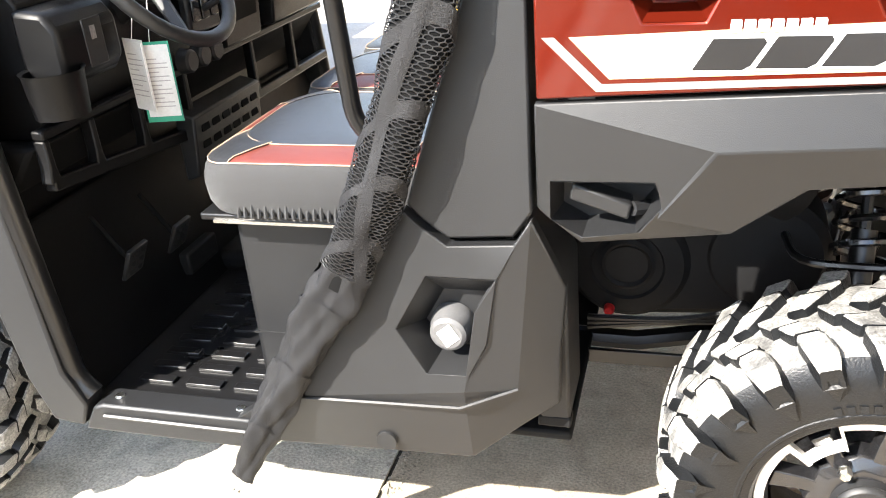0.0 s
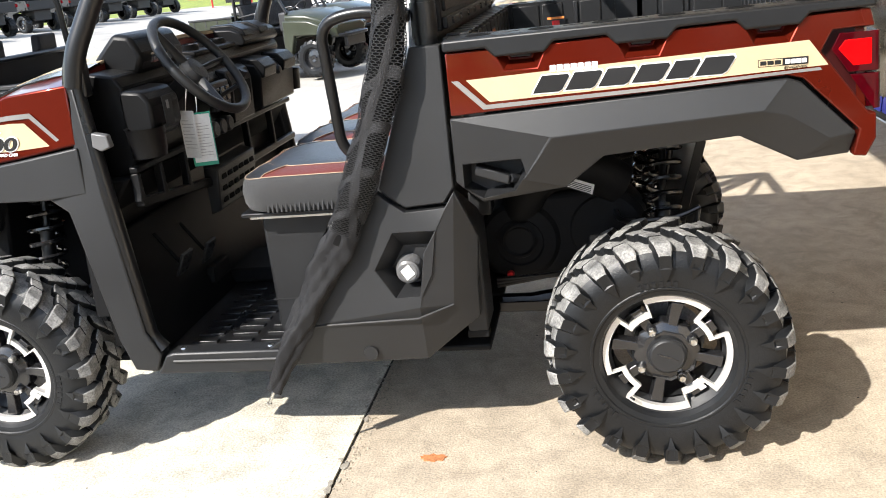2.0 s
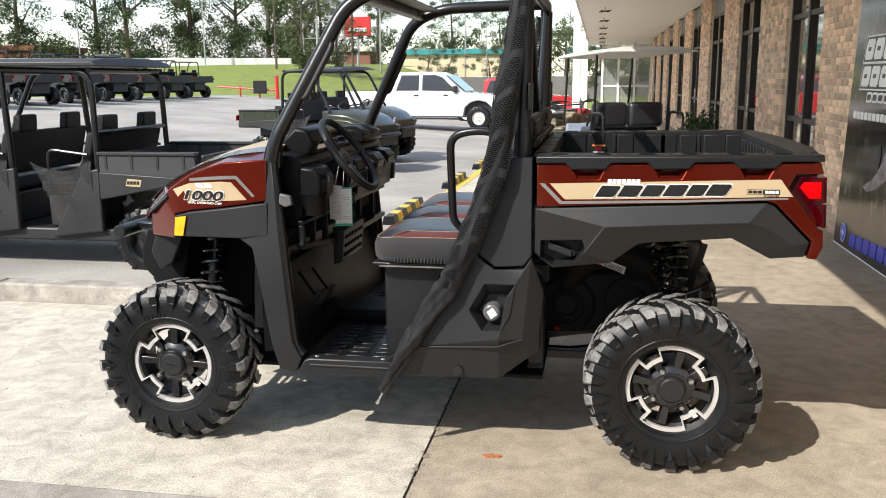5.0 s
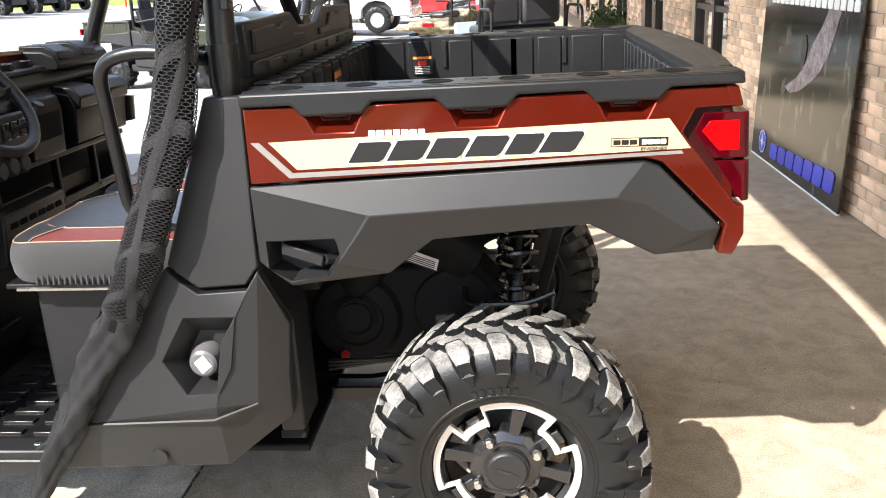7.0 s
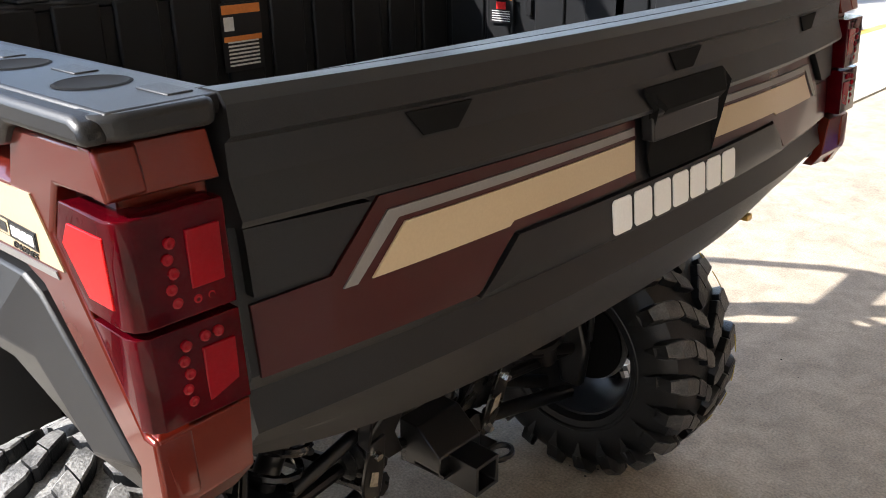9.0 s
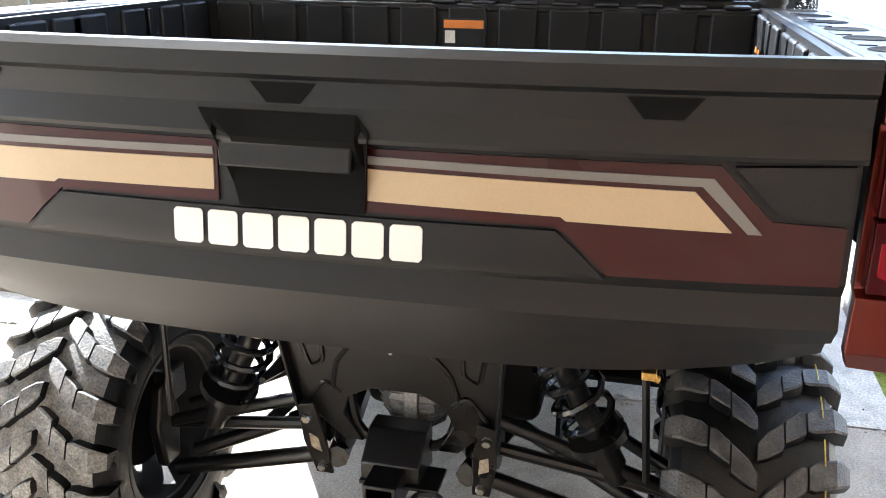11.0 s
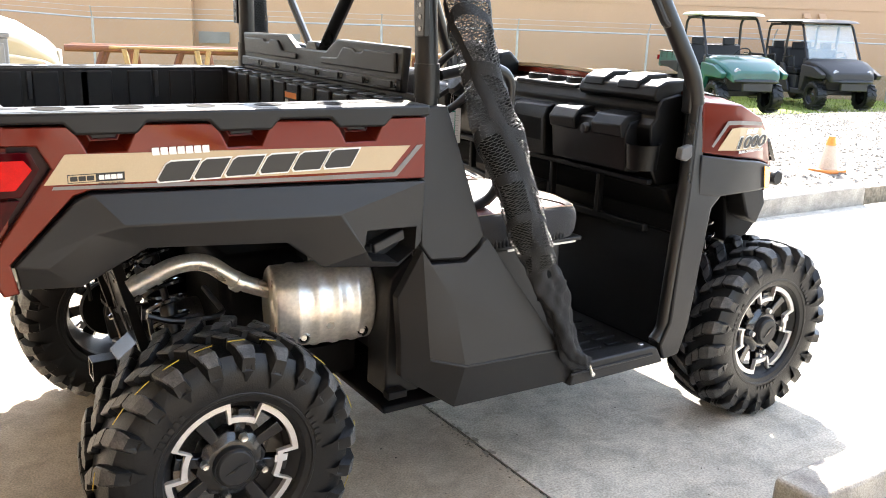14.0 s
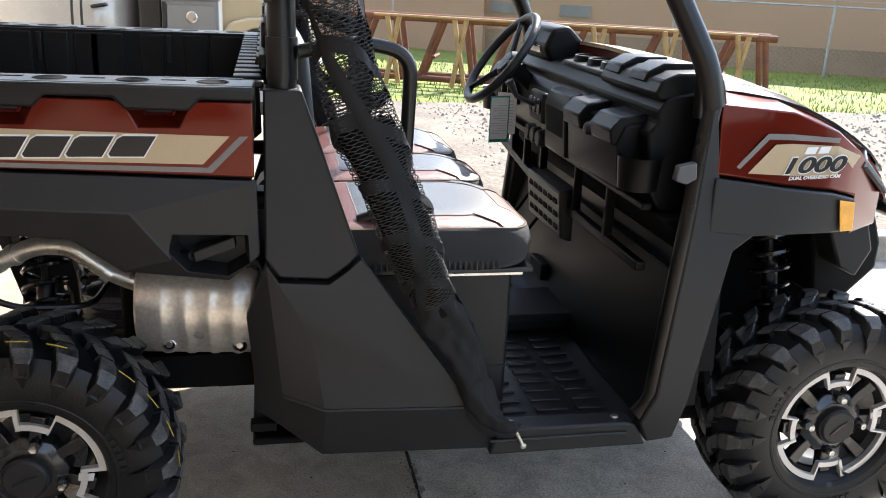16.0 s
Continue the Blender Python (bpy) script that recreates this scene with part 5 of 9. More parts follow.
# ---- cage ----
for s in (-1, 1):
    post = part("rear_cage_post", tube([(-0.585, s * 0.682, 0.8), (-0.585, s * 0.68, 1.3), (-0.58, s * 0.645, 1.86)], 0.031, 14), TUBE_BLACK, utv, "black steel cage post")
    part("post_sleeve", tube([(-0.585, s * 0.6805, 1.24), (-0.5845, s * 0.68, 1.33)], 0.0345, 14), TUBE_BLACK, post)
    part("post_bracket", box(-0.565, -0.548, s * 0.7 - 0.02, s * 0.7 + 0.02, 1.4, 1.5), TUBE_BLACK, post, bevel=0.003)
    for z in (1.42, 1.45, 1.48):
        part("bracket_bolt", lathe([(0, -0.5465), (0.007, -0.5465), (0.008, -0.549)], 6, "x", (0, s * 0.7, z)), GLOSS_BLACK, post)
    path = fillet([(-1.585, s * 0.735, 1.2), (-1.565, s * 0.73, 1.29), (-1.29, s * 0.615, 1.815), (-1.12, s * 0.59, 1.88), (-0.58, s * 0.62, 1.895), (-0.585, s * 0.645, 1.84)], 0.14, 6)
    ap = part("front_cage_post", tube(path, 0.029, 14), TUBE_BLACK, utv, "black steel front cage post and roof rail")
    part("post_foot", prism([(-1.63, 1.17), (-1.55, 1.17), (-1.545, 1.28), (-1.575, 1.33), (-1.61, 1.25)], s * 0.742, s * 0.705), TUBE_BLACK, ap, bevel=0.006)
    for dx, z in ((-1.595, 1.2), (-1.578, 1.255)):
        part("foot_bolt", lathe([(0, s * 0.748), (0.012, s * 0.748), (0.014, s * 0.742)], 10, "y", (dx, 0, z)), GLOSS_BLACK, ap)
    # grab handle on the post
    gp = fillet([(-1.49, s * 0.7, 1.46), (-1.45, s * 0.70, 1.445), (-1.34, s * 0.655, 1.66), (-1.385, s * 0.65, 1.68)], 0.03, 4)
    part("grab_handle", tube(gp, 0.014, 10), PLASTIC, ap, "black grab handle")
    # lower post in the door opening
    part("door_post", tube(fillet([(-1.585, s * 0.735, 1.22), (-1.553, s * 0.752, 0.9), (-1.515, s * 0.755, 0.44), (-1.48, s * 0.755, 0.4)], 0.08), 0.024, 12), TUBE_BLACK, utv, "black tubular door post")
    # side hoop by the seat
    hp = fillet([(-0.62, s * 0.69, 1.30), (-0.76, s * 0.69, 1.325), (-0.87, s * 0.68, 1.30), (-0.865, s * 0.64, 0.94), (-0.76, s * 0.63, 0.9)], 0.075, 6)
    part("side_hoop", tube(hp, 0.016, 12), TUBE_BLACK, utv, "black tubular hip bar")
cross = part("front_cross_bar", tube(fillet([(-1.24, -0.6, 1.845), (-1.24, 0.6, 1.845)], 0.1), 0.027, 12), TUBE_BLACK, utv, "black front roof cross bar")
part("cross_plate", box(-1.25, -1.12, -0.56, 0.56, 1.862, 1.868), TUBE_BLACK, cross, bevel=0.002)
part("rear_cross_bar", tube([(-0.58, -0.63, 1.885), (-0.58, 0.63, 1.885)], 0.027, 12), TUBE_BLACK, utv, "black rear roof cross bar")
for s in (-1, 1):
    part("cage_brace", tube([(-0.578, s * 0.04, 1.325), (-0.578, s * 0.6, 1.86)], 0.022, 10, flat=0.6), TUBE_BLACK, utv, "black cage brace bar")
part("brace_gusset", prism([(-0.06, 1.31), (0.06, 1.31), (0.03, 1.36), (-0.03, 1.36)], -0.585, -0.555, "x"), TUBE_BLACK, utv, bevel=0.004)

# ---- cab sides ----
for s in (-1, 1):
    V = mirror(s, [(-0.625, 0.725, 1.222), (-0.543, 0.72, 1.222), (-0.54, 0.744, 0.846), (-0.571, 0.75, 0.803), (-0.682, 0.75, 0.796), (-0.728, 0.746, 0.828), (-0.752, 0.742, 0.852)])
    part("pillar_cover", shell(V, [(0, 1, 2, 3, 4, 5, 6)], (0, -s * 0.1, 0)), PLASTIC, utv, "black plastic pillar cover", bevel=0.005)
    W = mirror(s, [(-0.757, 0.752, 0.845), (-0.726, 0.756, 0.818), (-0.682, 0.758, 0.786), (-0.57, 0.757, 0.793), (-0.542, 0.752, 0.836),
                   (-0.495, 0.70, 0.69), (-0.508, 0.70, 0.552), (-0.575, 0.752, 0.508), (-0.672, 0.79, 0.484), (-1.035, 0.787, 0.468), (-0.641, 0.772, 0.672),
                   (-0.51, 0.70, 0.45), (-0.578, 0.715, 0.402), (-0.668, 0.742, 0.338), (-1.13, 0.765, 0.338), (-1.14, 0.78, 0.395)])
    shared = [(4, 5, 6, 7), (4, 7, 10), (7, 8, 10), (8, 7, 12, 13), (7, 6, 11, 12), (9, 8, 13, 14, 15)]
    if s < 0:
        hexo = mirror(s, [(-0.722, 0.764, 0.73), (-0.6, 0.766, 0.731), (-0.622, 0.772, 0.605), (-0.652, 0.782, 0.549), (-0.73, 0.782, 0.546), (-0.782, 0.773, 0.628)])
        faces = [(0, 1, 16), (1, 2, 16), (2, 3, 17, 16), (3, 4, 17), (4, 10, 17), (10, 18, 17), (10, 8, 19, 18), (8, 9, 20, 19), (9, 21, 20), (9, 0, 21), (0, 16, 21)] + shared
        lower = part("side_panel", shell(W + hexo, faces, (0, -s * 0.03, 0)), PLASTIC, utv, "folded black plastic side panel with a fuel filler", bevel=0.005, smooth=18)
        hexi = [(-0.69 + (p[0] + 0.69) * 0.62, s * 0.705, 0.615 + (p[2] - 0.63) * 0.62) for p in hexo]
        part("filler_pocket", shell(hexo + hexi, [(i, (i + 1) % 6, 6 + (i + 1) % 6, 6 + i) for i in range(6)] + [(6, 7, 8, 9, 10, 11)], (0, -s * 0.004, 0)), PLASTIC, lower, "hexagonal filler pocket", smooth=15)
        capp = part("fuel_cap", lathe([(0.0, s * 0.757), (0.026, s * 0.757), (0.033, s * 0.752), (0.036, s * 0.735), (0.039, s * 0.728), (0.04, s * 0.706)], 28, "y", (-0.695, 0, 0.612)), CAP_GREY, lower, "grey fuel cap")
        part("cap_label", prism([(-0.714, 0.617), (-0.69, 0.636), (-0.673, 0.608), (-0.697, 0.589)], s * 0.7575, s * 0.759), WHITE_DECAL, capp)
        part("panel_plug", lathe([(0.0, s * 0.768), (0.02, s * 0.768), (0.022, s * 0.762)], 20, "y", (-0.83, 0, 0.372)), PLASTIC, lower)
    else:
        lower = part("side_panel", shell(W, [(0, 1, 2, 3, 4, 10, 8, 9)] + shared, (0, -s * 0.03, 0)), PLASTIC, utv, "folded black plastic side panel", bevel=0.005, smooth=18)
    part("panel_lip", tube([W[9], W[8], W[7]], 0.0042, 6), PLASTIC, lower)
    part("mud_flap", prism([(-0.6, 0.8), (-0.52, 0.72), (-0.5, 0.68), (-0.497, 0.38), (-0.555, 0.375), (-0.57, 0.5)] if s < 0 else [(-0.6, 0.8), (-0.52, 0.72), (-0.512, 0.68), (-0.505, 0.36), (-0.62, 0.355), (-0.66, 0.5)], s * 0.5, s * (0.655 if s < 0 else 0.618)), PLASTIC, utv, "black rear mud guard", bevel=0.006)
    part("flap_bracket", box(-0.56, -0.496, s * 0.638 - 0.018, s * 0.638 + 0.018, 0.36, 0.384), PLASTIC_IN, utv, bevel=0.004)
    # front door surround
    A = mirror(s, [(-1.615, 0.762, 1.04), (-1.59, 0.758, 1.2), (-1.575, 0.765, 1.2), (-1.552, 0.778, 0.9), (-1.512, 0.79, 0.47), (-1.475, 0.79, 0.395), (-1.5, 0.785, 0.338), (-1.572, 0.785, 0.345),
                   (-1.6, 0.792, 0.45), (-1.672, 0.775, 0.85), (-1.735, 0.76, 0.888)])
    clad = part("door_surround", shell(A, [(0, 1, 2, 3), (0, 3, 9, 10), (3, 4, 8, 9), (4, 5, 6, 7, 8)], (0, -s * 0.06, 0)), PLASTIC, utv, "black plastic door surround", bevel=0.006, smooth=20)
    sill = part("door_sill", prism([(-1.5, 0.33), (-1.465, 0.39), (-1.44, 0.398), (-1.1, 0.4), (-1.08, 0.33)], s * 0.785, s * 0.72), PLASTIC, utv, "black plastic step sill", bevel=0.006)
    part("sill_ridge", tube([(-1.44, s * 0.787, 0.372), (-1.08, s * 0.787, 0.372)], 0.005, 6), PLASTIC, sill)
    for x in (-1.42, -1.14):
        part("sill_bolt", lathe([(0, 0.4025), (0.009, 0.4025), (0.011, 0.3985)], 8, "z", (x, s * 0.75, 0)), CHROME, sill)
    part("door_striker", prism([(-1.545, 1.075), (-1.5, 1.065), (-1.495, 1.03), (-1.525, 1.02), (-1.55, 1.035)], s * 0.775, s * 0.75), CAP_GREY, clad, "grey plastic net clip", bevel=0.004)

# ---- cab floor and interior ----
floor_ob = part("cab_floor", box(-1.56, -0.7, -0.735, 0.735, 0.35, 0.372), TUBE_BLACK, utv, "black ribbed cab floor")
for s in (-1, 1):
    for j in range(3):
        x0 = -1.44 + j * 0.115
        for k in range(9):
            y = s * (0.2 + k * 0.056)
            part("floor_tread", box(x0, x0 + 0.085, y - 0.012, y + 0.012, 0.371, 0.379), TUBE_BLACK, floor_ob, bevel=0.002)
part("tunnel", box(-1.56, -1.1, -0.14, 0.14, 0.37, 0.43), PLASTIC_IN, floor_ob, bevel=0.02)
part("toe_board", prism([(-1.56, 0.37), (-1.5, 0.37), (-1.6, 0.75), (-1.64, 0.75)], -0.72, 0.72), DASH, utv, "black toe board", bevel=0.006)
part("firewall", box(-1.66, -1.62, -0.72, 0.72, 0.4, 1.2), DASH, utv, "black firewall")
for y, z, n in ((-0.52, 0.6, "brake_pedal"), (-0.34, 0.58, "throttle_pedal")):
    pd = part(n, prism([(-1.505, z - 0.04), (-1.494, z - 0.04), (-1.462, z + 0.03), (-1.473, z + 0.035)], y - 0.035, y + 0.035), PLASTIC, utv, "dark drilled foot pedal", bevel=0.003)
    part("pedal_arm", tube([(-1.5, y, z), (-1.57, y, z + 0.1)], 0.006, 6), HOLLOW, pd)
    for a in range(2):
        for b in range(3):
            part("pedal_hole", lathe([(0, 0.002), (0.008, 0.002), (0.008, -0.003)], 8, "x", (-1.467 - b * 0.0105, y - 0.016 + a * 0.032, z + 0.02 - b * 0.022)), BLACK_DECAL, pd)
part("dead_pedal", box(-1.53, -1.5, -0.3, -0.16, 0.44, 0.5), PLASTIC_IN, utv, bevel=0.006)

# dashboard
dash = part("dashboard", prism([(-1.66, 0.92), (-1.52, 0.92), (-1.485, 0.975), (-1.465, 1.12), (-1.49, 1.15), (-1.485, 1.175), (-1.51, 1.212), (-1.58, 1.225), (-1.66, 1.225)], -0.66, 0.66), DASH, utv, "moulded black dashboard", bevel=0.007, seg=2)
# solid block in shade black, standing in for the open shelf's depth
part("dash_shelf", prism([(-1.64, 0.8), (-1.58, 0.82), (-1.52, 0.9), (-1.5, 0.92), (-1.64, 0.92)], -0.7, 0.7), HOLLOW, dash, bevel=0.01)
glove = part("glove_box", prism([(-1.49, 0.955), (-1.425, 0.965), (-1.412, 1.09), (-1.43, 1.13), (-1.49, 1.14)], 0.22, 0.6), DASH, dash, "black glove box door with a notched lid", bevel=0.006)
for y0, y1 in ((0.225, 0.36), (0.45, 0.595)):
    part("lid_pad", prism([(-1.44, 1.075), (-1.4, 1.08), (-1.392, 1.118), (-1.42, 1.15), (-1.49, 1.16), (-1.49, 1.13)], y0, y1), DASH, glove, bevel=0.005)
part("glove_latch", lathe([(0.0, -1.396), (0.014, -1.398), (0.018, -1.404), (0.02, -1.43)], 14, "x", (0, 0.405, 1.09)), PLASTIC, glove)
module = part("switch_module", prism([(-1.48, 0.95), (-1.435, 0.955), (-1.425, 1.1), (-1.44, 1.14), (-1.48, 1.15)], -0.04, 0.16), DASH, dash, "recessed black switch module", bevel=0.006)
# dark patch painting the shade of a recess
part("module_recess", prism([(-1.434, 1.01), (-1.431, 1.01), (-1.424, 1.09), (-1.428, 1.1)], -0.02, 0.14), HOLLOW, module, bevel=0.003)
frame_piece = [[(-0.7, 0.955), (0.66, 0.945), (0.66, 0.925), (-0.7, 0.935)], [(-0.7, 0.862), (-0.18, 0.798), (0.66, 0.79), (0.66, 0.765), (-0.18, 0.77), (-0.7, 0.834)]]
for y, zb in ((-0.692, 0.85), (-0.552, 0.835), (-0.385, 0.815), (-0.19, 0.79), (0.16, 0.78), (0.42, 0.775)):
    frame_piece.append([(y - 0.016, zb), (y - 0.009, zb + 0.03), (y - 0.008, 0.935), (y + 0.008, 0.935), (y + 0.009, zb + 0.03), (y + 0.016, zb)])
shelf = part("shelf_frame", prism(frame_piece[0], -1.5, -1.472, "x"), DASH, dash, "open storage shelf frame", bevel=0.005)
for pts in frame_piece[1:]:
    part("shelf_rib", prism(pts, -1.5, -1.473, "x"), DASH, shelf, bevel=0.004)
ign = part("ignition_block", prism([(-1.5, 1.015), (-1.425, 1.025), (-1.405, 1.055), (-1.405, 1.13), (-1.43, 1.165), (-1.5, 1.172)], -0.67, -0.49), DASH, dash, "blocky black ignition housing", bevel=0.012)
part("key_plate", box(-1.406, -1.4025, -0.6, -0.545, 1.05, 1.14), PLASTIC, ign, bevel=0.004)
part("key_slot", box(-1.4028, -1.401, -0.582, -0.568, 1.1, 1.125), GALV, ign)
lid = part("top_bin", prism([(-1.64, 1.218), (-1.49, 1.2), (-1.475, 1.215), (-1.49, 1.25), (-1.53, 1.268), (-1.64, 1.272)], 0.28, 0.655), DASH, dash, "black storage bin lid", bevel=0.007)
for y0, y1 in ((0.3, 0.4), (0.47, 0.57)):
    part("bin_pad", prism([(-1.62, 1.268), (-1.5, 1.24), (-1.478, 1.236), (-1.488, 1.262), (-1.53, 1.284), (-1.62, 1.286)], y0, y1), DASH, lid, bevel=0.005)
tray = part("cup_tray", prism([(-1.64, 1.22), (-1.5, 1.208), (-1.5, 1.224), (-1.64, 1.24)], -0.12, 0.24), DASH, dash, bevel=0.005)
for y in (-0.05, 0.07, 0.18):
    part("cup_holder", lathe([(0.036, 1.226), (0.042, 1.246), (0.049, 1.246), (0.053, 1.226)], 20, "z", (-1.57, y, 0), cap=False), DASH, tray)
    # flat black disc in place of the cup's shaded depth
    part("cup_well", lathe([(0.0, 1.2412), (0.04, 1.2412)], 20, "z", (-1.57, y, 0), cap=False), HOLLOW, tray)
part("side_cup_holder", lathe([(0.05, 0.98), (0.056, 1.06), (0.06, 1.065), (0.052, 1.062), (0.046, 0.99)], 20, "z", (-1.435, -0.672, 0), cap=False), DASH, dash, "black cup holder")
part("side_cup_holder", lathe([(0.05, 0.98), (0.056, 1.06), (0.06, 1.065), (0.052, 1.062), (0.046, 0.99)], 20, "z", (-1.46, 0.64, 0), cap=False), DASH, dash, "black cup holder")
pod = part("gauge_pod", prism([(-1.64, 1.21), (-1.5, 1.2), (-1.475, 1.25), (-1.505, 1.315), (-1.56, 1.325), (-1.64, 1.25)], -0.53, -0.24), DASH, dash, "black gauge pod", bevel=0.016, seg=3)
part("gauge_glass", prism([(-1.484, 1.225), (-1.476, 1.25), (-1.5, 1.304), (-1.508, 1.304)], -0.47, -0.3), SCREEN, pod, "dark gauge display", bevel=0.003)
for k in range(3):
    part("gauge_knob", lathe([(0.0, -1.425), (0.022, -1.425), (0.027, -1.43), (0.03, -1.455)], 20, "x", (0, -0.218 + k * 0.061, 0.968)), PLASTIC, dash, "round dash socket")
centre = part("centre_panel", prism([(-1.5, 0.67), (-1.46, 0.685), (-1.445, 0.835), (-1.5, 0.85)], -0.235, 0.115), PLASTIC, dash, "louvred centre panel", bevel=0.006)
for a in range(3):
    for b in range(6):
        z, y = 0.715 + a * 0.042, -0.205 + b * 0.052
        x = -1.46 + (z - 0.685) * 0.1
        # slots drawn as black slips, their shade in the colour
        part("louvre", prism([(x, z - 0.008), (x + 0.0035, z - 0.008), (x + 0.001, z + 0.009), (x - 0.004, z + 0.009)], y, y + 0.036), HOLLOW, centre)
part("switch_panel", box(-1.45, -1.425, -0.2, -0.06, 1.02, 1.12), PLASTIC, dash, bevel=0.008)
for k in range(3):
    part("rocker_switch", box(-1.426, -1.418, -0.19 + k * 0.042, -0.158 + k * 0.042, 1.05, 1.1), GLOSS_BLACK, dash, bevel=0.003)

# steering
sw_c, sw_n = Vector((-1.365, -0.38, 1.2)), Vector((0.8, 0, 0.6)).normalized()
sw_u = Vector((-0.6, 0, 0.8))
sw_v = Vector((0, 1, 0))
steer = part("steering_wheel", tube([sw_c + (sw_u * math.cos(a) + sw_v * math.sin(a)) * 0.178 for a in [2 * math.pi * k / 40 for k in range(40)]], 0.0155, 12, closed=True), PLASTIC, utv, "black steering wheel")
part("wheel_hub", lathe([(0.0, 0.02), (0.04, 0.016), (0.052, 0.0), (0.045, -0.03), (0.0, -0.03)], 24, "z"), PLASTIC, steer).matrix_basis = Matrix.Translation(sw_c - sw_n * 0.03) @ sw_n.to_track_quat("Z", "Y").to_matrix().to_4x4()
for a in (90, 210, 330):
    d = sw_u * math.cos(radians(a)) + sw_v * math.sin(radians(a))
    part("wheel_spoke", tube([sw_c - sw_n * 0.03 + d * 0.03, sw_c - sw_n * 0.015 + d * 0.1, sw_c + d * 0.172], [0.016, 0.014, 0.011], 8, flat=0.6), PLASTIC, steer)
part("steering_column", tube([sw_c - sw_n * 0.05, sw_c - sw_n * 0.22], 0.028, 14), PLASTIC_IN, utv, "black steering column")
part("shift_lever", tube([(-1.45, -0.14, 1.06), (-1.36, -0.14, 1.1), (-1.33, -0.14, 1.15)], [0.008, 0.008, 0.016], 8), PLASTIC, utv, "black gear lever")

# hang tags on the column
FAINT_INK = mat("faint_print", (0.42, 0.41, 0.4), 0.6, scale=8, fine=200, contrast=0.05)
def hang_tag(name, c, w, h, turn, card, border, lines):
    m = Matrix.Translation(c) @ pose(0, 0, 0, 0, 0, turn)
    t = thing(name, "white printed tag with %s hanging from the steering column" % border, "tag", "hang tags", at=m)
    body = part("card", box(-w / 2, w / 2, -0.001, 0.001, -h, 0), card, t)
    part("sheet", box(-w / 2 + 0.006, w / 2 - 0.003, -0.0025, 0.0025, -h + 0.012, -0.006), PAPER, t)
    for side in (-1, 1):
        for k in range(lines):
            z = -h * (0.2 + 0.65 * k / lines)
            part("text_bar", box(-w * 0.36, w * (0.36 if k % 3 else 0.1), side * 0.0027 - 0.0004, side * 0.0027 + 0.0004, z - 0.0022, z), FAINT_INK, t)
    part("string", tube([(0, 0, 0), (0.005, 0.02, 0.08)], 0.001, 5), PAPER, t)
hang_tag("hang_tag", (-1.385, -0.43, 1.06), 0.078, 0.17, 12, GREEN_CARD, "green edge", 12)
hang_tag("hang_tag", (-1.415, -0.445, 1.07), 0.07, 0.15, -24, PAPER, "plain edge", 9)

# seats
base = part("seat_base", box(-1.165, -0.62, -0.6, 0.6, 0.372, 0.765), PLASTIC, utv, "black plastic seat base", bevel=0.012)
part("base_seam", box(-1.1675, -0.62, -0.6025, 0.6025, 0.484, 0.489), PLASTIC, base)
seat_rail = part("seat_rail", box(-1.2, -0.7, -0.66, 0.66, 0.768, 0.783), TUBE_BLACK, utv, "black steel seat rail", bevel=0.004)
for s in (-1, 1):
    part("rail_edge", box(-1.17, -0.9, s * 0.6625 - 0.002, s * 0.6625 + 0.002, 0.766, 0.772), CHROME, seat_rail, "bright steel rail edge")


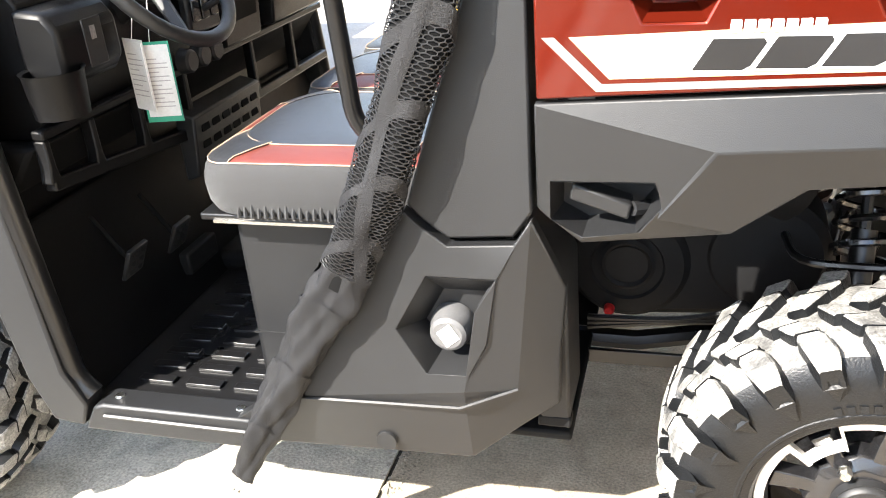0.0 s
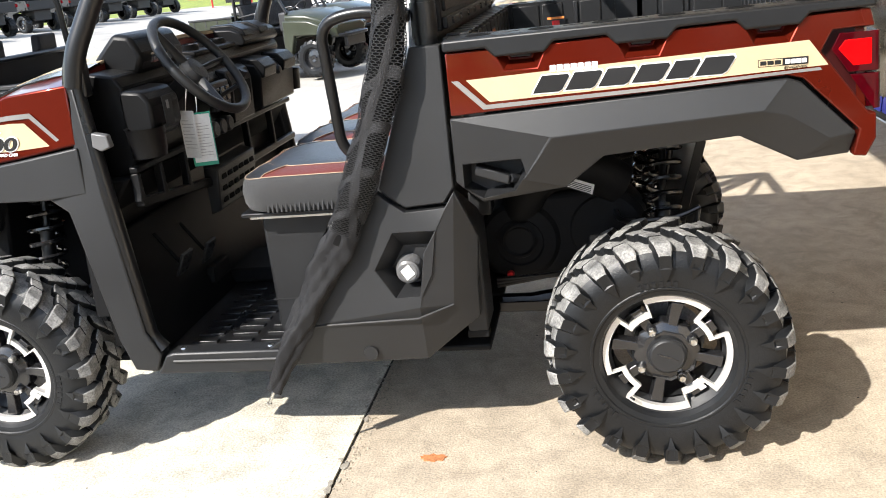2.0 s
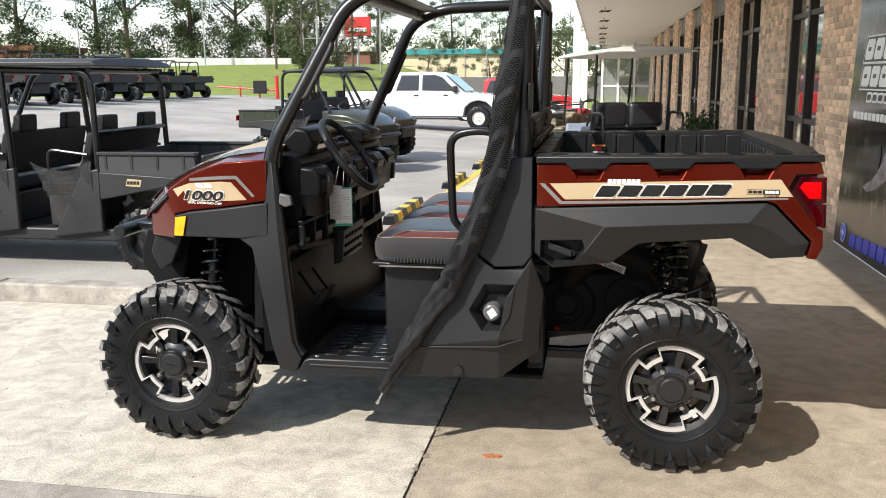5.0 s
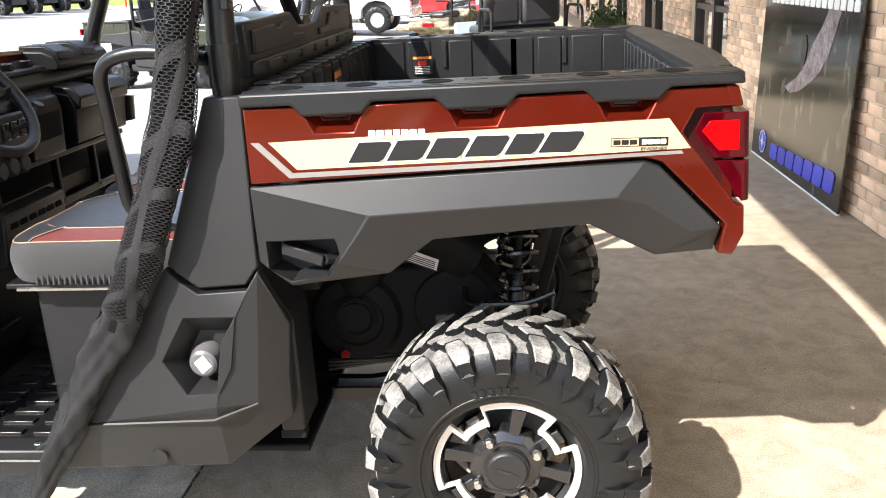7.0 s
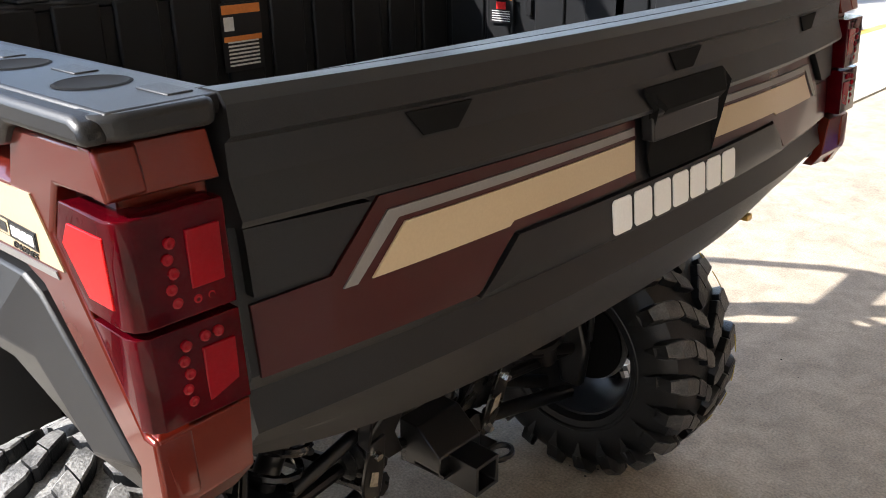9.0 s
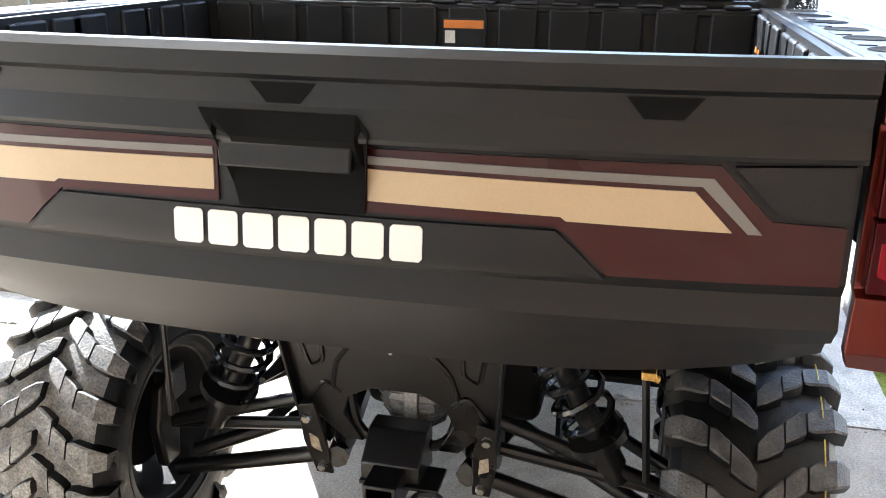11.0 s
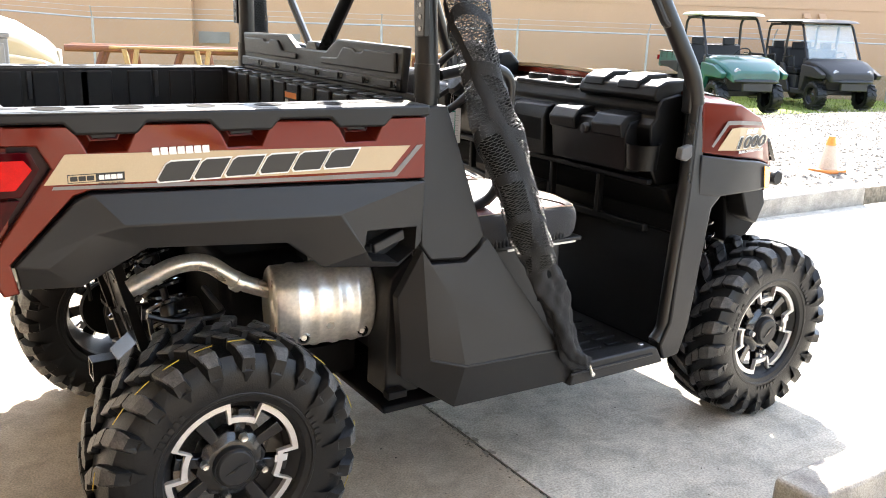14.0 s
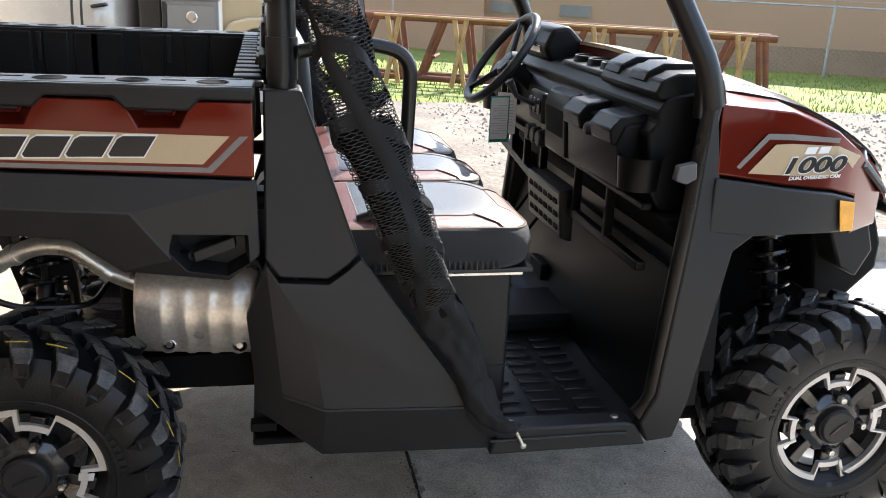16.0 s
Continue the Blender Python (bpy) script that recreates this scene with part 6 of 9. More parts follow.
def cushion(y0, y1):
    """Rounded cushion: woven skirt, red rim, black middle, tan stitching."""
    def ring(inset, z, drop=0.0):
        xa, xb, ya, yb = -1.207 + inset, -0.69 - inset, y0 + inset, y1 - inset
        pts = []
        for cx, cy, a0, r in ((xa, ya, 180, 0.115), (xb, ya, 270, 0.03), (xb, yb, 0, 0.03), (xa, yb, 90, 0.115)):
            r = max(0.012, r - inset * 0.5) if inset < 0.04 or cx != xa else 0.11
            r = min(r, (yb - ya) / 2 - 0.004)
            ox, oy = (cx + r if cx == xa else cx - r), (cy + r if cy == ya else cy - r)
            for k in range(8):
                a = radians(a0 + 90 * k / 7)
                x, y = ox + r * math.cos(a), oy + r * math.sin(a)
                pts.append((x, y, z - drop * max(0.0, (-1.1 - x) / 0.1)))
        return pts
    c = part("seat_cushion", loft([ring(0.03, 0.784), ring(0.01, 0.79), ring(0.003, 0.806), ring(0.0, 0.84), ring(0.002, 0.866, 0.012), ring(0.006, 0.882, 0.014), ring(0.012, 0.892, 0.014)]), FABRIC, utv, "black and red vinyl seat cushion with a woven skirt", smooth=60)
    part("red_rim", loft([ring(0.012, 0.891, 0.014), ring(0.016, 0.8945, 0.014), ring(0.026, 0.8985, 0.014), ring(0.05, 0.9055, 0.01), ring(0.072, 0.9085, 0.006)], cap=False), VINYL_RED, c, "red vinyl rim", smooth=60)
    part("middle_panel", loft([ring(0.071, 0.9085, 0.006), ring(0.09, 0.912), ring(0.13, 0.9145), ring(0.16, 0.915)]), VINYL, c, "black vinyl middle panel", smooth=60)
    part("stitch", tube(ring(0.0118, 0.8935, 0.014), 0.0013, 5, closed=True), THREAD, c)
    part("stitch", tube(ring(0.071, 0.9095, 0.006), 0.0012, 5, closed=True), THREAD, c)
    # black wedges from the middle panel to the two front corners
    levels = [(0.011, 0.8918, 0.014), (0.0155, 0.8962, 0.014), (0.0255, 0.9002, 0.014), (0.049, 0.9077, 0.01), (0.075, 0.9112, 0.006)]
    for first in (0, 24):
        grid = [ring(*q)[first:first + 8] for q in levels]
        wv = [p for i, row in enumerate(grid) for p in row[1:7]]
        wf = [(i * 6 + j, i * 6 + j + 1, i * 6 + j + 7, i * 6 + j + 6) for i in range(4) for j in range(5)]
        part("black_wedge", shell(wv, wf, (0, 0, -0.004)), VINYL, c, "black vinyl wedge", smooth=60)
        for j in (1, 6):
            part("stitch", tube([(p[0], p[1], p[2] + 0.0008) for p in (row[j] for row in grid)], 0.0011, 5), THREAD, c)
    for q in range(30):
        x = -1.1 + q * 0.0138
        h = 0.016 + 0.012 * ((q * 7) % 5) / 4
        for yy in (y0 + 0.004, y1 - 0.004):
            part("gather", tube([(x, yy, 0.79), (x + 0.002, yy, 0.798 + h * 0.5), (x + 0.004, yy + (0.002 if yy < (y0 + y1) / 2 else -0.002), 0.798 + h)], [0.0042, 0.0042, 0.001], 6), FABRIC, c)
    return c


cushion(-0.69, -0.2)
cushion(-0.192, 0.192)
cushion(0.2, 0.69)
for y0, y1 in ((-0.6, -0.06), (0.06, 0.6)):
    part("seat_back", loft([[(-0.70 + 0.02 * abs(v - 0.5), y0 + (y1 - y0) * v, 0.9), (-0.665 + 0.01 * abs(v - 0.5), y0 + (y1 - y0) * v, 1.12), (-0.645, y0 + (y1 - y0) * v, 1.31), (-0.6, y0 + (y1 - y0) * v, 1.31), (-0.6, y0 + (y1 - y0) * v, 0.9)] for v in [k / 8 for k in range(9)]]), VINYL, utv, "black vinyl seat back", bevel=0.02, seg=3)

# ---- front bodywork ----
hood_rows = []
HX = [-1.6, -1.7, -1.8, -1.9, -2.0, -2.08, -2.15, -2.21, -2.245]
HZ = [1.235, 1.225, 1.208, 1.18, 1.138, 1.095, 1.05, 0.995, 0.94]
for x, z in zip(HX, HZ):
    k = (x + 1.6) / -0.645
    wy = 0.66 - 0.1 * k ** 2
    hood_rows.append([(x, y * wy, z + 0.03 * (1 - abs(y) ** 2.2) * (1 - 0.6 * k)) for y in (-1, -0.9, -0.6, -0.3, 0, 0.3, 0.6, 0.9, 1)])
vs = [v for r in hood_rows for v in r]
fs = [(i * 9 + j, i * 9 + j + 1, i * 9 + j + 10, i * 9 + j + 9) for i in range(len(HX) - 1) for j in range(8)]
hood = part("hood", shell(vs, fs, (0, 0, -0.02)), PAINT, utv, "glossy red hood with a cream centre panel", smooth=40)
lifted = [[(v[0], v[1], v[2] + 0.016 + 0.022 * i / 8) for v in r] for i, r in enumerate(hood_rows[:8])]
vs2 = [(x, y * 0.84, z) for r in lifted for x, y, z in r]
fs2 = [f for f in fs if max(f) < 72]
part("hood_centre", shell(vs2, fs2, (0, 0, -0.012)), TAN, hood, "cream hood centre panel", smooth=40)
for e in (0, 8):
    strip = [p for r in lifted for p in ((r[e][0], r[e][1] * 0.84, r[e][2] - 0.001), (r[e][0], r[e][1] * 1.0, r[e][2] - 0.016))]
    part("hood_edge", shell(strip, [(2 * i, 2 * i + 1, 2 * i + 3, 2 * i + 2) for i in range(7)], (0, 0, -0.008)), GLOSS_BLACK, hood, "gloss black hood edge", smooth=40)

for s in (-1, 1):
    V = mirror(s, [(-1.602, 0.752, 1.208), (-1.605, 0.765, 1.045), (-1.8, 0.748, 1.192), (-1.8, 0.752, 1.015), (-1.95, 0.715, 1.142), (-1.95, 0.725, 0.995), (-2.08, 0.655, 1.07), (-2.035, 0.705, 0.975),
                   (-2.2, 0.59, 0.965), (-2.045, 0.7, 0.872), (-2.205, 0.585, 0.862), (-1.6, 0.655, 1.237), (-1.8, 0.645, 1.21), (-1.95, 0.61, 1.16), (-2.08, 0.57, 1.095), (-2.235, 0.55, 0.96), (-2.235, 0.52, 0.862)])
    F = [(0, 1, 3, 2), (2, 3, 5, 4), (4, 5, 7, 6), (6, 7, 9, 10, 8), (0, 2, 12, 11), (2, 4, 13, 12), (4, 6, 14, 13), (6, 8, 15, 14), (8, 10, 16, 15)]
    fen = part("front_fender", shell(V, F, (0, -s * 0.012, -0.006)), PAINT, utv, "glossy metallic red front fender", bevel=0.004, smooth=22)
    # stripes on the fender
    def on(x, z, lift=0.0025):
        """Place on the fender's side."""
        P = [(-1.6, 0.758), (-1.8, 0.75), (-1.95, 0.72), (-2.08, 0.67), (-2.2, 0.588)]
        for (xa, ya), (xb, yb) in zip(P, P[1:]):
            if xb <= x <= xa:
                y = ya + (yb - ya) * (x - xa) / (xb - xa)
                break
        else:
            y = 0.75
        return (x, s * (y + lift), z)
    def patch(name, pts, m, lift=0.0025, par=None):
        vv = [on(p[0], p[1], lift) for p in pts]
        return part(name, shell(vv, [tuple(range(len(vv)))], (0, -s * 0.0015, 0)), m, par or fen, smooth=0)
    patch("grey_stripe", [(-1.645, 1.05), (-1.66, 1.05), (-1.735, 1.128), (-1.8, 1.126), (-1.8, 1.14), (-1.73, 1.142)], GREY_DECAL, 0.004)
    patch("grey_stripe", [(-1.8, 1.126), (-1.95, 1.114), (-1.95, 1.126), (-1.8, 1.14)], GREY_DECAL, 0.004)
    patch("tan_stripe", [(-1.69, 1.045), (-1.755, 1.115), (-1.8, 1.117), (-1.8, 1.038)], TAN, 0.004)
    patch("tan_stripe", [(-1.8, 1.038), (-1.8, 1.117), (-1.95, 1.106), (-1.95, 1.03)], TAN, 0.004)
    patch("tan_stripe", [(-1.95, 1.03), (-1.95, 1.106), (-2.045, 1.075), (-2.02, 1.045)], TAN, 0.004)
    near_end, far_end = Vector(on(-1.785, 1.04, 0.007)), Vector(on(-1.948, 1.036, 0.009))
    along = (far_end - near_end).normalized() * (1 if s > 0 else -1)
    start = near_end if s > 0 else near_end - along * 0.2
    out = along.cross(Vector((0, 0, 1)))
    m = Matrix(((along.x, 0, out.x, start.x), (along.y, 0, out.y, start.y), (0, 1, 0, start.z), (0, 0, 0, 1)))
    lettering("1000", 0.2, 0.046, m, WHITE_DECAL, fen, fat=0.05)
    lettering("1000", 0.193, 0.04, Matrix.Translation(out * 0.002 + along * 0.0035 + Vector((0, 0, 0.003))) @ m, BLACK_DECAL, fen, fat=0.025)
    for k in range(2):
        a = -1.84 - k * 0.042
        patch("silver_block", [(a, 1.09), (a - 0.034, 1.09), (a - 0.042, 1.107), (a - 0.008, 1.107)], WHITE_DECAL, 0.0065)
    lettering("DUAL OVERHEAD CAM", 0.165, 0.009, Matrix.Translation(along * 0.02 + Vector((0, 0, -0.013))) @ m, WHITE_DECAL, fen, fat=0.02)
    # black flare below
    B = mirror(s, [(-1.6, 0.772, 1.036), (-1.735, 0.772, 0.888), (-1.6, 0.775, 0.9), (-1.8, 0.768, 1.008), (-1.95, 0.742, 0.988), (-2.03, 0.718, 0.968), (-2.04, 0.712, 0.88), (-1.95, 0.745, 0.885)])
    fl = part("fender_flare", shell(B, [(0, 3, 1, 2), (3, 4, 7, 1), (4, 5, 6, 7)], (0, -s * 0.05, 0)), PLASTIC, utv, "black plastic front fender flare", bevel=0.005, smooth=22)
    part("side_marker", shell(mirror(s, [(-1.965, 0.742, 0.972), (-2.022, 0.726, 0.962), (-2.034, 0.72, 0.885), (-1.985, 0.738, 0.888)]), [(0, 1, 2, 3)], (0, s * 0.004, 0)), AMBER, fl, "amber side reflector", bevel=0.001)
    part("inner_arch", prism([(-1.7, 0.5), (-1.66, 0.5), (-1.64, 0.9), (-1.75, 1.0), (-1.95, 0.98), (-1.95, 0.96), (-1.76, 0.97), (-1.68, 0.88)], s * 0.4, s * 0.72), PLASTIC_IN, utv, "black wheel arch liner")
    hl = part("headlight", shell(mirror(s, [(-2.09, 0.64, 1.05), (-2.19, 0.6, 0.975), (-2.245, 0.5, 0.965), (-2.2, 0.5, 1.04), (-2.13, 0.57, 1.075)]), [(0, 1, 2, 3, 4)], (-0.008, s * 0.008, 0.004)), HEADLENS, utv, "clear angular headlight", bevel=0.003)
    part("headlight_trim", shell(mirror(s, [(-2.075, 0.662, 1.04), (-2.195, 0.605, 0.955), (-2.25, 0.5, 0.945), (-2.245, 0.5, 0.96), (-2.19, 0.6, 0.972), (-2.085, 0.648, 1.052)]), [(0, 1, 4, 5), (1, 2, 3, 4)], (-0.01, s * 0.008, 0)), PLASTIC, hl)
grille = part("front_grille", box(-2.25, -2.2, -0.52, 0.52, 0.86, 0.96), PLASTIC, utv, "black front grille", bevel=0.01)
for k in range(5):
    part("grille_bar", box(-2.262, -2.25, -0.45, 0.45, 0.872 + k * 0.018, 0.88 + k * 0.018), GLOSS_BLACK, grille)
under = part("front_fascia", prism([(-2.1, 0.87), (-2.29, 0.87), (-2.33, 0.77), (-2.33, 0.69), (-2.24, 0.6), (-2.13, 0.61), (-2.1, 0.8)], -0.48, 0.48), PLASTIC_IN, utv, "black lower front fascia", bevel=0.01)
for s in (-1, 1):
    part("fascia_ear", prism([(-2.07, 0.865), (-2.2, 0.865), (-2.23, 0.78), (-2.19, 0.7), (-2.13, 0.73)], s * 0.48, s * 0.575), PLASTIC, under, "folded black corner piece", bevel=0.008)
bump = part("front_bumper", tube([(-2.44, -0.46, 0.845), (-2.44, 0.46, 0.845)], 0.03, 16), TUBE_BLACK, utv, "black tubular front bumper")
for s in (-1, 1):
    part("bumper_cap", lathe([(0.0, s * 0.468), (0.026, s * 0.468), (0.031, s * 0.462), (0.031, s * 0.44)], 16, "y", (-2.44, 0, 0.845)), PLASTIC, bump)
    part("bumper_arm", tube([(-2.44, s * 0.3, 0.845), (-2.2, s * 0.3, 0.85)], 0.022, 10), TUBE_BLACK, bump)
    part("bumper_plate", prism([(-2.42, 0.84), (-2.36, 0.84), (-2.33, 0.72), (-2.36, 0.6), (-2.24, 0.42), (-2.18, 0.42), (-2.3, 0.62), (-2.27, 0.72), (-2.2, 0.8), (-2.2, 0.86), (-2.42, 0.87)], s * 0.3, s * 0.34), TUBE_BLACK, bump, bevel=0.004)
part("skid_plate", prism([(-2.36, 0.6), (-2.24, 0.42), (-1.9, 0.3), (-1.9, 0.31), (-2.23, 0.435), (-2.345, 0.61)], -0.3, 0.3), TUBE_BLACK, bump)

# ---- suspension ----
def shock(c0, c1, turns, name="shock_absorber"):
    c0, c1 = Vector(c0), Vector(c1)
    d = c1 - c0
    sh = part(name, tube([c0, c0 + d * 0.55], 0.024, 12), TUBE_BLACK, utv, "black coil-over shock absorber")
    part("shock_rod", tube([c0 + d * 0.5, c1], 0.011, 8), TUBE_BLACK, sh)
    part("spring", coil(c0 + d * 0.2, c1 - d * 0.04, 0.054, 0.0078, turns), GLOSS_BLACK, sh, "black coil spring")
    part("spring_seat", tube([c0 + d * 0.17, c0 + d * 0.2], 0.062, 16), TUBE_BLACK, sh)
    part("top_seat", tube([c1 - d * 0.05, c1 - d * 0.02], 0.062, 16), TUBE_BLACK, sh)
    part("adjuster", tube([c0 + d * 0.06, c0 + d * 0.15], 0.03, 14), BRASS if "front" in name else TUBE_BLACK, sh)
    return sh


for s in (-1, 1):
    for x, tag in ((-2.05, "front"), (0.0, "rear")):
        for z0, z1, n in ((0.34, 0.26, "lower"), (0.46, 0.38, "upper")):
            if tag == "rear":
                z0, z1 = (0.335, 0.225) if n == "lower" else (0.475, 0.35)
            for dx in ((-0.13, 0.13) if tag == "front" else (-0.2, 0.04)):
                part("%s_arm" % n, tube([(x + dx, s * (0.1 if tag == "front" else 0.19), z0), (x + dx * 0.3, s * 0.54, z1)], 0.018 if n == "lower" else 0.0145, 14), TUBE_BLACK, utv, "black %s suspension arm" % n)
        kn = part("wheel_knuckle", prism([(x - 0.03, 0.23), (x + 0.03, 0.23), (x + 0.045, 0.34), (x + 0.02, 0.43), (x - 0.02, 0.43), (x - 0.045, 0.34)], s * 0.56, s * 0.59), TUBE_BLACK, utv, "black wheel knuckle", bevel=0.008)
        part("brake_caliper", box(x - 0.1, x - 0.04, s * 0.6 - 0.03, s * 0.6 + 0.03, 0.36, 0.44), CASTING, kn, bevel=0.008)
        part("half_shaft", tube([(x, s * 0.15, 0.39), (x, s * 0.55, 0.336)], 0.014, 10), TUBE_BLACK, utv, "black half shaft")
        bm = lathe([(0.02, 0.0), (0.035, 0.012), (0.026, 0.02), (0.04, 0.032), (0.03, 0.04), (0.045, 0.055), (0.036, 0.062), (0.048, 0.08)], 16, "y", (x, s * 0.2 - (0.08 if s > 0 else 0), 0.39))
        part("boot", bm, RUBBER, utv, "ribbed rubber drive boot")
    shock((-2.0, s * 0.5, 0.45), (-1.98, s * 0.42, 0.93), 7.5, "front_shock_absorber")
    shock((0.015, s * 0.44, 0.36), (0.05, s * 0.19, 0.87), 9.0)
    part("tie_rod", tube([(-2.18, s * 0.14, 0.43), (-2.16, s * 0.55, 0.4)], 0.009, 8), TUBE_BLACK, utv, "black steering tie rod")
    part("frame_rail", tube([(-2.2, s * 0.17, 0.33), (-1.5, s * 0.2, 0.3), (-0.4, s * 0.22, 0.3), (0.05, s * 0.14, 0.34)], 0.025, 8), TUBE_BLACK, utv, "black frame rail")
    part("upper_frame", tube([(-2.2, s * 0.3, 0.85), (-1.7, s * 0.32, 0.9)], 0.02, 8), TUBE_BLACK, utv)
    part("bed_frame", tube([(-0.55, s * 0.36, 0.88), (0.38, s * 0.36, 0.9)], 0.025, 8), TUBE_BLACK, utv, "black bed frame tube")
part("front_bulkhead", box(-2.2, -1.85, -0.17, 0.17, 0.32, 0.8), PLASTIC_IN, utv, "black front frame box", bevel=0.01)
part("upper_bracket", box(-1.96, -1.92, -0.44, 0.44, 0.86, 0.98), GREY_DECAL, utv, bevel=0.004)
part("belly_pan", box(-1.9, -0.5, -0.62, 0.62, 0.3, 0.32), PLASTIC_IN, utv, "black belly pan", bevel=0.006)

# sway bar at the rear
for s in (-1, 1):
    part("sway_bar", tube(fillet([(-0.12, s * 0.15, 0.62), (-0.1, s * 0.42, 0.62), (0.06, s * 0.47, 0.64), (0.13, s * 0.47, 0.67)], 0.06), 0.0085, 8), TUBE_BLACK, utv, "black sway bar")
    part("sway_link", tube([(0.125, s * 0.47, 0.67), (0.1, s * 0.49, 0.42)], 0.007, 8), TUBE_BLACK, utv, "sway bar link")

# engine and drive
engine = part("engine", box(-0.55, -0.14, -0.14, 0.26, 0.36, 0.74), PLASTIC_IN, utv, "dark engine and gearbox", bevel=0.03, seg=3)
part("clutch_cover", lathe([(0.0, -0.315), (0.05, -0.315), (0.055, -0.305), (0.075, -0.302), (0.08, -0.308), (0.118, -0.3), (0.132, -0.285), (0.138, -0.2), (0.138, -0.13)], 40, "y", (-0.42, 0, 0.535)), PLASTIC_IN, engine, "round black clutch cover")
part("cover_ring", lathe([(0.045, -0.317), (0.052, -0.322), (0.06, -0.317), (0.052, -0.31)], 32, "y", (-0.42, 0, 0.545), cap=False), PLASTIC_IN, engine)
part("clutch_cover", lathe([(0.0, -0.3), (0.11, -0.292), (0.13, -0.27), (0.135, -0.13)], 36, "y", (-0.14, 0, 0.56)), PLASTIC_IN, engine, "round black clutch cover")
part("clutch_case", prism([(-0.42, 0.68), (-0.12, 0.7), (-0.0, 0.58), (-0.12, 0.42), (-0.42, 0.4)], -0.285, -0.13), PLASTIC_IN, engine, bevel=0.02)
duct = part("intake_duct", tube(fillet([(-0.42, -0.24, 0.62), (-0.36, -0.3, 0.76), (-0.2, -0.3, 0.78), (-0.1, -0.25, 0.7)], 0.08), 0.07, 16), PLASTIC_IN, engine, "fat black intake duct")
part("duct_label", prism([(-0.285, 0.775), (-0.17, 0.73), (-0.178, 0.7), (-0.293, 0.745)], -0.3735, -0.371), PAPER, duct, "white duct label")
part("label_corner", prism([(-0.285, 0.775), (-0.26, 0.765), (-0.268, 0.736), (-0.293, 0.745)], -0.3748, -0.3736), ORANGE_DECAL, duct)
for k in range(5):
    t = 0.004 + k * 0.0052
    part("text_bar", prism([(-0.258 - t * 0.25, 0.76 - t), (-0.178 - t * 0.25, 0.729 - t), (-0.179 - t * 0.25, 0.7265 - t), (-0.259 - t * 0.25, 0.7575 - t)], -0.3748, -0.3736), INK, duct)
part("red_plug", lathe([(0.0, -0.322), (0.009, -0.322), (0.012, -0.316), (0.012, -0.3)], 14, "y", (-0.457, 0, 0.428)), RED_DOT, engine, "red drain plug")
part("bracket_block", box(-0.56, -0.49, -0.4, -0.3, 0.66, 0.74), PLASTIC, utv, bevel=0.006)
for k in range(3):
    part("hose", tube(fillet([(-0.5, -0.34, 0.4 + 0.012 * k), (-0.3, -0.36, 0.44), (-0.15, -0.33, 0.43 + 0.02 * k), (0.05, -0.3, 0.5)], 0.1), 0.007, 6), RUBBER, utv, "thin black hose")
part("hose_fitting", tube([(-0.2, -0.35, 0.44), (-0.15, -0.345, 0.447)], 0.014, 8), CHROME, utv)
skid = part("rear_skid", prism([(-0.5, 0.34), (-0.2, 0.34), (-0.02, 0.365), (-0.02, 0.33), (-0.2, 0.305), (-0.5, 0.305)], -0.34, -0.33), TUBE_BLACK, utv, "black drilled side plate", bevel=0.002)
for k in range(4):
    part("plate_hole", lathe([(0.0, -0.3415), (0.011, -0.3415), (0.013, -0.34)], 12, "y", (-0.24 + k * 0.055, 0, 0.328 + k * 0.006)), CONC_TAN, skid)

# exhaust on the other side
prof_m = [(0.0, -0.168), (0.108, -0.168), (0.121, -0.162), (0.125, -0.155)]
for k in range(4):
    a = -0.13 + k * 0.058
    prof_m += [(0.125, a), (0.129, a + 0.01), (0.1295, a + 0.02), (0.125, a + 0.03)]
prof_m += [(0.125, 0.116), (0.117, 0.124), (0.0, 0.124)]
muf = part("muffler", lathe(prof_m, 44, "x"), STEEL, utv, "heat-tinted steel muffler", smooth=50)
muf.matrix_basis = pose(-0.352, 0.44, 0.622, 0, 0, -7) @ Matrix.Diagonal((1.03, 0.74, 1, 1))
for x in (-0.126, 0.046):
    part("heat_shield_bolt", lathe([(0.0, 0.112), (0.008, 0.112), (0.009, 0.106), (0.013, 0.104), (0.015, 0.114), (0.018, 0.112), (0.02, 0.06)], 18, "y", (x, -0.006, -0.078)), CHROME, muf)
    part("bolt_recess", lathe([(0.0085, 0.1075), (0.0135, 0.1075), (0.0135, 0.1055), (0.0085, 0.1055)], 18, "y", (x, -0.006, -0.078), cap=False), HOLLOW, muf)
pipes = part("exhaust_pipe", tube(fillet([(-0.24, 0.4, 0.665), (-0.145, 0.395, 0.703), (-0.055, 0.39, 0.776), (0.025, 0.388, 0.778), (0.148, 0.37, 0.718)], 0.05, 6), 0.0245, 16), STEEL, utv, "bent steel exhaust pipe")
part("pipe_clamp", tube([(-0.152, 0.395, 0.698), (-0.134, 0.395, 0.711)], 0.029, 16), STEEL, pipes)
part("pipe_clamp", tube([(0.075, 0.381, 0.754), (0.088, 0.379, 0.747)], 0.0285, 16), STEEL, pipes)
part("pipe_clamp", tube([(0.118, 0.375, 0.733), (0.135, 0.372, 0.724)], 0.0285, 16), STEEL, pipes)
part("muffler_hanger", box(-0.36, -0.34, 0.36, 0.44, 0.75, 0.86), TUBE_BLACK, utv)
part("side_shield", box(-0.56, -0.1, 0.3, 0.31, 0.32, 0.42), PLASTIC_IN, utv, "black under shield")

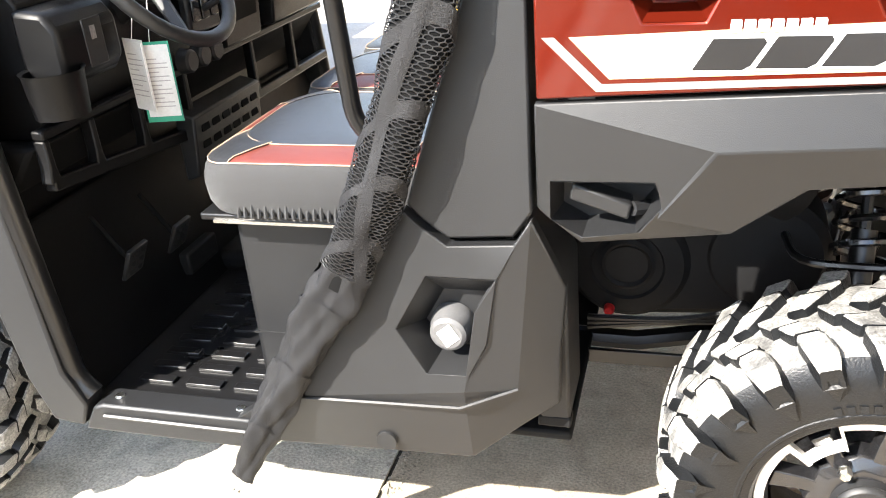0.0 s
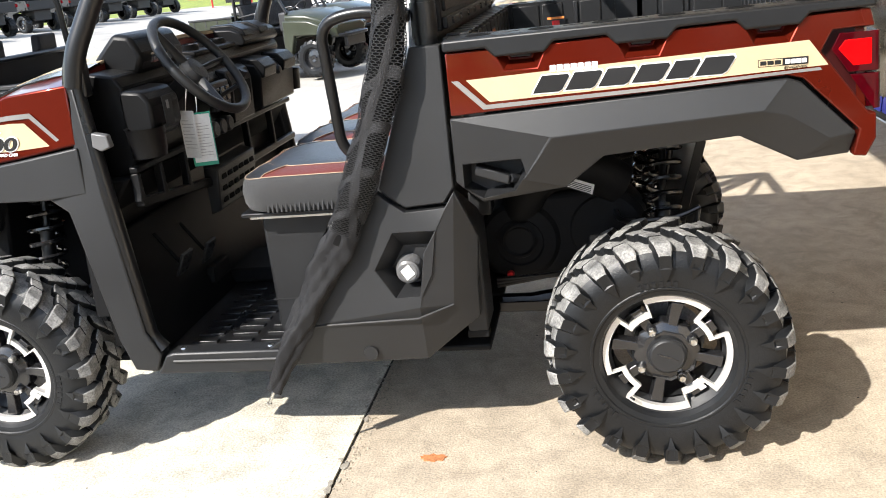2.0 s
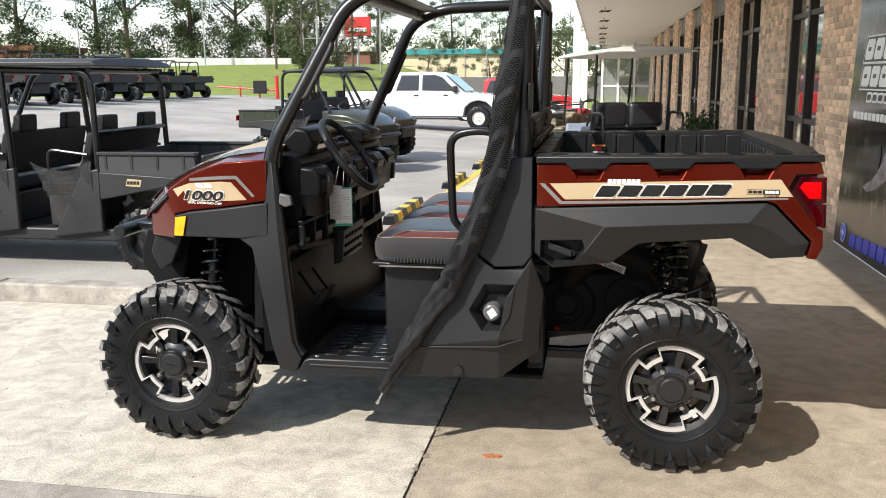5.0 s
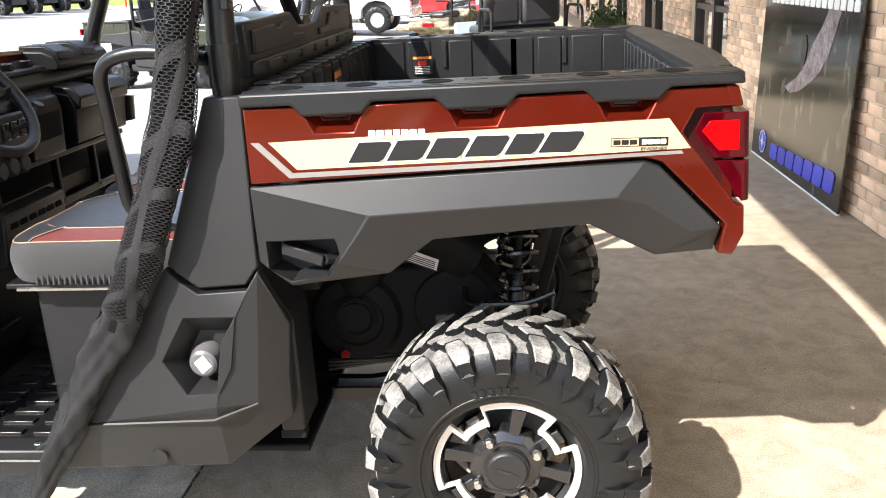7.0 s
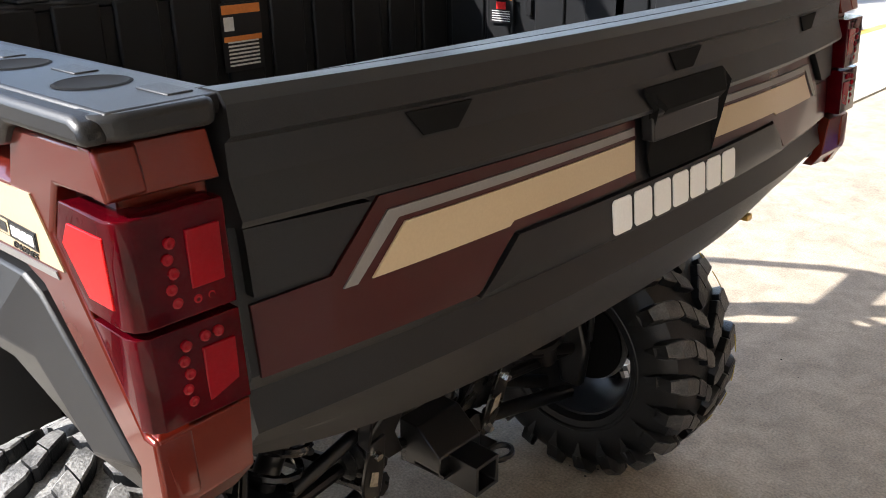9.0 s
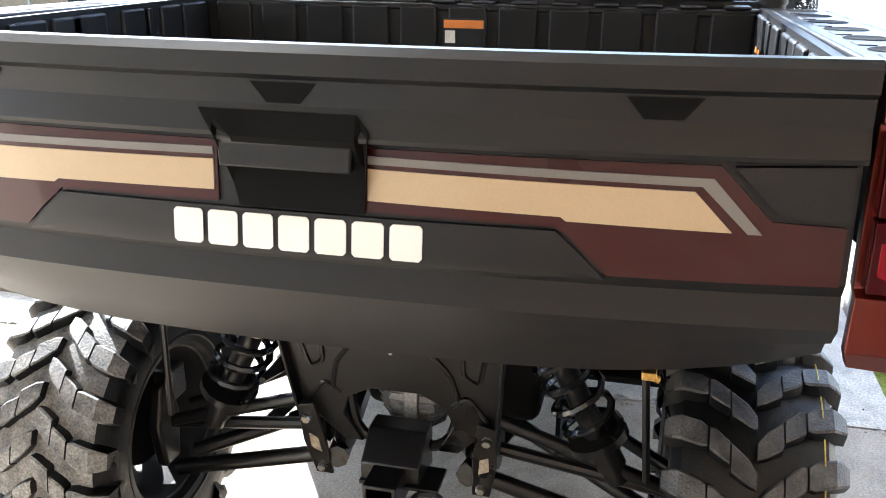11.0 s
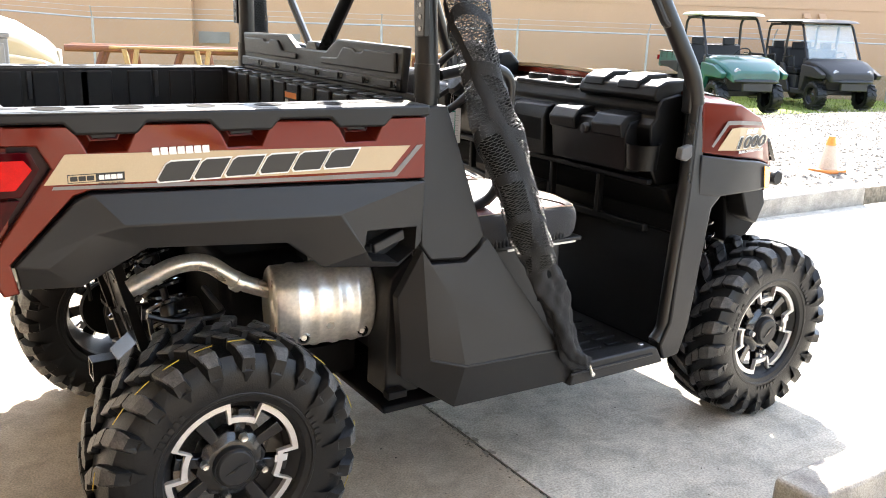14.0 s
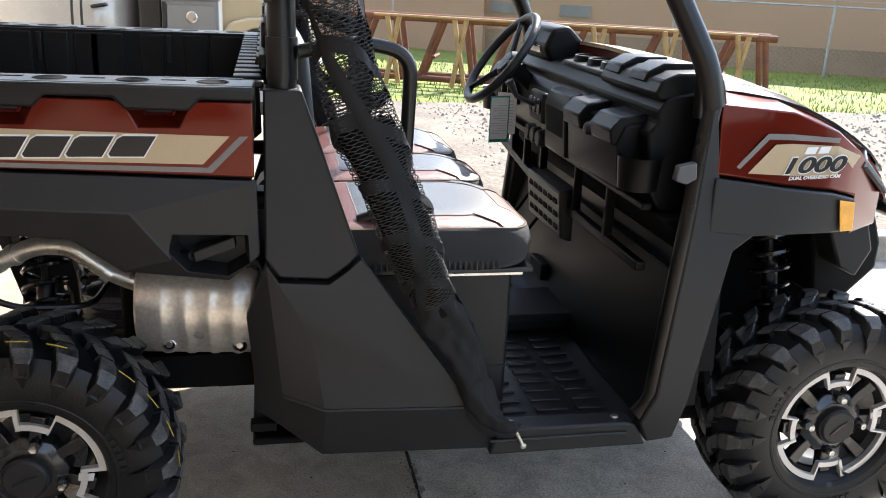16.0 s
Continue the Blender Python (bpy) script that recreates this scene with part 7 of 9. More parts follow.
# rear frame plate and hitch
PL = [(0.225, 0.83), (0.212, 0.62), (0.2, 0.48), (0.12, 0.39), (0.08, 0.39), (0.115, 0.46), (0.1, 0.51), (0.05, 0.54)]
plate = part("rear_frame_plate", prism(PL + [(-y, z) for y, z in PL[::-1]], 0.0, 0.008, "x"), TUBE_BLACK, utv, "black stamped frame plate", bevel=0.002)
for s in (-1, 1):
    for path in ([(0.205, 0.81), (0.195, 0.775), (0.15, 0.765), (0.14, 0.81)], [(0.115, 0.82), (0.095, 0.78), (0.035, 0.76), (0.0, 0.76)],
                 [(0.192, 0.74), (0.186, 0.66), (0.17, 0.58), (0.14, 0.6), (0.14, 0.7), (0.16, 0.748), (0.192, 0.74)], [(0.13, 0.53), (0.115, 0.6), (0.07, 0.66), (0.0, 0.67)],
                 [(0.185, 0.49), (0.145, 0.55), (0.115, 0.52)]):
        part("stamped_rib", tube(fillet([(0.0085, s * y, z) for y, z in path], 0.015, 3), 0.0055, 6), TUBE_BLACK, plate)
    part("plate_flange", prism([(s * 0.225, 0.83), (s * 0.232, 0.83), (s * 0.219, 0.62), (s * 0.207, 0.475), (s * 0.2, 0.48), (s * 0.212, 0.62)], 0.0, 0.03, "x"), TUBE_BLACK, plate, bevel=0.002)
    leg = part("hitch_leg", prism([(s * 0.15, 0.3), (s * 0.188, 0.3), (s * 0.204, 0.39), (s * 0.205, 0.49), (s * 0.168, 0.5), (s * 0.155, 0.41)], 0.022, 0.03, "x"), TUBE_BLACK, plate, bevel=0.002)
    part("leg_hole", prism([(s * 0.166, 0.365), (s * 0.188, 0.377), (s * 0.188, 0.415), (s * 0.17, 0.405)], 0.0302, 0.0315, "x"), CONC_TAN, leg)
    for y, z in ((0.17, 0.325), (0.186, 0.462)):
        part("frame_bolt", lathe([(0.0, 0.042), (0.009, 0.042), (0.011, 0.03)], 6, "x", (0, s * y, z)), CHROME, leg)
for y, z in ((-0.18, 0.79), (-0.165, 0.66), (0.0, 0.735), (0.0, 0.64), (0.165, 0.66), (0.18, 0.79), (-0.08, 0.8), (0.08, 0.8)):
    part("plate_bolt", lathe([(0.0, 0.0125), (0.0045, 0.0125), (0.0055, 0.008)], 8, "x", (0, y, z)), CHROME, plate)
plate.matrix_basis = Matrix.Translation((0.05, 0, 0.42)) @ pose(0, 0, 0, 0, 14, 0) @ Matrix.Translation((0, 0, -0.42))
for y in (-0.135, 0.468):
    hinge = part("gate_hinge", box(0.438, 0.456, y - 0.01, y + 0.01, 0.812, 0.824), BRASS, utv, "brass coloured hinge", bevel=0.002)
    part("hinge_pin", tube([(0.447, y + 0.004, 0.815), (0.447, y + 0.014, 0.811)], 0.0055, 8), BRASS, hinge)
case = part("gear_case", lathe([(0.0, 0.15), (0.05, 0.147), (0.07, 0.13), (0.078, 0.1), (0.08, 0.06), (0.08, -0.1)], 22, "x", (0, 0.0, 0.5)), CASTING, utv, "cast aluminium rear gearcase")
for k in range(7):
    z = 0.445 + k * 0.017
    w = math.sqrt(max(0.0004, 0.084 ** 2 - (z - 0.5) ** 2))
    part("cooling_fin", prism([(0.02, -w), (0.02, w), (0.11, w), (0.152, w * 0.55), (0.152, -w * 0.55), (0.11, -w)], z - 0.003, z + 0.003, "z"), CASTING, case, bevel=0.001)
part("case_boss", prism([(-0.014, 0.44), (0.014, 0.44), (0.016, 0.56), (-0.016, 0.56)], 0.148, 0.162, "x"), CASTING, case, bevel=0.003)
part("drain_bolt", lathe([(0.0, 0.172), (0.009, 0.172), (0.011, 0.16)], 6, "x", (0, 0.0, 0.44)), CHROME, case)
case.matrix_basis = Matrix.Translation((-0.15, 0.01, -0.035))
part("cradle", tube(fillet([(0.02, -0.12, 0.5), (0.03, -0.1, 0.385), (0.03, 0.1, 0.385), (0.02, 0.12, 0.5)], 0.06), 0.012, 8), TUBE_BLACK, utv, "black frame cradle")
ring = [(-0.033, 0.324), (0.033, 0.324), (0.033, 0.39), (-0.033, 0.39)]
ringi = [(-0.025, 0.332), (0.025, 0.332), (0.025, 0.382), (-0.025, 0.382)]
bm = bmesh.new()
o0, o1 = [bm.verts.new((0.2, y, z)) for y, z in ring], [bm.verts.new((0.06, y, z)) for y, z in ring]
i0, i1 = [bm.verts.new((0.2, y, z)) for y, z in ringi], [bm.verts.new((0.08, y, z)) for y, z in ringi]
for k in range(4):
    q = (k + 1) % 4
    bm.faces.new((o0[k], o0[q], o1[q], o1[k]))
    bm.faces.new((o0[k], i0[k], i0[q], o0[q]))
    bm.faces.new((i0[k], i1[k], i1[q], i0[q]))
bm.faces.new(i1)
part("receiver_tube", bm, TUBE_BLACK, utv, "square black hitch receiver", bevel=0.002)
part("receiver_bracket", prism([(0.02, 0.44), (0.07, 0.44), (0.13, 0.392), (0.13, 0.35), (0.02, 0.34)], -0.06, 0.06), TUBE_BLACK, utv, "black receiver bracket", bevel=0.003)
part("hitch_plate", box(0.06, 0.14, -0.06, 0.1, 0.35, 0.357), TUBE_BLACK, utv)
part("safety_loop", tube([(0.16 + 0.022 * math.cos(a), 0.085 + 0.03 * math.sin(a), 0.347) for a in [2 * math.pi * k / 16 for k in range(16)]], 0.006, 6, closed=True), TUBE_BLACK, utv, "safety chain loop")

# ---- rolled cab nets ----
def net(s):
    n = thing("cab_net", "rolled black side net with fabric sleeve on the cage post", "net", "cab nets")
    # centre line from the sill up the post
    foot = (-1.13, -0.81, 0.28) if s < 0 else (-1.14, 0.8, 0.405)
    C = [Vector(p) for p in (foot, (-1.035, s * 0.805, 0.45), (-0.93, s * 0.8, 0.62), (-0.84, s * 0.795, 0.78), (-0.76, s * 0.785, 0.95), (-0.69, s * 0.77, 1.15), (-0.65, s * 0.745, 1.4), (-0.62, s * 0.71, 1.62), (-0.6, s * 0.67, 1.84))]
    if s > 0:
        for p, dx in zip(C, (0, -0.03, -0.06, -0.075, -0.08, -0.07, -0.04, -0.02, 0)):
            p.x += dx
    Wd = [0.022, 0.036, 0.046, 0.054, 0.064, 0.068, 0.062, 0.052, 0.035] if s > 0 else [0.022, 0.036, 0.043, 0.046, 0.046, 0.047, 0.046, 0.042, 0.03]
    def at(u):
        f = min(len(C) - 1.0001, max(0, u * (len(C) - 1)))
        i = int(f)
        t = f - i
        p0, p1, p2, p3 = C[max(i - 1, 0)], C[i], C[i + 1], C[min(i + 2, len(C) - 1)]
        p = 0.5 * ((2 * p1) + (p2 - p0) * t + (2 * p0 - 5 * p1 + 4 * p2 - p3) * t * t + (3 * p1 - p0 - 3 * p2 + p3) * t ** 3)
        d = 0.5 * ((p2 - p0) + 2 * (2 * p0 - 5 * p1 + 4 * p2 - p3) * t + 3 * (3 * p1 - p0 - 3 * p2 + p3) * t * t)
        return p, d.normalized(), Wd[i] + (Wd[i + 1] - Wd[i]) * t
    def skin(u, a, k=1.0, wob=0.12):
        p, d, w = at(u)
        across = Vector((d.z, 0, -d.x)).normalized()
        out = Vector((0, s, 0))
        f = 1 + wob * math.sin(3 * a + 21 * u) * 0.6 + wob * math.sin(2 * a - 37 * u) * 0.5 + wob * 0.28 * math.sin(7 * a + 55 * u) + wob * 0.2 * math.sin(5 * a - 120 * u)
        return p + across * math.cos(a) * w * k * f + out * math.sin(a) * w * 0.55 * k * f
    # plain sleeve at the foot
    def fs(u, v):
        return skin(u * 0.36, v * 2 * math.pi, 0.94, 0.26)
    part("fabric_sleeve", sheet(fs, 70, 40), NYLON, n, "black nylon sleeve", smooth=60)
    # folded net inside
    def fi(u, v):
        return skin(0.33 + u * 0.66, v * 2 * math.pi, 0.9, 0.16)
    # hexagonal mesh outside
    def hexnet(u0, u1, nu, na, k, wob):
        bmh = bmesh.new()
        # brick-wall lattice with zigzag gives hexagons
        def zig(i, j):
            return i + (0.17 if (i + j) % 2 else -0.17)
        pts = {}
        def pv(i, j):
            key = (i, j % (2 * na))
            if key not in pts:
                pts[key] = skin(u0 + (u1 - u0) * zig(i, j) / nu, math.pi * (j % (2 * na)) / na, k, wob)
            return pts[key]
        def strand(a, b, r):
            d = (b - a)
            if d.length < 1e-6:
                return
            side = d.orthogonal().normalized() * r
            up = d.normalized().cross(side)
            A = [bmh.verts.new(a + o) for o in (side, up, -side, -up)]
            B = [bmh.verts.new(b + o) for o in (side, up, -side, -up)]
            for q in range(4):
                bmh.faces.new((A[q], A[(q + 1) % 4], B[(q + 1) % 4], B[q]))
        for i in range(nu):
            for j in range(2 * na):
                strand(pv(i, j), pv(i, j + 1), 0.0012)
                if (i + j) % 2 == 1:
                    strand(pv(i, j), pv(i + 1, j), 0.0012)
        return bmh
    part("net_mesh", hexnet(0.355, 0.995, 180 if s < 0 else 170, 17, 1.0, 0.16), NET, n, "black hexagonal net", smooth=0)
    part("net_fold", hexnet(0.36, 0.99, 100, 9, 0.72, 0.4), NET, n, "inner folds of black net", smooth=0)
    part("net_fold", hexnet(0.36, 0.97, 90, 8, 0.5, 0.5), NET, n, smooth=0)
    if s < 0:
        part("net_fold", sheet(fi, 60, 14), HOLLOW, n, smooth=60)
    else:
        part("net_fold", sheet(lambda u, v: skin(0.33 + u * 0.3, v * 2 * math.pi, 0.86, 0.16), 40, 14), HOLLOW, n, smooth=60)
    # edge binding and cross straps
    for a0 in (0.4, 3.5):
        part("binding", sheet(lambda u, v, a0=a0: skin(0.33 + 0.66 * u, a0 + (v - 0.5) * 0.55 + 1.6 * math.sin(u * 5.0), 1.04, 0.16), 60, 3), NYLON, n, smooth=60)
    for k in range(8):
        u = 0.37 + k * 0.078
        part("strap", sheet(lambda q, v, u=u: skin(u + 0.035 * math.sin(q * 2 * math.pi + 0.6) + (v - 0.5) * 0.017, q * 2 * math.pi, 1.03, 0.16), 28, 2), NYLON, n, "woven cross strap", smooth=60)
    for k in range(3):
        u = 0.09 + k * 0.1
        part("sleeve_seam", sheet(lambda q, v, u=u: skin(u + 0.012 * math.sin(q * 6.28) + (v - 0.5) * 0.006, q * 2 * math.pi, 1.03, 0.22), 24, 1), NYLON, n, smooth=60)
    tipp = C[0]
    pin = part("anchor_pin", tube([tipp + Vector((0.012, 0, 0.02)), tipp + Vector((-0.02, 0, -0.04))], 0.005, 8), CHROME, n, "zinc anchor pin")
    part("pin_head", lathe([(0, 0.006), (0.008, 0.004), (0.008, -0.004), (0, -0.006)], 10, "y", tuple(tipp + Vector((-0.022, 0, -0.044)))), CHROME, n)
    return n


net(-1)
net(1)

# ---------------- other vehicles and the surroundings ----------------
GREEN_UTV = mat("olive_paint", (0.026, 0.031, 0.016), 0.35, scale=3, fine=300, contrast=0.1, coat=0.3)
TEAL_UTV = mat("dark_green_paint", (0.012, 0.09, 0.072), 0.35, scale=3, fine=300, contrast=0.1, coat=0.4)
CHARCOAL = mat("charcoal_plastic", (0.04, 0.041, 0.043), 0.5, scale=3, fine=300, contrast=0.1)
GREY_UTV = mat("grey_green_paint", (0.06, 0.065, 0.06), 0.4, scale=3, fine=300, contrast=0.1)
WHITE_CAR = mat("white_car_paint", (0.78, 0.78, 0.78), 0.25, scale=1, fine=200, contrast=0.03, coat=0.8)
RED_CAR = mat("red_car_paint", (0.42, 0.018, 0.02), 0.25, scale=1, fine=200, contrast=0.04, coat=0.8)
CAR_GLASS = mat("car_glass", (0.015, 0.017, 0.02), 0.05, scale=2, fine=100, contrast=0.05, coat=1.0)
BEIGE_TRUCK = mat("beige_truck_paint", (0.52, 0.42, 0.25), 0.3, scale=1, fine=200, contrast=0.05, coat=0.6)
TANK = mat("painted_tank", (0.62, 0.62, 0.6), 0.25, metal=0.3, scale=2, fine=120, contrast=0.08)
ROOF_GREY = mat("grey_roof", (0.55, 0.54, 0.5), 0.5, scale=3, fine=150, contrast=0.08)
DARK_METAL = mat("dark_trim", (0.018, 0.018, 0.019), 0.5, scale=4, fine=300, contrast=0.12)
SAND_CAMO = mat("camouflage_paint", (0.3, 0.25, 0.17), 0.6, col2=(0.06, 0.055, 0.03), scale=9, fine=60, contrast=0.2)
BLUE_GREY = mat("blue_grey_body", (0.22, 0.26, 0.33), 0.3, scale=3, fine=200, contrast=0.05, coat=0.5)


def simple_wheel(parent, x, y, r, w, name="wheel", rimc=None):
    """Axle along y; outer side away from the middle."""
    sgn = -1 if y < 0 else 1
    rim = part(name, lathe([(0.0, sgn * w * 0.32), (r * 0.16, sgn * w * 0.36), (r * 0.2, sgn * w * 0.3), (r * 0.5, sgn * w * 0.22), (r * 0.54, sgn * w * 0.42), (r * 0.56, sgn * w * 0.3), (r * 0.52, -sgn * w * 0.3)], 24, "y", (x, y, r), cap=False), rimc or GLOSS_BLACK, parent)
    bm = lathe([(r * 0.54, -w * 0.4), (r * 0.62, -w * 0.49), (r * 0.8, -w * 0.5), (r * 0.93, -w * 0.42), (r * 0.95, 0), (r * 0.93, w * 0.42), (r * 0.8, w * 0.5), (r * 0.62, w * 0.49), (r * 0.54, w * 0.4)], 28, "y", (x, y, r), cap=False)
    part("tyre", bm, RUBBER, rim, smooth=25)
    bm = bmesh.new()
    for k in range(16):
        for s in (-1, 1):
            a = 2 * math.pi * (k + (0.5 if s > 0 else 0)) / 16
            rings = []
            for yy, da, rb, rt, hw in ((0.02, 0.06, 0.93, 1.0, 0.08), (0.3, 0.0, 0.92, 1.0, 0.1), (0.46, -0.05, 0.88, 0.97, 0.09), (0.52, -0.06, 0.75, 0.85, 0.05)):
                c = a + da
                rings.append([(x + rr * r * math.cos(aa), y + s * yy * w, r + rr * r * math.sin(aa)) for aa, rr in ((c - hw, rb), (c - hw * 0.8, rt), (c + hw * 0.8, rt), (c + hw, rb))])
            loft(rings, bm)
    tagged(part("tread", bm, RUBBER, rim, smooth=25), kind="stuff")
    return rim


def small_utv(label, at, paint, crew=False, roof=None, cage=True, windshield=False, bed_col=None, group="", lights=False, net_col=None):
    """Front towards +x, rear axle at x = 0, on z = 0."""
    u = thing("utility_vehicle", label, "utility vehicle", group, at=at)
    wb = 2.75 if crew else 1.95
    for x in (0, wb):
        for y in (-0.6, 0.6):
            simple_wheel(u, x, y, 0.32, 0.25)
    bedc = bed_col or paint
    bed = part("cargo_bed", box(-0.55, 0.42, -0.68, 0.68, 0.78, 0.82), bedc, u, "cargo bed")
    for y in (-0.68, 0.68):
        part("bed_side", prism([(-0.55, 0.8), (0.42, 0.8), (0.42, 1.1), (-0.5, 1.1)], y - 0.03, y + 0.03), bedc, bed, bevel=0.01)
        part("bed_cap", box(-0.52, 0.43, y - 0.045, y + 0.045, 1.1, 1.13), DARK_METAL, bed, bevel=0.006)
        part("side_guard", prism([(-0.45, 0.9), (0.42, 0.95), (0.42, 0.7), (0.3, 0.72), (-0.2, 0.82), (-0.38, 0.78)], y - 0.05, y + 0.05), DARK_METAL, bed, bevel=0.01)
        for x in (-0.4, -0.15, 0.1, 0.35):
            part("stake_pocket", box(x - 0.012, x + 0.012, y - 0.036, y + 0.036, 0.98, 1.1), DARK_METAL, bed)
        part("tail_lamp", box(-0.57, -0.54, y - 0.06, y + 0.03, 0.92, 1.02), LENS, bed)
    part("bed_front", box(0.4, 0.43, -0.65, 0.65, 0.82, 1.1), bedc, bed)
    part("tailgate", box(-0.57, -0.53, -0.65, 0.65, 0.8, 1.1), bedc, bed, bevel=0.008)
    part("engine_block", box(-0.3, 0.45, -0.35, 0.35, 0.4, 0.78), DARK_METAL, u, bevel=0.02)
    part("chassis", box(0.3, wb - 0.35, -0.66, 0.66, 0.3, 0.42), DARK_METAL, u, bevel=0.02)
    rows = [0.85, 1.7] if crew else [0.85]
    for rx in rows:
        part("seat_box", box(rx - 0.25, rx + 0.18, -0.6, 0.6, 0.42, 0.72), DARK_METAL, u, bevel=0.02)
        part("seat_cushion", box(rx - 0.25, rx + 0.22, -0.64, 0.64, 0.74, 0.86), NYLON, u, "black seat cushion", bevel=0.03, seg=3)
        part("seat_back", prism([(rx - 0.26, 0.9), (rx - 0.15, 0.88), (rx - 0.27, 1.3), (rx - 0.36, 1.3)], -0.62, 0.62), NYLON, u, "black seat back", bevel=0.03, seg=3)
        for y in (-0.36, 0.36):
            part("head_rest", prism([(rx - 0.37, 1.29), (rx - 0.28, 1.29), (rx - 0.3, 1.45), (rx - 0.38, 1.45)], y - 0.13, y + 0.13), NYLON, u, bevel=0.02)
            part("side_bar", tube(fillet([(rx - 0.3, y * 1.85, 1.1), (rx + 0.1, y * 1.85, 1.15), (rx + 0.12, y * 1.8, 0.8)], 0.08), 0.016, 8), TUBE_BLACK, u)
        for y in (-0.68, 0.68):
            part("side_skirt", prism([(rx - 0.42, 0.4), (rx + 0.1, 0.34), (rx + 0.0, 0.5), (rx - 0.25, 0.95), (rx - 0.42, 0.98)], y - 0.03, y + 0.03), DARK_METAL, u, bevel=0.015)
    # nose
    part("hood", loft([[(x, -w, z0), (x, -w, z1 - 0.06), (x, -w * 0.75, z1), (x, w * 0.75, z1), (x, w, z1 - 0.06), (x, w, z0)] for x, w, z0, z1 in ((wb - 0.5, 0.66, 0.62, 1.12), (wb - 0.1, 0.66, 0.72, 1.1), (wb + 0.2, 0.6, 0.74, 1.0), (wb + 0.42, 0.5, 0.62, 0.84))]), paint, u, "painted hood", bevel=0.03, seg=3)
    part("dashboard", box(wb - 0.62, wb - 0.46, -0.64, 0.64, 0.8, 1.12), DARK_METAL, u, bevel=0.03)
    part("cowl", box(wb - 0.56, wb - 0.45, -0.66, 0.66, 0.36, 0.8), DARK_METAL, u)
    for y in (-0.67, 0.67):
        part("front_guard", prism([(wb - 0.52, 0.4), (wb - 0.4, 0.4), (wb - 0.3, 0.72), (wb + 0.3, 0.7), (wb + 0.36, 0.8), (wb, 0.95), (wb - 0.5, 0.98)], y - 0.06, y + 0.06), paint if lights else DARK_METAL, u, bevel=0.02)
        part("headlight", lathe([(0.0, 0.03), (0.06, 0.028), (0.07, 0.0)], 14, "x", (wb + 0.36, y * 0.6, 0.84)), HEADLENS, u)
        part("shock", tube([(wb, y * 0.7, 0.4), (wb, y * 0.6, 0.8)], 0.035, 8), TUBE_BLACK, u)
    part("bumper", tube(fillet([(wb + 0.3, -0.5, 0.66), (wb + 0.52, -0.4, 0.66), (wb + 0.52, 0.4, 0.66), (wb + 0.3, 0.5, 0.66)], 0.12), 0.03, 10), TUBE_BLACK, u)
    part("bumper_guard", box(wb + 0.42, wb + 0.5, -0.32, 0.32, 0.46, 0.7), DARK_METAL, u, bevel=0.02)
    c = Vector((wb - 0.8, 0.34, 1.12))
    n, up = Vector((-0.8, 0, 0.6)), Vector((0.6, 0, 0.8))
    part("steering_wheel", tube([c + (up * math.cos(a) + Vector((0, 1, 0)) * math.sin(a)) * 0.17 for a in [2 * math.pi * k / 24 for k in range(24)]], 0.014, 8, closed=True), PLASTIC, u)
    part("steering_column", tube([c, c - n * 0.25], 0.025, 8), PLASTIC, u)
    if cage:
        for y in (-0.66, 0.66):
            part("cage_side", tube(fillet([(0.46, y, 0.8), (0.48, y * 0.95, 1.84), (wb - 0.85, y * 0.93, 1.88), (wb - 0.42, y, 1.1)], 0.16), 0.028, 8), TUBE_BLACK, u, "black cage tube")
            if crew:
                part("cage_post", tube([(1.38, y * 0.94, 1.85), (1.32, y, 0.8)], 0.03, 8), TUBE_BLACK, u)
        for x in (0.5, wb - 0.9):
            part("cage_cross", tube([(x, -0.62, 1.85), (x, 0.62, 1.85)], 0.026, 8), TUBE_BLACK, u)
        part("cage_cross", tube([(0.47, -0.64, 1.3), (0.47, 0.64, 1.3)], 0.022, 8), TUBE_BLACK, u)
    if roof:
        part("roof", loft([[(0.36, y, 1.885), (0.42, y, 1.95 + h), (wb - 0.78, y, 1.96 + h), (wb - 0.66, y, 1.9)] for y, h in ((-0.7, -0.02), (-0.5, 0.01), (0, 0.02), (0.5, 0.01), (0.7, -0.02))]), roof, u, "flat cab roof", bevel=0.012)
    if windshield:
        part("windshield", shell([(wb - 0.44, -0.6, 1.1), (wb - 0.44, 0.6, 1.1), (wb - 0.84, 0.58, 1.86), (wb - 0.84, -0.58, 1.86)], [(0, 1, 2, 3)], (0.01, 0, 0)), glass_mat("utv_screen", (0.5, 0.55, 0.55), alpha=0.35), u)
    if net_col:
        for rx in rows:
            for y in (-0.7, 0.7):
                def fn(a, b, rx=rx, y=y):
                    return (rx - 0.35 + a * 0.62 - 0.25 * b * a, y + 0.02 * math.sin(a * 9 + b * 5), 1.05 - 0.55 * b + 0.14 * math.sin(a * 3.1) * (b - 0.7))
                part("side_net", sheet(fn, 10, 10), net_col, u, "drooping black side net")
    return u


NETTING = glass_mat("black_netting", (0.006, 0.006, 0.006), rough=0.8, alpha=0.72)


def standing(x, y, head, dz=0.0):
    return pose(x, y, ground_z(x, y) + dz, 0, 0, head)


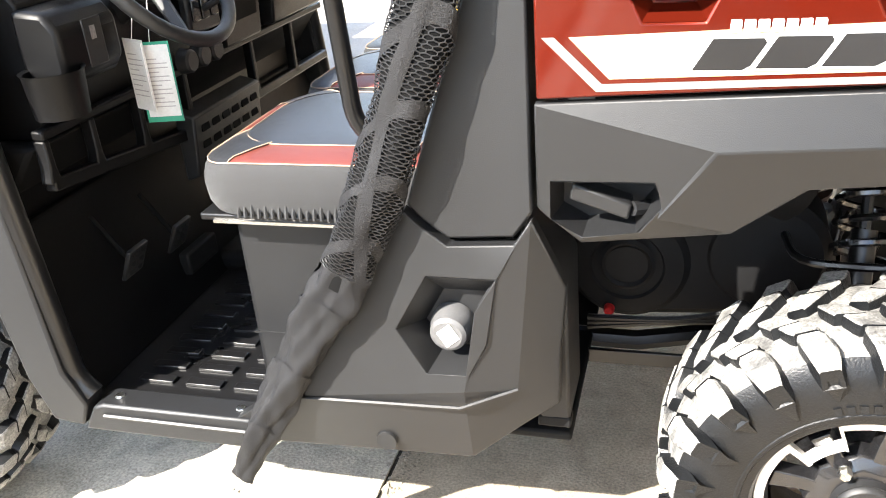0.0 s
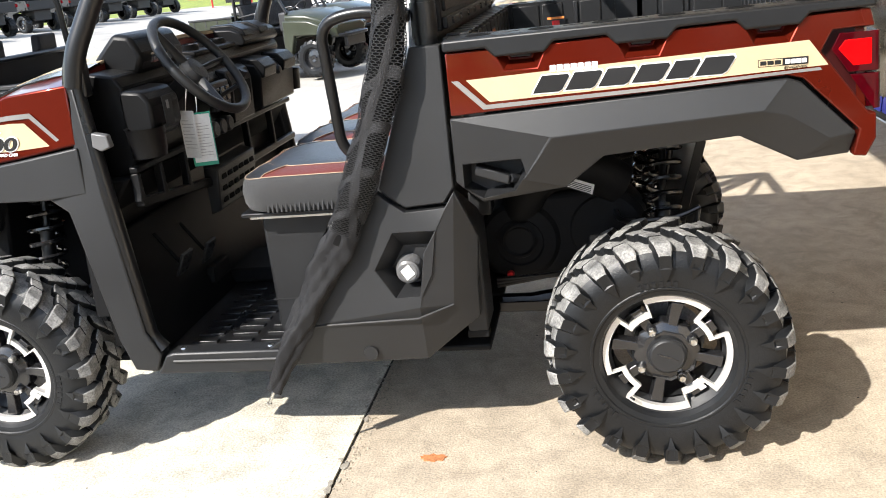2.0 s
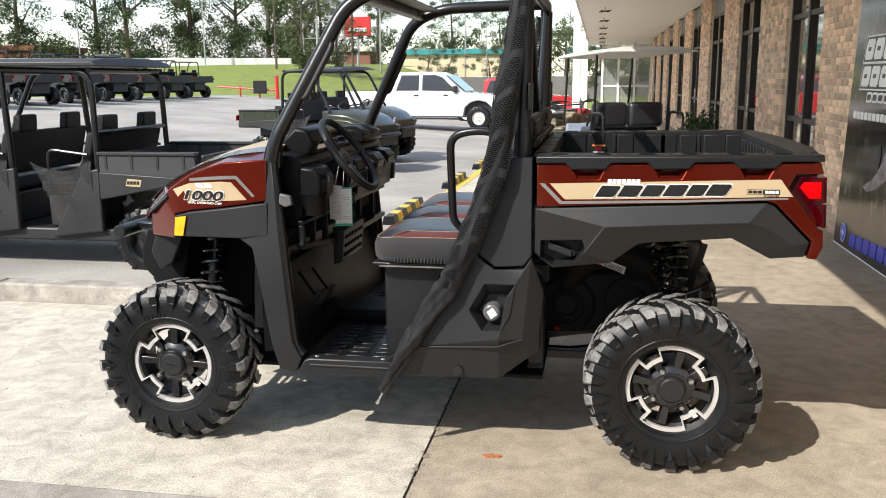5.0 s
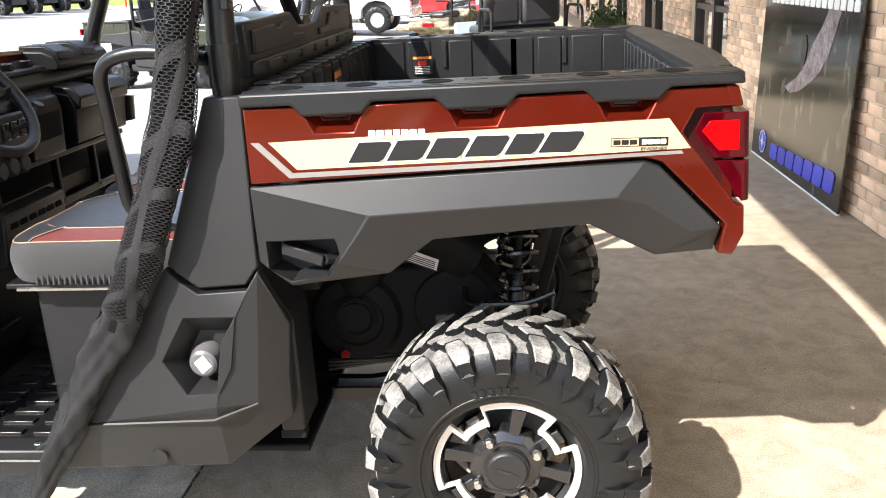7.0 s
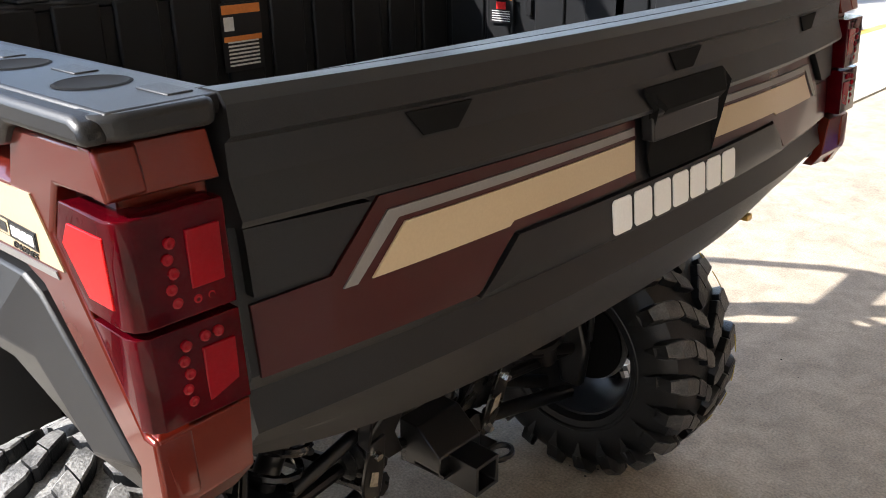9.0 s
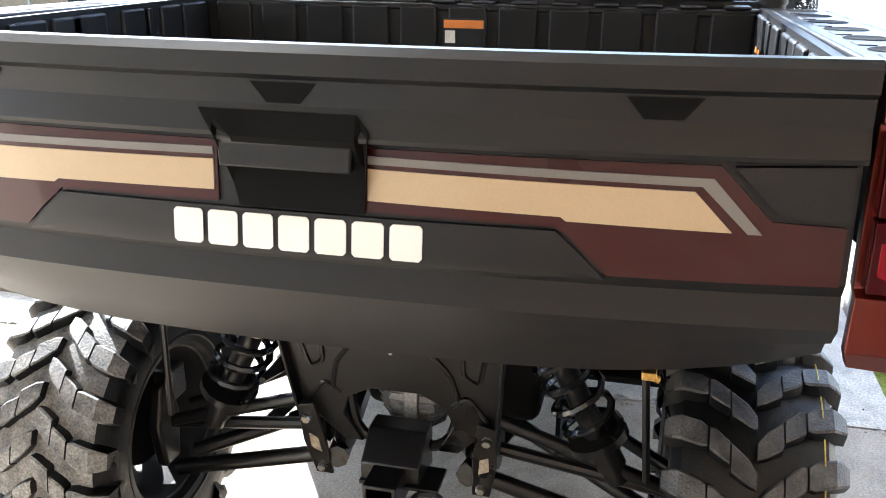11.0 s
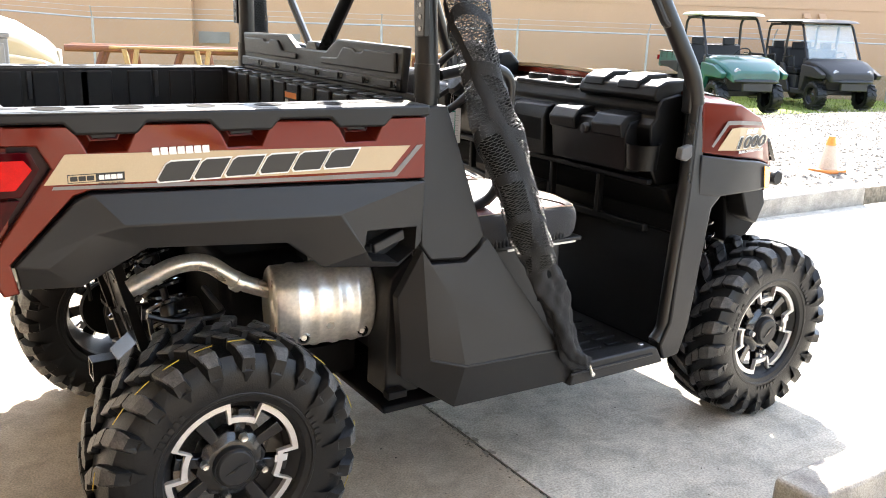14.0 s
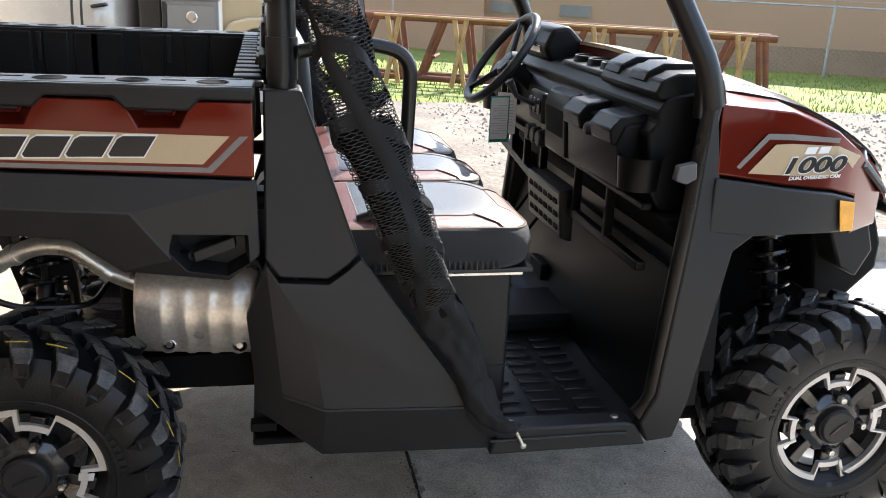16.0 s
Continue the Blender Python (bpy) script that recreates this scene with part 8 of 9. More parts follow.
crew_utv = small_utv("black crew utility vehicle with roof and drooping side nets", standing(-3.9, 3.0, 180, -0.05) @ Matrix.Scale(0.9, 4), GLOSS_BLACK, crew=True, roof=DARK_METAL, bed_col=CHARCOAL, net_col=NETTING)
part("bed_decal", prism([(0.16, 0.83), (0.02, 0.82), (0.0, 0.885), (0.14, 0.895)], 0.7315, 0.7345), TAN, crew_utv, "tan word panel on the bed guard")
for k in range(4):
    part("word_block", prism([(0.145 - k * 0.031, 0.845), (0.12 - k * 0.031, 0.843), (0.115 - k * 0.031, 0.872), (0.14 - k * 0.031, 0.874)], 0.735, 0.7365), BLACK_DECAL, crew_utv)
small_utv("olive green utility vehicle parked on the lot", standing(-6.1, 11.4, -14) @ Matrix.Scale(0.93, 4), GREEN_UTV, cage=True, net_col=NETTING, lights=True)
small_utv("olive green utility vehicle with a dark cab", standing(-6.25, 13.6, -14) @ Matrix.Scale(0.93, 4), GREEN_UTV, cage=True, roof=DARK_METAL, lights=True)
row_cols = [(WHITE_CAR, "white"), (DARK_METAL, "black"), (WHITE_CAR, "white"), (SAND_CAMO, "camouflage"), (WHITE_CAR, "white"), (GREY_UTV, "grey"), (SAND_CAMO, "camouflage")]
for k, (c, nm) in enumerate(row_cols):
    x, y = -19.4 - k * 0.3, 20.5 + k * 3.1
    small_utv("%s utility vehicle in the row at the edge of the lot" % nm, standing(x, y, 158), c, crew=k in (0, 2), bed_col=DARK_METAL, group="parked row of utility vehicles")
small_utv("dark green utility vehicle with a pale roof on the grass", standing(-14.6, -10.6, 69), TEAL_UTV, roof=ROOF_GREY, group="vehicles on the grass", lights=True)
small_utv("black crew utility vehicle with windshield on the grass", standing(-18.6, -11.5, 66), DARK_METAL, crew=True, roof=DARK_METAL, windshield=True, group="vehicles on the grass", lights=True)


def pickup(label, at, paint, group=""):
    """Front towards +x, middle at the origin, wheels on z = 0."""
    p = thing("pickup_truck", label, "pickup truck", group, at=at)
    for x in (-1.75, 1.9):
        for y in (-0.82, 0.82):
            simple_wheel(p, x, y, 0.4, 0.27, rimc=ALLOY)
    side = [(-2.85, 0.55), (-2.25, 0.5), (-2.2, 0.75), (-2.0, 0.92), (-1.75, 0.97), (-1.5, 0.92), (-1.3, 0.75), (-1.25, 0.45), (1.4, 0.45), (1.45, 0.75), (1.65, 0.92), (1.9, 0.97), (2.15, 0.92), (2.35, 0.75), (2.4, 0.5), (2.9, 0.5), (2.95, 0.85), (2.88, 1.12), (1.5, 1.22), (1.3, 1.25), (-1.0, 1.28), (-2.9, 1.28)]
    body = part("body", prism(side, -0.98, 0.98), paint, p, "painted pickup body", bevel=0.05, seg=3)
    cab = [(-1.05, 1.25), (1.45, 1.22), (0.75, 1.78), (0.45, 1.9), (-0.75, 1.9), (-0.98, 1.82)]
    part("cab", loft([[(x, -0.93 + (z - 1.2) * 0.2, z) for x, z in cab], [(x, 0.93 - (z - 1.2) * 0.2, z) for x, z in cab]]), paint, p, bevel=0.05, seg=3)
    for s in (-1, 1):
        for w in ([(-0.9, 1.3), (-0.12, 1.3), (-0.12, 1.8), (-0.72, 1.8)], [(0.0, 1.3), (1.15, 1.28), (0.68, 1.72), (0.45, 1.8), (0.0, 1.8)]):
            v = [(x, s * (0.935 - (z - 1.2) * 0.2), z) for x, z in w]
            part("side_window", shell(v, [tuple(range(len(v)))], (0, s * 0.008, 0)), CAR_GLASS, p)
        part("mirror", box(1.05, 1.2, s * 1.0 - 0.09, s * 1.0 + 0.09, 1.25, 1.45), DARK_METAL, p, bevel=0.03)
        part("headlight", box(2.78, 2.95, s * 0.82 - 0.12, s * 0.82 + 0.12, 0.88, 1.1), HEADLENS, p, bevel=0.02)
        part("tail_lamp", box(-2.92, -2.8, s * 0.9 - 0.08, s * 0.9 + 0.085, 0.95, 1.25), LENS, p, bevel=0.01)
        part("wheel_arch", box(1.45, 2.35, s * 0.7 - 0.1, s * 0.7 + 0.1, 0.5, 0.9), DARK_METAL, p)
        part("running_board", box(-1.1, 1.3, s * 0.95 - 0.06, s * 0.95 + 0.06, 0.36, 0.42), DARK_METAL, p)
        for x in (-0.05, 0.95):
            part("door_handle", box(x - 0.22, x - 0.06, s * 0.985 - 0.012, s * 0.985 + 0.012, 1.12, 1.17), DARK_METAL, p, bevel=0.008)
    part("windscreen", shell([(1.4, -0.8, 1.27), (1.4, 0.8, 1.27), (0.8, 0.74, 1.77), (0.8, -0.74, 1.77)], [(0, 1, 2, 3)], (0.03, 0, 0.02)), CAR_GLASS, p)
    part("front_bumper", box(2.8, 3.0, -0.92, 0.92, 0.45, 0.72), CHROME, p, bevel=0.04)
    part("grille", box(2.88, 2.97, -0.65, 0.65, 0.78, 1.08), DARK_METAL, p, bevel=0.02)
    part("bed_hollow", box(-2.8, -1.1, -0.85, 0.85, 1.27, 1.285), DARK_METAL, p)
    return p


pickup("white crew cab pickup parked across the lot", standing(-6.0, 25.2, -3), WHITE_CAR)
pickup("red pickup parked beyond the white one", standing(-4.0, 33.2, -4), RED_CAR)
pickup("dark grey pickup on the far road", standing(-46, 72, 170), GREY_UTV)


def golf_cart(at):
    """Front towards +x."""
    g = thing("golf_cart", "blue grey golf cart with roof and rear-facing black seat", "golf cart", at=at)
    for x in (-0.75, 0.85):
        for y in (-0.45, 0.45):
            simple_wheel(g, x, y, 0.23, 0.18, rimc=ALLOY)
    part("body", loft([[(x, -w, z0), (x, -w, z1), (x, w, z1), (x, w, z0)] for x, w, z0, z1 in ((-0.95, 0.5, 0.4, 0.75), (-0.2, 0.58, 0.3, 0.72), (0.3, 0.58, 0.28, 0.4), (0.6, 0.58, 0.3, 0.62), (0.95, 0.5, 0.35, 0.9), (1.15, 0.4, 0.38, 0.7))]), BLUE_GREY, g, "painted body", bevel=0.04, seg=3)
    part("front_seat", box(-0.3, 0.2, -0.52, 0.52, 0.74, 0.88), VINYL, g, bevel=0.05, seg=3)
    for y in (-0.27, 0.27):
        part("seat_back", box(-0.42, -0.26, y - 0.26, y + 0.26, 0.88, 1.24), VINYL, g, "black seat back", bevel=0.06, seg=3)
    part("rear_seat", box(-0.95, -0.5, -0.55, 0.55, 0.72, 0.84), VINYL, g, "rear-facing seat", bevel=0.04)
    part("foot_rest", box(-1.25, -0.95, -0.5, 0.5, 0.3, 0.34), DARK_METAL, g, bevel=0.01)
    for y in (-0.58, 0.58):
        part("arm_rest", tube(fillet([(-0.95, y, 0.5), (-0.95, y, 1.1), (-0.5, y, 1.1), (-0.45, y, 0.7)], 0.1), 0.02, 8), TUBE_BLACK, g)
        part("roof_post", tube([(0.98, y * 0.9, 0.85), (0.8, y * 0.9, 1.9)], 0.018, 8), TUBE_BLACK, g)
        part("roof_post", tube([(-0.48, y * 0.95, 0.7), (-0.55, y * 0.95, 1.9)], 0.02, 8), TUBE_BLACK, g)
    part("roof", loft([[(1.1, y, 1.88), (1.0, y, 1.95 + h), (-1.15, y, 1.97 + h), (-1.3, y, 1.92)] for y, h in ((-0.62, -0.03), (-0.4, 0.02), (0.4, 0.02), (0.62, -0.03))]), ROOF_GREY, g, "pale roof with a dark underside", bevel=0.02)
    c = Vector((0.45, 0.25, 1.1))
    part("steering_wheel", tube([c + Vector((0.35 * math.cos(a), math.sin(a), 0.93 * math.cos(a))) * 0.17 for a in [2 * math.pi * k / 24 for k in range(24)]], 0.013, 8, closed=True), PLASTIC, g)
    part("steering_column", tube([c, (0.75, 0.25, 0.75)], 0.02, 8), PLASTIC, g)
    part("tail_lamp", box(-0.98, -0.95, -0.5, -0.4, 0.55, 0.62), LENS, g)
    return g


golf_cart(pose(-0.02, 8.6, 0.0, 0, 0, 110) @ Matrix.Scale(0.96, 4))


def quad_bike(at, paint, word):
    q = thing("quad_bike", "%s quad bike parked by the walk" % word, "quad bike", "quad bikes", at=at)
    for x in (-0.6, 0.62):
        for y in (-0.42, 0.42):
            simple_wheel(q, x, y, 0.3, 0.22)
    part("body", loft([[(x, -w, z0), (x, -w, z1), (x, w, z1), (x, w, z0)] for x, w, z0, z1 in ((-0.95, 0.4, 0.7, 0.8), (-0.5, 0.2, 0.45, 0.85), (0.1, 0.16, 0.4, 0.78), (0.45, 0.22, 0.45, 0.95), (0.95, 0.4, 0.6, 0.8))]), paint, q, bevel=0.03)
    part("seat", box(-0.6, 0.1, -0.15, 0.15, 0.82, 0.94), VINYL, q, bevel=0.05)
    part("handlebar", tube(fillet([(0.25, -0.4, 1.1), (0.35, -0.15, 1.08), (0.35, 0.15, 1.08), (0.25, 0.4, 1.1)], 0.1), 0.015, 8), TUBE_BLACK, q)
    for x in (-0.8, 0.8):
        for k in range(4):
            part("rack_bar", tube([(x - 0.22, -0.3 + k * 0.2, 0.88), (x + 0.22, -0.3 + k * 0.2, 0.88)], 0.01, 6), TUBE_BLACK, q)
        for y in (-0.42, 0.42):
            part("fender", box(x - 0.3, x + 0.25, y - 0.14, y + 0.14, 0.66, 0.72), paint, q, bevel=0.03)
    part("tail_lamp", box(-0.97, -0.93, -0.1, 0.1, 0.72, 0.78), LENS, q)
    return q


quad_bike(standing(-1.1, 13.2, 70), SAND_CAMO, "camouflage")
quad_bike(standing(-0.9, 15.4, 75), RED_CAR, "red")

# potted shrub by the wall
rt = random.Random(21)
LEAF = mat("dark_leaves", (0.055, 0.09, 0.026), 0.6, col2=(0.03, 0.052, 0.016), scale=1.2, fine=20, vary=0.4)
LEAF2 = mat("olive_leaves", (0.085, 0.1, 0.032), 0.6, col2=(0.045, 0.06, 0.02), scale=1.2, fine=20, vary=0.4)
BARK = mat("bark", (0.1, 0.075, 0.055), 0.9, col2=(0.06, 0.045, 0.033), scale=4, fine=30, bump=0.8)


def leaf_cloud(bm, c, r, n, size, rnd, squash=0.8):
    for _ in range(n):
        d = Vector((rnd.gauss(0, 1), rnd.gauss(0, 1), rnd.gauss(0, 1)))
        d = d.normalized() * r * rnd.uniform(0.3, 1.0)
        p = Vector(c) + Vector((d.x, d.y, d.z * squash))
        a, b = Vector((rnd.uniform(-1, 1), rnd.uniform(-1, 1), rnd.uniform(-1, 1))), Vector((rnd.uniform(-1, 1), rnd.uniform(-1, 1), rnd.uniform(-1, 1)))
        s = size * rnd.uniform(0.6, 1.4)
        bm.faces.new((bm.verts.new(p), bm.verts.new(p + a * s), bm.verts.new(p + b * s)))


shrub = thing("shrub", "small green shrub against the brick wall", "shrub")
bm = bmesh.new()
for k in range(9):
    leaf_cloud(bm, (1.7 + rt.uniform(-0.2, 0.2), 13.2 + rt.uniform(-0.6, 0.6), 0.5 + rt.uniform(-0.2, 0.35)), 0.32, 160, 0.07, rt)
part("crown", bm, LEAF, shrub, smooth=0)
part("stem", tube([(1.7, 13.2, -0.1), (1.7, 13.2, 0.5)], 0.03, 6), BARK, shrub)


def tree(x, y, h, leaf, seed, spread=0.32, bare=0.3, clumps=42, word="leafy green"):
    r = random.Random(seed)
    z = ground_z(x, y) - 0.2
    t = thing("tree", "%s tree at the edge of the lot" % word, "tree", "trees beyond the lot")
    part("trunk", tube([(x, y, z), (x + r.uniform(-0.2, 0.2), y, z + h * 0.4), (x + r.uniform(-0.5, 0.5), y, z + h * 0.85)], [h * 0.022, h * 0.016, h * 0.005], 8), BARK, t)
    for k in range(5):
        a, hh = r.uniform(0, 6.28), h * r.uniform(bare, 0.7)
        part("limb", tube([(x, y, z + hh), (x + math.cos(a) * h * 0.1, y + math.sin(a) * h * 0.1, z + hh + h * 0.08), (x + math.cos(a) * h * 0.2, y + math.sin(a) * h * 0.2, z + hh + h * 0.18)], [h * 0.01, h * 0.007, h * 0.002], 6), BARK, t)
    bm = bmesh.new()
    for k in range(clumps):
        f = r.random()
        zz = h * (bare + (1 - bare) * f)
        w = h * spread * math.sin(math.pi * min(1, 0.15 + 0.85 * (1 - f))) * r.uniform(0.2, 1.0)
        a = r.uniform(0, 6.28)
        leaf_cloud(bm, (x + math.cos(a) * w, y + math.sin(a) * w, z + zz), h * r.uniform(0.05, 0.11), 190, h * 0.016, r)
    part("crown", bm, leaf, t, smooth=0)
    return t


for k, (x, y, h, lf, sp) in enumerate(((-62, 104, 17, LEAF, 0.3), (-55, 108, 19, LEAF2, 0.28), (-50, 112, 16, LEAF, 0.34), (-44, 108, 17, LEAF, 0.3), (-41, 110, 15, LEAF2, 0.36), (-38, 112, 13, LEAF, 0.36),
                                       (-30, 112, 9.5, LEAF, 0.4), (-26, 70, 8.0, LEAF2, 0.36), (-24, 74, 7.0, LEAF2, 0.4), (-70, 110, 18, LEAF, 0.3), (-22, 125, 12, LEAF, 0.4), (-15, 128, 12, LEAF, 0.4),
                                       (-17.5, 84, 4.2, LEAF, 0.55), (-15.5, 85, 4.0, LEAF, 0.55), (-11, 84, 5.2, LEAF2, 0.45), (-12.5, 130, 12, LEAF, 0.4), (-4, 92, 9, LEAF2, 0.45), (0, 96, 10, LEAF, 0.5), (4, 92, 10, LEAF2, 0.5),
                                       (-1.5, 70, 6, LEAF2, 0.55), (2.4, 72, 7, LEAF2, 0.5), (-78, 104, 17, LEAF, 0.3))):
    tree(x, y, h, lf, 100 + k, sp, bare=0.1 if h < 11 else 0.16, word="tall leafy" if h > 11 else "low bushy green")
# distant woods
bm = bmesh.new()
for k in range(150):
    x = -150 + k * 1.9
    leaf_cloud(bm, (x + rt.uniform(-2, 2), 132 + rt.uniform(-6, 8), rt.uniform(2.5, 8.0)), rt.uniform(2.2, 4.0), 260, 0.4, rt)
for k in range(110):
    x = -104 + k * 0.62
    base = ground_z(x, 108)
    leaf_cloud(bm, (x + rt.uniform(-1, 1), 108 + rt.uniform(-2, 5) - 0.25 * max(0.0, -60 - x), base + rt.uniform(0.5, 5.0) * (1.0 if x < -46 else 0.6)), rt.uniform(1.2, 2.4), 260, 0.26, rt)
tagged(part("far_woods", bm, LEAF, smooth=0), "dark line of distant woods", "woods", kind="stuff")

# white boundary wall, road, buildings
tagged(part("boundary_wall", prism([(-96, 71), (-38, 100), (-38, 100.4), (-96, 71.4)], 1.5, 4.25, "z"), WHITE_PAINT), "long low white boundary wall", "wall", kind="structure")
ROAD = mat("worn_asphalt", (0.16, 0.155, 0.15), 0.9, col2=(0.12, 0.115, 0.11), scale=0.5, fine=20, contrast=0.15)
tagged(part("road", box(-120, 60, 78, 88, -0.4, ground_z(-20, 80) + 0.03), ROAD), "grey road beyond the grass", "road", kind="structure")
ORANGE_WALL = mat("orange_wall", (0.5, 0.13, 0.07), 0.7, scale=0.6, fine=20, contrast=0.1)
TEAL = mat("teal_fascia", (0.03, 0.25, 0.26), 0.4, scale=1, fine=30, contrast=0.05)
CREAM = mat("cream_wall", (0.6, 0.5, 0.34), 0.8, scale=0.5, fine=20, contrast=0.1)


def shop(name, label, x0, x1, y0, y1, z1, wallm, roofm, windows, base=-0.8):
    b = thing(name, label, "building")
    part("wall", box(x0, x1, y0, y1, base - 1, z1 - 0.7), wallm, b)
    part("roof", box(x0 - 0.4, x1 + 0.4, y0 - 0.5, y1 + 0.4, z1 - 0.7, z1), roofm, b, bevel=0.05)
    for a, c in windows:
        w = part("window", box(x0 + a, x0 + c, y0 - 0.08, y0 + 0.05, base + 1.0, base + 2.6), CAR_GLASS, b)
        part("window_frame", box(x0 + a - 0.1, x0 + c + 0.1, y0 - 0.05, y0 + 0.02, base + 0.9, base + 2.7), WHITE_PAINT, w)
    return b


shop("station_shop", "orange and cream roadside shop with a lettered panel", -26.5, -18.5, 98, 106, 3.0, ORANGE_WALL, CREAM, ((6.3, 7.4),))
part_panel = part("sign_panel", box(-24.3, -20.6, 97.7, 97.85, 0.6, 2.2), WHITE_DECAL)
tagged(part_panel, "white painted sign panel on the orange wall", "sign")
for k in range(3):
    part("text_bar", box(-24.1, -20.8 - 0.3 * k, 97.62, 97.69, 1.85 - k * 0.45, 2.0 - k * 0.45), ORANGE_WALL, part_panel)
shop("station_shop", "cream station shop with a teal roof edge", -26, -8.0, 110, 118, 5.4, CREAM, TEAL, ((10, 12), (13.5, 15.5)))
shop("station_shop", "brown shed roofed shop among trees", -44, -31, 112, 118, 6.0, mat("brown_wall", (0.2, 0.09, 0.06), 0.8), ROOF_GREY, ((2, 4), (6, 8)))
shop("station_shop", "large rusty brown warehouse", -92, -76, 104, 116, 6.5, RUST, RUST, ((3, 5),))
fuel = thing("fuel_canopy", "teal edged fuel station canopy on white posts", "canopy")
part("deck", box(-4.5, 7, 104, 110, 4.3, 5.2), TEAL, fuel)
part("deck_top", box(-4.4, 6.9, 104.1, 109.9, 5.2, 5.35), WHITE_PAINT, fuel)
for x in (-3.5, 1, 5.5):
    part("post", box(x - 0.2, x + 0.2, 106.8, 107.2, -1.5, 4.3), WHITE_PAINT, fuel)


def pole(x, y, h, label, r=0.09, arm=0.0, m=GALV, name="street_lamp", cat="street lamp"):
    z = ground_z(x, y)
    p = thing(name, label, cat, "poles beyond the lot")
    part("shaft", tube([(x, y, z - 0.5), (x, y, z + h)], [r, r * 0.6], 8), m, p)
    if arm:
        part("arm", tube(fillet([(x, y, z + h), (x + arm * 0.6, y, z + h + 0.5), (x + arm, y, z + h + 0.45)], 0.4), r * 0.5, 6), m, p)
        part("lamp_head", box(x + arm - 0.1, x + arm + 0.5, y - 0.14, y + 0.14, z + h + 0.36, z + h + 0.5), m, p, bevel=0.04)
    return p


for x, y, h, a in ((-61.5, 92, 14, 0), (-46.5, 94, 12.5, 0), (-30.5, 88, 10.5, 1.6), (-22.5, 84, 10.5, 1.6), (-15.5, 96, 11, -1.6), (-13, 96, 11, 1.6), (-9, 100, 11, -1.4), (-7.6, 92, 10, 1.2), (-3.6, 96, 11, 1.4)):
    pole(x, y, h, "grey street lamp pole along the road", arm=a)
pole(-33.8, 84, 12, "brown wooden utility pole", 0.14, m=BARK, name="utility_pole", cat="utility pole")
cable_pole = pole(-24.3, 80, 12.5, "brown wooden utility pole carrying overhead cables", 0.15, m=BARK, name="utility_pole", cat="utility pole")
sg = thing("pole_sign", "red sign box on a pole above the trees", "sign")
part("sign_box", box(-26.3, -23.6, 84.3, 84.7, 6.0, 7.9), RED_DOT, sg, bevel=0.05)
part("white_band", box(-25.9, -24.0, 84.2, 84.29, 6.4, 6.8), WHITE_DECAL, sg)
part("sign_post", tube([(-25, 84.5, -1), (-25, 84.5, 6)], 0.15, 8), GALV, sg)
bb = thing("billboard_frame", "bare steel billboard frame on posts", "frame")
for k in range(4):
    part("post", tube([(-33.5 + k * 1.6, 92, -1), (-33.5 + k * 1.6, 92, 8.2)], 0.1, 6), GALV, bb)
for z in (4.2, 5.1, 6.2, 8.0):
    part("rail", tube([(-33.8, 92, z), (-28.4, 92, z)], 0.06, 6), GALV, bb)
# red gate rails by the lot
gt = thing("red_barrier", "red painted post and rail barrier at the lot entrance", "barrier")
for x, h in ((-18.9, 1.33), (-20.0, 0.6), (-21.2, 0.65)):
    part("post", tube([(x, 44.8, ground_z(x, 44.8) - 0.2), (x, 44.8, ground_z(x, 44.8) + h)], 0.1 if h > 1 else 0.05, 10), RED_DOT, gt)
part("rail", tube([(-18.9, 44.8, ground_z(-18.9, 44.8) + 0.5), (-22.6, 44.8, ground_z(-22.6, 44.8) + 0.55)], 0.05, 8), RED_DOT, gt)
part("black_panel", box(-20.3, -19.5, 44.6, 44.7, ground_z(-20, 44.6) + 0.25, ground_z(-20, 44.6) + 1.0), BLACK_DECAL, gt)
for k in range(3):
    wire = [(-90 + i * 15, 80 + 0.08 * (k - 1), 9.3 + k * 0.7 + 0.5 * ((i % 3) - 1) ** 2) for i in range(11)]
    part("overhead_cable", tube(wire, 0.025, 5), DARK_METAL, cable_pole, "thin dark overhead power cable")

# ---------------- yard side: tan building, fence, truss, cone, trucks ----------------
W0, WD = Vector((-12.0, -16.4, 0)), Vector((0.9, -0.43, 0)).normalized()
WN = Vector((0.43, 0.9, 0)).normalized()
shed = thing("wall_tan_building", "long tan metal-sided warehouse wall", "wall", kind="structure")
def wp(a, b, z):
    p = W0 + WD * a + WN * b
    return (p.x, p.y, z)
bm = loft([[wp(a, 0, -1.5), wp(a, 0, 3.3), wp(a, -3, 3.3), wp(a, -3, -1.5)] for a in (-40, 40)])
part("wall", bm, TANWALL, shed)
for k in range(3):
    z = 1.9 + k * 0.34
    part("siding_lap", loft([[wp(a, 0.0, z), wp(a, 0.02, z), wp(a, 0.004, z + 0.33), wp(a, 0.0, z + 0.33)] for a in (-40, 40)]), TANWALL, shed)
part("base_course", loft([[wp(a, 0.0, -1.5), wp(a, 0.05, -1.5), wp(a, 0.05, 0.2), wp(a, 0.0, 0.2)] for a in (-40, 40)]), mat("stained_base", (0.3, 0.2, 0.12), 0.85, scale=2, fine=30, contrast=0.2), shed)
part("pilaster", loft([[wp(a, 0.0, -1.5), wp(a, 0.35, -1.5), wp(a, 0.35, 3.3), wp(a, 0.0, 3.3)] for a in (6.6, 16.0)]), TANWALL, shed)
